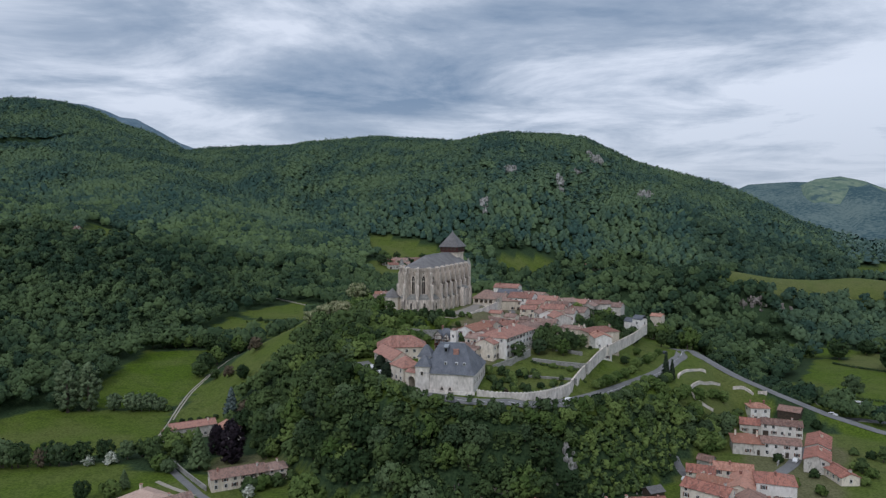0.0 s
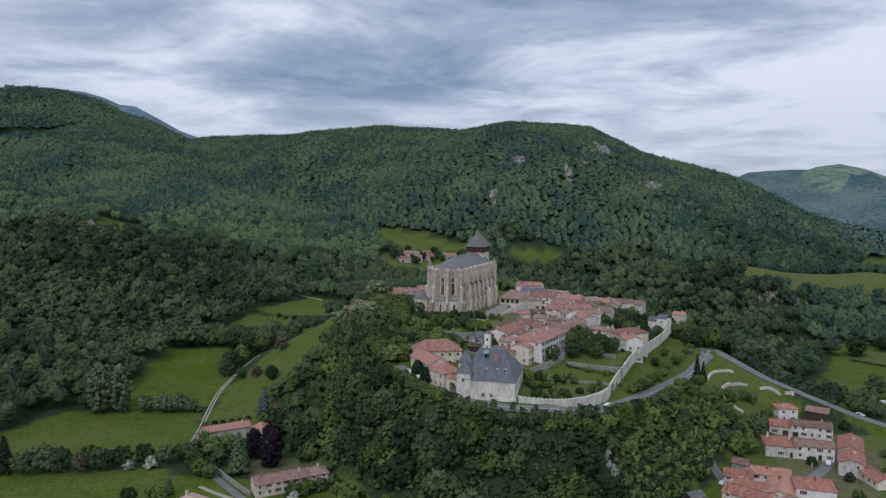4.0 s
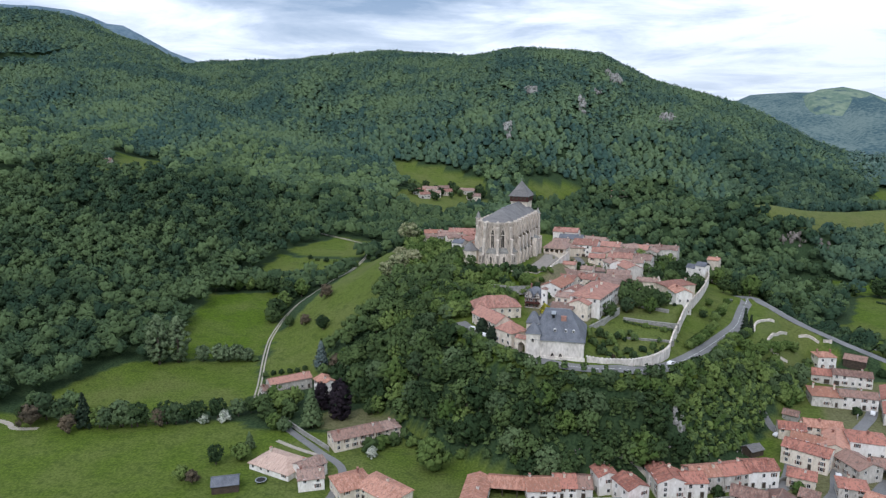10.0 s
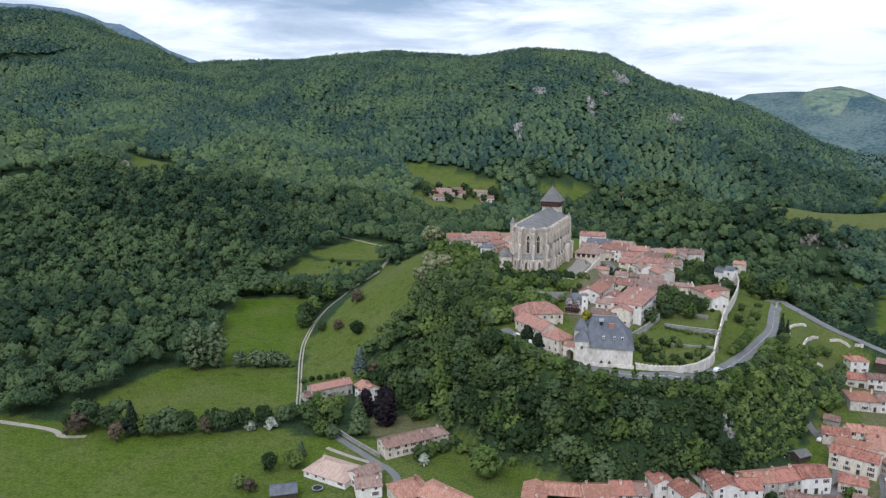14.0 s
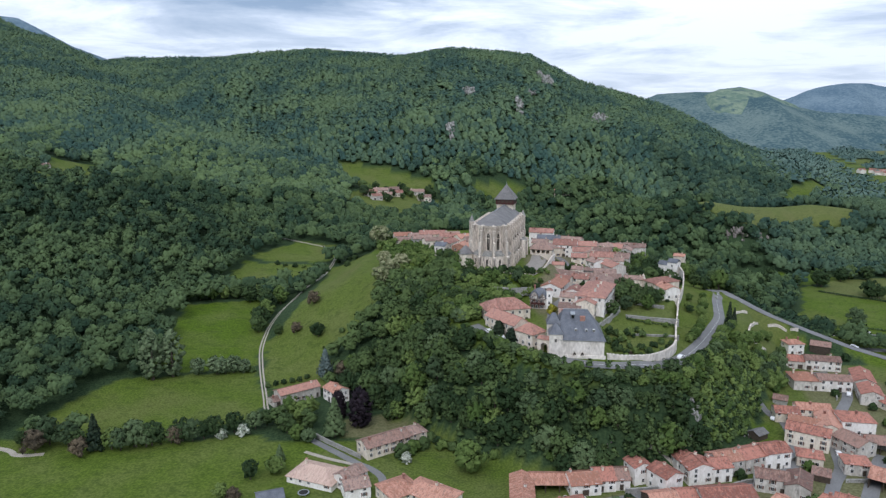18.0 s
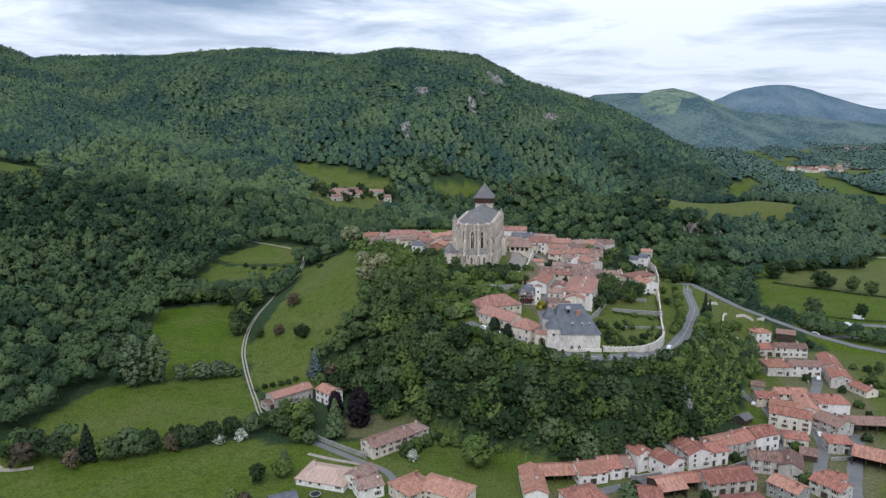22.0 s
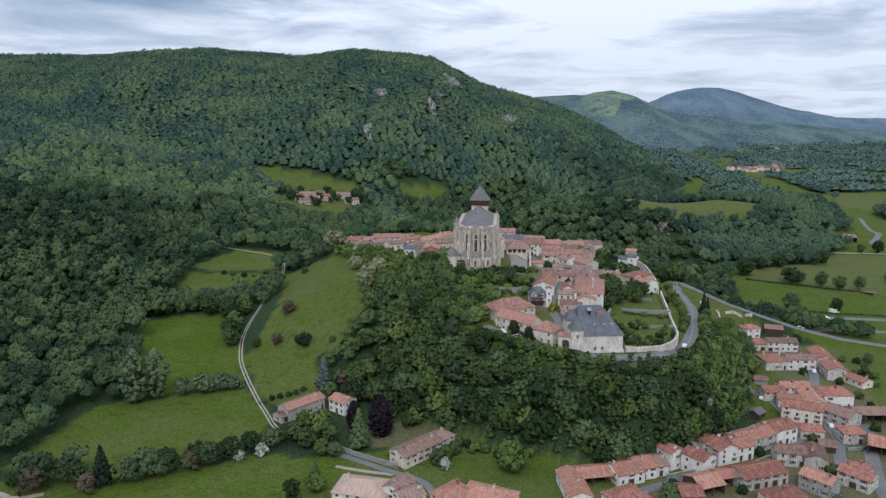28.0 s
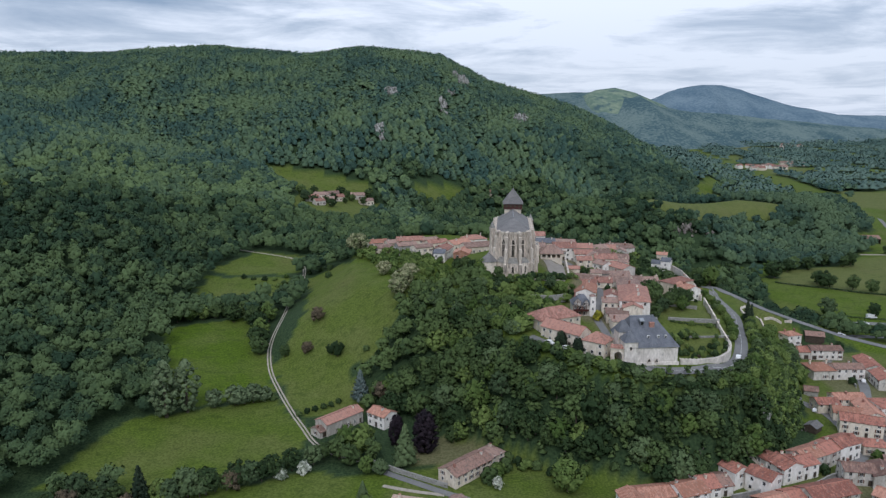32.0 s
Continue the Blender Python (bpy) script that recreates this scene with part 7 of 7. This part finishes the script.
ARCS = ([(142, 377), (136.5, 369), (131.5, 360), (127, 352), (121.5, 342), (119, 336.3), (120.3, 335), (124.4, 336.8), (130.3, 340.5)], [(134.5, 375), (128.5, 371), (124, 365.5), (120.8, 360), (117, 350.5), (115.6, 345)], [(148.8, 378.4), (153.7, 377.6), (157.6, 374.2)], [(159.8, 374.5), (163.9, 373.7)])
for pts in ARCS:
    wall_thing("curved_wall", [(p.x, p.y, level(p.x, p.y) + 1.0) for p in smooth_line([(x, y, 0) for x, y in pts], 1.6)], 2.6, 0.7, "stone_wall", "low pale stone wall winding down the bank")
wall_thing("lane_wall", [(-95, 269, 7.8), (-85.6, 260, 7.8), (-78.8, 254, 7.8), (-70, 246.4, 7.8)], 3.4, 0.4, "stone_grey", "grey stone garden wall along the lane")
wall_thing("yard_wall", [(26, 218.5, 9.0), (36, 219.5, 9.2), (44, 221, 9.2)], 3, 0.4, "stone_grey", "grey stone yard wall")
single("church_court", ribbon([(19, 393), (16, 378), (12.5, 366), (9, 355)], 9.0, 0.25, thick=0.3), "paving", "pale gravel court beside the church", "courtyard", "structure")
single("town_street", ribbon([(7, 274), (11, 296), (15, 318), (24, 334), (31, 350), (34, 372), (36, 400), (34, 420)], 3.6, 0.16), "asphalt", "narrow grey street between town houses", "street", "structure")


def build_trampoline():
    t = thing("trampoline", pose(-87.5, 220.7, level(-87.5, 220.7)), "round dark garden trampoline standing on the lawn", "trampoline")
    part("mat", Shape().cone(0, 0, 0.78, 0.82, 1.7, 1.7, 20), "rubber", t)
    ring = Shape()
    n = 24
    v = []
    for i in range(n):
        a = 2 * math.pi * i / n
        for r, z in ((1.7, 0.76), (2.05, 0.76), (2.05, 0.9), (1.7, 0.9)):
            v.append((r * math.cos(a), r * math.sin(a), z))
    ring.add(v, [(4 * i + k, 4 * i + (k + 1) % 4, 4 * ((i + 1) % n) + (k + 1) % 4, 4 * ((i + 1) % n) + k) for i in range(n) for k in range(4)])
    part("rim", ring, "zinc", t)
    for i in range(6):
        a = math.pi * i / 3
        part("leg", cached(("leg", 1), lambda: Shape().cone(0, 0, -0.1, 0.78, 0.05, 0.05, 6), "zinc"), None, t, at=pose(1.9 * math.cos(a), 1.9 * math.sin(a), 0))


build_trampoline()
house("shed", -98, 215, level(-98, 215), 20, 9, 7, 3.0, 4.6, "gable", "wood_dark", "slate", rows=0, chimneys=0, label="low dark wooden shed with a grey roof", category="shed")
house("shed", 92, 262, level(92, 262), 30, 6, 5, 2.6, 3.8, "gable", "wood_dark", "slate_grey", rows=0, chimneys=0, label="small grey-roofed shed at the foot of the bank", category="shed")
house("shed", 118, 297, level(118, 297), -30, 6, 5, 2.8, 4.2, "gable", "stone_grey", "tile_old", rows=0, chimneys=0, label="small stone shed with a dark tiled roof", category="shed")
house("shed", 100, 228, level(100, 228), -30, 6, 4, 2.6, 3.8, "shed", "wood_dark", "tile_old", rows=0, chimneys=0, label="lean-to wooden shed in a yard", category="shed")
for pts in ([(128, 262), (133, 256), (138, 250)], [(104, 246), (96, 242), (90, 236)], [(146, 300), (150, 308), (157, 318)], [(62, 222), (72, 226), (82, 228)], [(108, 226), (116, 226), (122, 230)], [(144, 330), (152, 332), (160, 334)]):
    wall_thing("yard_wall", [(x, y, level(x, y) + 1.3) for x, y in pts], 2.2, 0.35, "stone_grey", "low grey stone yard wall in the village")

# ---- the lower village: x, y, turn, length, width, ridge, roof, wall, tiles, storeys ----
LOWER = [
    (157, 365, 3, 9, 8, 15.5, "hip", "plaster_white", "tile_orange", 2),
    (172, 364, -30, 10, 8, 14.5, "gable", "wood_dark", "tile_brown", 0),
    (148, 345.5, -12, 9, 9, 13.2, "gable", "plaster_grey", "tile_red", 1),
    (160.5, 341.5, -13, 17, 8, 14.2, "gable", "plaster_white", "tile_brown", 2),
    (139, 318, -8, 12, 12, 14.4, "hip", "plaster_grey", "tile_orange", 1),
    (151.5, 314, -11, 15, 8, 14.4, "gable", "plaster_white", "tile_brown", 2),
    (168, 318, -112, 18, 9, 14.0, "gable", "plaster_grey", "tile_red", 2),
    (161, 300, -112, 14, 9, 14.0, "gable", "plaster_grey", "tile_red", 2),
    (165, 289, -80, 14, 7, 11.6, "gable", "plaster_cream", "tile_red", 1),
    (112, 280, -11, 10, 8, 13.0, "gable", "plaster_cream", "tile_red", 2),
    (124, 281, -11, 14, 8, 14.0, "gable", "plaster_cream", "tile_orange", 2),
    (124, 268, -112, 17, 9, 13.5, "gable", "plaster_cream", "tile_orange", 2),
    (115, 270, -28, 12, 8, 12.6, "gable", "plaster_cream", "tile_orange", 2),
    (109.5, 256, -34, 16, 9, 15.5, "gable", "plaster_cream", "tile_red", 3),
    (135, 268, -11, 13, 11, 15.8, "hip", "plaster_white", "tile_red", 2),
    (124.5, 250, -70, 12, 10, 14.2, "gable", "plaster_grey", "tile_brown", 2),
    (140, 250, -11, 20, 9, 13.2, "gable", "plaster_grey", "tile_brown", -1),
    (102, 240.5, -22, 9, 7.5, 12.6, "hip", "plaster_cream", "tile_red", 1),
    (116, 234.5, -14, 9, 8, 13.2, "hip", "plaster_grey", "tile_red", 2),
    (67, 234.6, 16, 11, 9, 15.0, "gable", "plaster_grey", "tile_orange", 2),
    (77, 237.6, 20, 10, 9, 15.0, "gable", "plaster_grey", "tile_red", 2),
    (87, 240.2, 12, 11, 9, 15.5, "gable", "plaster_white", "tile_red", 2),
    (51.5, 236, 8, 7, 7, 14.4, "hip", "plaster_white", "tile_red", 2),
    (54.5, 229.5, -80, 9, 10, 15.0, "gable", "plaster_white", "tile_red", 3),
    (62.5, 231, 10, 8, 9, 14.4, "gable", "plaster_white", "tile_red", 2),
    (79, 222.5, -20, 11, 8, 14.0, "gable", "plaster_grey", "tile_brown", 2),
    (87, 219, 60, 12, 8, 13.6, "gable", "plaster_grey", "tile_brown", 2),
    (58, 211.8, 6, 19, 10, 13.6, "gable", "plaster_grey", "tile_red", 2),
    (36, 210.2, 9, 10, 10, 12.6, "gable", "wood_dark", "tile_orange", -1),
    (28, 206.5, -10, 8, 9, 11.4, "gable", "wood_dark", "tile_red", -1),
    (46.5, 213, 4, 10, 7, 12.2, "gable", "wood_dark", "tile_red", -1),
    (76, 202, -62, 11, 8, 14.0, "gable", "stone_grey", "tile_orange", 2),
    (92, 202.5, -62, 11, 8, 13.6, "gable", "plaster_grey", "tile_red", 2),
    (99, 210, -35, 7, 5, 11.4, "gable", "plaster_cream", "tile_red", 1),
    (122.5, 222, -40, 14, 11, 13.4, "gable", "wood_dark", "tile_orange", -1),
    (57, 194, 3, 14, 11, 13.5, "hip", "plaster_cream", "tile_red", 2),
    (33, 229, -72, 7.5, 7, 15.2, "gable", "plaster_white", "tile_red", 2),
    (41, 222.8, -62, 9.5, 8, 15.2, "gable", "plaster_white", "tile_red", 2),
    (-10.6, 216.5, -95, 19, 8, 12.2, "gable", "plaster_white", "tile_orange", 1),
    (0.8, 224.8, -1, 15, 9, 11.6, "gable", "wood_dark", "tile_orange", -1),
    (11.5, 223.0, 8, 11, 10, 13.0, "gable", "plaster_white", "tile_orange", 2),
    (19.4, 226.0, 4, 7, 11, 13.4, "gable", "plaster_white", "tile_red", 2),
    (25.4, 226.5, 2, 6, 10, 12.8, "gable", "plaster_white", "tile_brown", 2),
    (4.5, 206.5, 16, 13, 10, 12.2, "hip", "plaster_cream", "tile_red", 2),
    (-61.5, 254.3, 34, 20, 9, 12.8, "gable", "plaster_cream", "tile_old", 2),
    (-50.0, 262.6, 33, 8, 8, 12.3, "hip", "plaster_cream", "tile_brown", 2),
    (-84, 231.5, -23, 19, 13, 11.2, "hip", "plaster_white", "tile_pale", 1),
    (-71.5, 227.5, 48, 10, 7, 12.2, "gable", "plaster_white", "tile_brown", 2),
    (-69, 220.5, 20, 9, 8, 12.2, "gable", "plaster_white", "tile_brown", 2),
    (-53.5, 217.5, 34, 12, 12, 13.2, "hip", "plaster_cream", "tile_orange", 2),
    (-42, 214.5, -35, 18, 11, 13.0, "hip", "plaster_cream", "tile_orange", 2),
    (-106.5, 305.5, 37, 20, 8, 13.0, "gable", "plaster_grey", "tile_red", 1),
    (-115, 299, 37, 5, 6.5, 10.2, "gable", "plaster_grey", "tile_brown", 1),
    (-88, 304.5, -50, 10, 8, 13.4, "gable", "plaster_white", "tile_orange", 2),
]
for i, (x, y, rot, L, W, top, roof, wall, tiles, storeys) in enumerate(LOWER):
    foot = min(level(x + dx, y + dy) for dx in (-4, 0, 4) for dy in (-4, 0, 4)) + 0.3
    barn = storeys < 1
    tiles = {"tile_red": "tile_deep", "tile_brown": "tile_old"}.get(tiles, tiles) if x > -20 else tiles
    lab = "%s %s with a %s roof" % ("open timber" if barn else ("low", "two-storey", "tall")[storeys - 1] + " " + WALLS[wall], "barn" if barn else "village house", WORDS[tiles])
    house("barn" if barn else "house", x, y, foot, rot, L, W, top - foot - W * 0.2, top - foot, roof, wall, tiles, rows=max(0, storeys), label=lab, group="houses of the lower village", category="barn" if barn else "house", open_front=storeys == -1, seed=i, chimneys=0 if barn else 1 + (i % 4 == 0), gable_windows=not barn)

# ---- distance: hills that close the view, haze put into their colours ----


def far_hill(name, crest, width, material, label, seed):
    """A long hill under a crest line, with folds down its flanks."""
    rng = np.random.default_rng(seed)
    line = smooth_line(crest, 60)
    s = Shape()
    m = 15
    for i, p in enumerate(line):
        fold = 0.08 * math.sin(i * 0.55 + seed) + 0.05 * math.sin(i * 1.7)
        for j in range(m):
            u = j / (m - 1) * 2 - 1
            drop = 1 - abs(u) ** 1.25 + fold * math.sin(abs(u) * math.pi) * 1.4
            s.v.append((p.x + p.x / p.y * u * width * 0.6 + rng.uniform(-6, 6), p.y + u * width, -12 + (p.z + 12) * max(0, drop) + (rng.uniform(-3, 3) if abs(u) < 0.9 else 0)))
    for i in range(len(line) - 1):
        for j in range(m - 1):
            a = i * m + j
            s.f.append((a, a + m, a + m + 1, a + 1))
    return single(name, s, material, label, "hill", "structure", smooth=True)


far_hill("backdrop_hill", [(560, 3195, 60), (792, 3195, 160), (931, 3195, 224), (1099, 3195, 230), (1230, 3195, 239), (1286, 3195, 248), (1372, 3195, 228), (1481, 3195, 190), (1640, 3195, 150), (1850, 3195, 90), (2100, 3195, 30)], 900, "far_wood_hazed", "distant wooded hill with a grassy top", 1)
far_hill("backdrop_hill", [(1500, 4128, 60), (1774, 4128, 150), (1946, 4128, 209), (2145, 4128, 285), (2350, 4128, 310), (2507, 4128, 294), (2689, 4128, 246), (2895, 4128, 190), (3116, 4128, 155), (3375, 4128, 115), (3700, 4128, 84), (4200, 4128, 40), (4800, 4128, -5)], 700, "far_haze_blue", "distant rounded hill, blue with haze", 2)
far_hill("backdrop_hill", [(2600, 4420, 60), (2820, 4420, 110), (3060, 4400, 122), (3240, 4380, 118), (3420, 4360, 128), (3560, 4340, 124), (3700, 4320, 120), (4100, 4300, 112), (4600, 4280, 104), (5200, 4260, 90)], 160, "far_haze_blue", "low ridge on the horizon, coloured blue for haze", 3)
far_hill("backdrop_hill", [(-2100, 2600, 566), (-1751, 2600, 530), (-1608, 2600, 481), (-1540, 2600, 472), (-1443, 2600, 420), (-1357, 2600, 371), (-1247, 2600, 333), (-1050, 2600, 250), (-800, 2600, 150)], 520, "far_haze_blue", "distant mountain behind the saddle, coloured blue for haze", 4)
far_hill("backdrop_meadow", [(1075, 3070, 200), (1110, 3070, 224), (1154, 3070, 238), (1246, 3070, 248), (1327, 3070, 231), (1389, 3070, 214), (1441, 3070, 196), (1500, 3070, 174), (1560, 3070, 130)], 520, "far_meadow_hazed", "grass on the top of the distant hill, paled for haze", 6)
far_hill("backdrop_hill", [(1100, 2950, 120), (1293, 2950, 156), (1455, 2950, 150), (1648, 2950, 138), (1932, 2950, 114), (2227, 2950, 88), (2501, 2950, 68), (2800, 2950, 40), (3300, 2950, 10)], 420, "far_wood_hazed", "low wooded foothills below the rounded hill", 7)
# ---- crags ----


def crag(x, y, w, h, n, seed, label, rock="rock"):
    rng = np.random.default_rng(seed)
    t = thing("crag", pose(x, y, level(x, y)), label, "rock")
    for i in range(n):
        u, k = rng.uniform(-0.5, 0.5) * w, rng.uniform(0, 1)
        v = rng.uniform(-0.12, 0.12) * w + k * h * 0.5
        z = level(x + u, y + v) - level(x, y) + (1.2 if y > 900 else 0.3) + k * h * 0.6
        r = rng.uniform(0.09, 0.20) * min(w, h) * (1.2 if y > 900 else 1.0)
        part("boulder", clump_mesh("boulder", [(u, v, z)], [(r * rng.uniform(0.7, 1.3), r * 0.8, r * rng.uniform(0.9, 2.1))], rock, BALL2, rng, 0.34), None, t)


crag(4, 1060, 18, 12, 30, 1, "pale grey limestone crag among the trees")
crag(77, 1026, 9, 30, 44, 2, "tall pale limestone cliff strip among the trees")
crag(137, 1194, 22, 14, 34, 3, "grey limestone cliff below the mountain crest")
crag(-25, 935, 9, 24, 34, 4, "pale streak of broken limestone")
crag(198, 1045, 24, 13, 34, 5, "grey limestone ledge among the trees")
crag(106, 1122, 12, 9, 16, 6, "small grey limestone ledge")
crag(222, 596, 24, 8, 30, 7, "pinkish-grey rock face below the field", "rock_dark")
crag(246, 600, 12, 6, 14, 8, "pinkish-grey rock face below the field", "rock_dark")
crag(62, 252.5, 5, 5, 12, 9, "grey rock face on the wooded slope")
crag(60, 245, 5, 1.6, 8, 11, "low grey rocks beside the village")
crag(73, 253, 5, 1.6, 8, 12, "low grey rocks beside the village")
crag(86, 261, 6, 1.8, 9, 13, "low grey rocks beside the village")
crag(-47, 270, 4, 5, 7, 10, "grey rock at the foot of the mound")
crag(24, 236, 3, 1.2, 6, 24, "low grey rocks beside the village", "rock_dark")

# ---- outlying houses ----
OUT = [(-115, 762, 10, 11, 8), (-106, 780, -5, 14, 8), (-94, 792, 8, 13, 8), (-88, 779, 20, 11, 8), (-66, 800, -8, 15, 8), (-57, 782, 12, 12, 8), (-108, 750, 30, 9, 7), (-98, 764, 0, 10, 8), (-398, 632, 12, 8, 6), (112, 862, -6, 15, 6)]
for i, (x, y, rot, L, W) in enumerate(OUT):
    z = level(x, y)
    tiles = ("tile_red", "tile_brown", "tile_brown")[i % 3]
    house("house", x, y, z, rot, L * 1.25, W * 1.15, 4.2, 6.6, "gable", ("plaster_grey", "plaster_cream")[i % 2], tiles, rows=1, label="small hillside house with a %s roof" % WORDS[tiles], group="outlying houses", seed=i + 300)
house("barn", 445, 631, level(445, 631), -14, 17, 11, 4.2, 6.8, "gable", "wood_dark", "tile_old", rows=0, chimneys=0, label="open timber barn with a reddish-brown roof", category="barn", open_front=True)
rng_far = random.Random(5)
for i in range(34):
    near = i < 20
    x = rng_far.uniform(880, 1000) if near else rng_far.uniform(1035, 1100)
    y = (1505 if near else 1555) + (x - 880) * 0.12 + rng_far.uniform(-45, 35)
    house("house", x, y, level(x, y), rng_far.uniform(0, 180), rng_far.uniform(12, 20), 10, 6, 9.5, "gable", rng_far.choice(("plaster_white", "plaster_cream")), rng_far.choice(("tile_red", "tile_brown", "tile_pale")), rows=0, chimneys=0, label="distant village house on the plain", group="distant village", seed=i)
for i in range(16):
    x = 1560 + rng_far.uniform(0, 160)
    y = 1.44 * x + rng_far.uniform(-60, 60)
    house("house", x, y, level(x, y), rng_far.uniform(0, 180), rng_far.uniform(16, 26), 13, 8, 12, "gable", "plaster_white", rng_far.choice(("tile_red", "tile_pale")), rows=0, chimneys=0, label="far white village house on the plain", group="far village", seed=i)

# ---- vehicles ----


def make_vehicle(name, length, width, height, paint, van, label):
    c = thing(name, pose(0, 0, -500), label, "van" if van else "car")
    a, b = length / 2, width / 2
    if van:
        prof = [(-a, 0.35), (a, 0.35), (a, 1.1), (a * 0.82, 1.35), (a * 0.62, height), (-a, height)]
        glass_prof = [(a * 0.80, 1.38), (a * 0.63, height - 0.12), (a * 0.40, height - 0.12), (a * 0.40, 1.38)]
    else:
        prof = [(-a, 0.3), (a, 0.3), (a, 0.75), (a * 0.45, 0.95), (a * 0.15, height), (-a * 0.62, height), (-a * 0.92, 0.98), (-a, 0.9)]
        glass_prof = [(a * 0.38, 0.98), (a * 0.13, height - 0.1), (-a * 0.58, height - 0.1), (-a * 0.82, 0.98)]
    def slab(p, h):
        n = len(p)
        return Shape().add([(x, -h, z) for x, z in p] + [(x, h, z) for x, z in p], [tuple(range(n)), tuple(reversed(range(n, 2 * n)))] + [(i, n + i, n + (i + 1) % n, (i + 1) % n) for i in range(n)])
    part("body", slab(prof, b), paint, c)
    part("window", slab(glass_prof, b + 0.015), "glass", c)
    part("windscreen", slab([(x + 0.03 if x > 0 else x - 0.03, z) for x, z in glass_prof], b * 0.82), "glass", c)
    for x in (-a * 0.62, a * 0.62):
        for s in (-1, 1):
            w = part("wheel", Shape().cone(0, 0, -0.1, 0.1, 0.33, 0.33, 12), "rubber", c, at=pose(x, s * (b - 0.06), 0.33, 90))
            part("rim", Shape().cone(0, 0, -0.12, 0.12, 0.18, 0.18, 10), "zinc", w)
    for s in (-1, 1):
        part("headlight", Shape().box(a - 0.08, s * b * 0.75 - 0.16, 0.62, a + 0.02, s * b * 0.75 + 0.16, 0.8), "frame_white", c)
    return c


CAMPER = make_vehicle("camper_van", 6.4, 2.2, 2.8, "paint_white", True, "white camper van parked on the asphalt")
CAR = make_vehicle("car", 4.3, 1.8, 1.5, "paint_white", False, "white car standing on the road")
DARK = make_vehicle("car", 4.3, 1.8, 1.5, "paint_dark", False, "dark car parked on the asphalt")


def park(proto, x, y, rot, lift=0.2):
    m = pose(x, y, level(x, y) + lift, 0, 0, rot)
    if not proto.get("set", 0):
        proto["set"] = 1
        proto.matrix_world = m
        return proto
    return copy_thing(proto, m)


for x, y, r in ((230, 363, -10), (216, 394, -8), (244, 401, -12), (226, 386, 80)):
    park(CAMPER, x, y, r)
for x, y, r in ((-12.5, 282.0, -58), (-17.5, 288.5, -58), (62.6, 274.6, 50), (94, 211, 5), (107, 279, 30), (155, 306, 60), (192, 366, -30), (117, 247, 70)):
    park(CAR, x, y, r)
for x, y, r in ((100, 214, 55), (78, 195, 40), (118, 397, 60)):
    park(DARK, x, y, r)
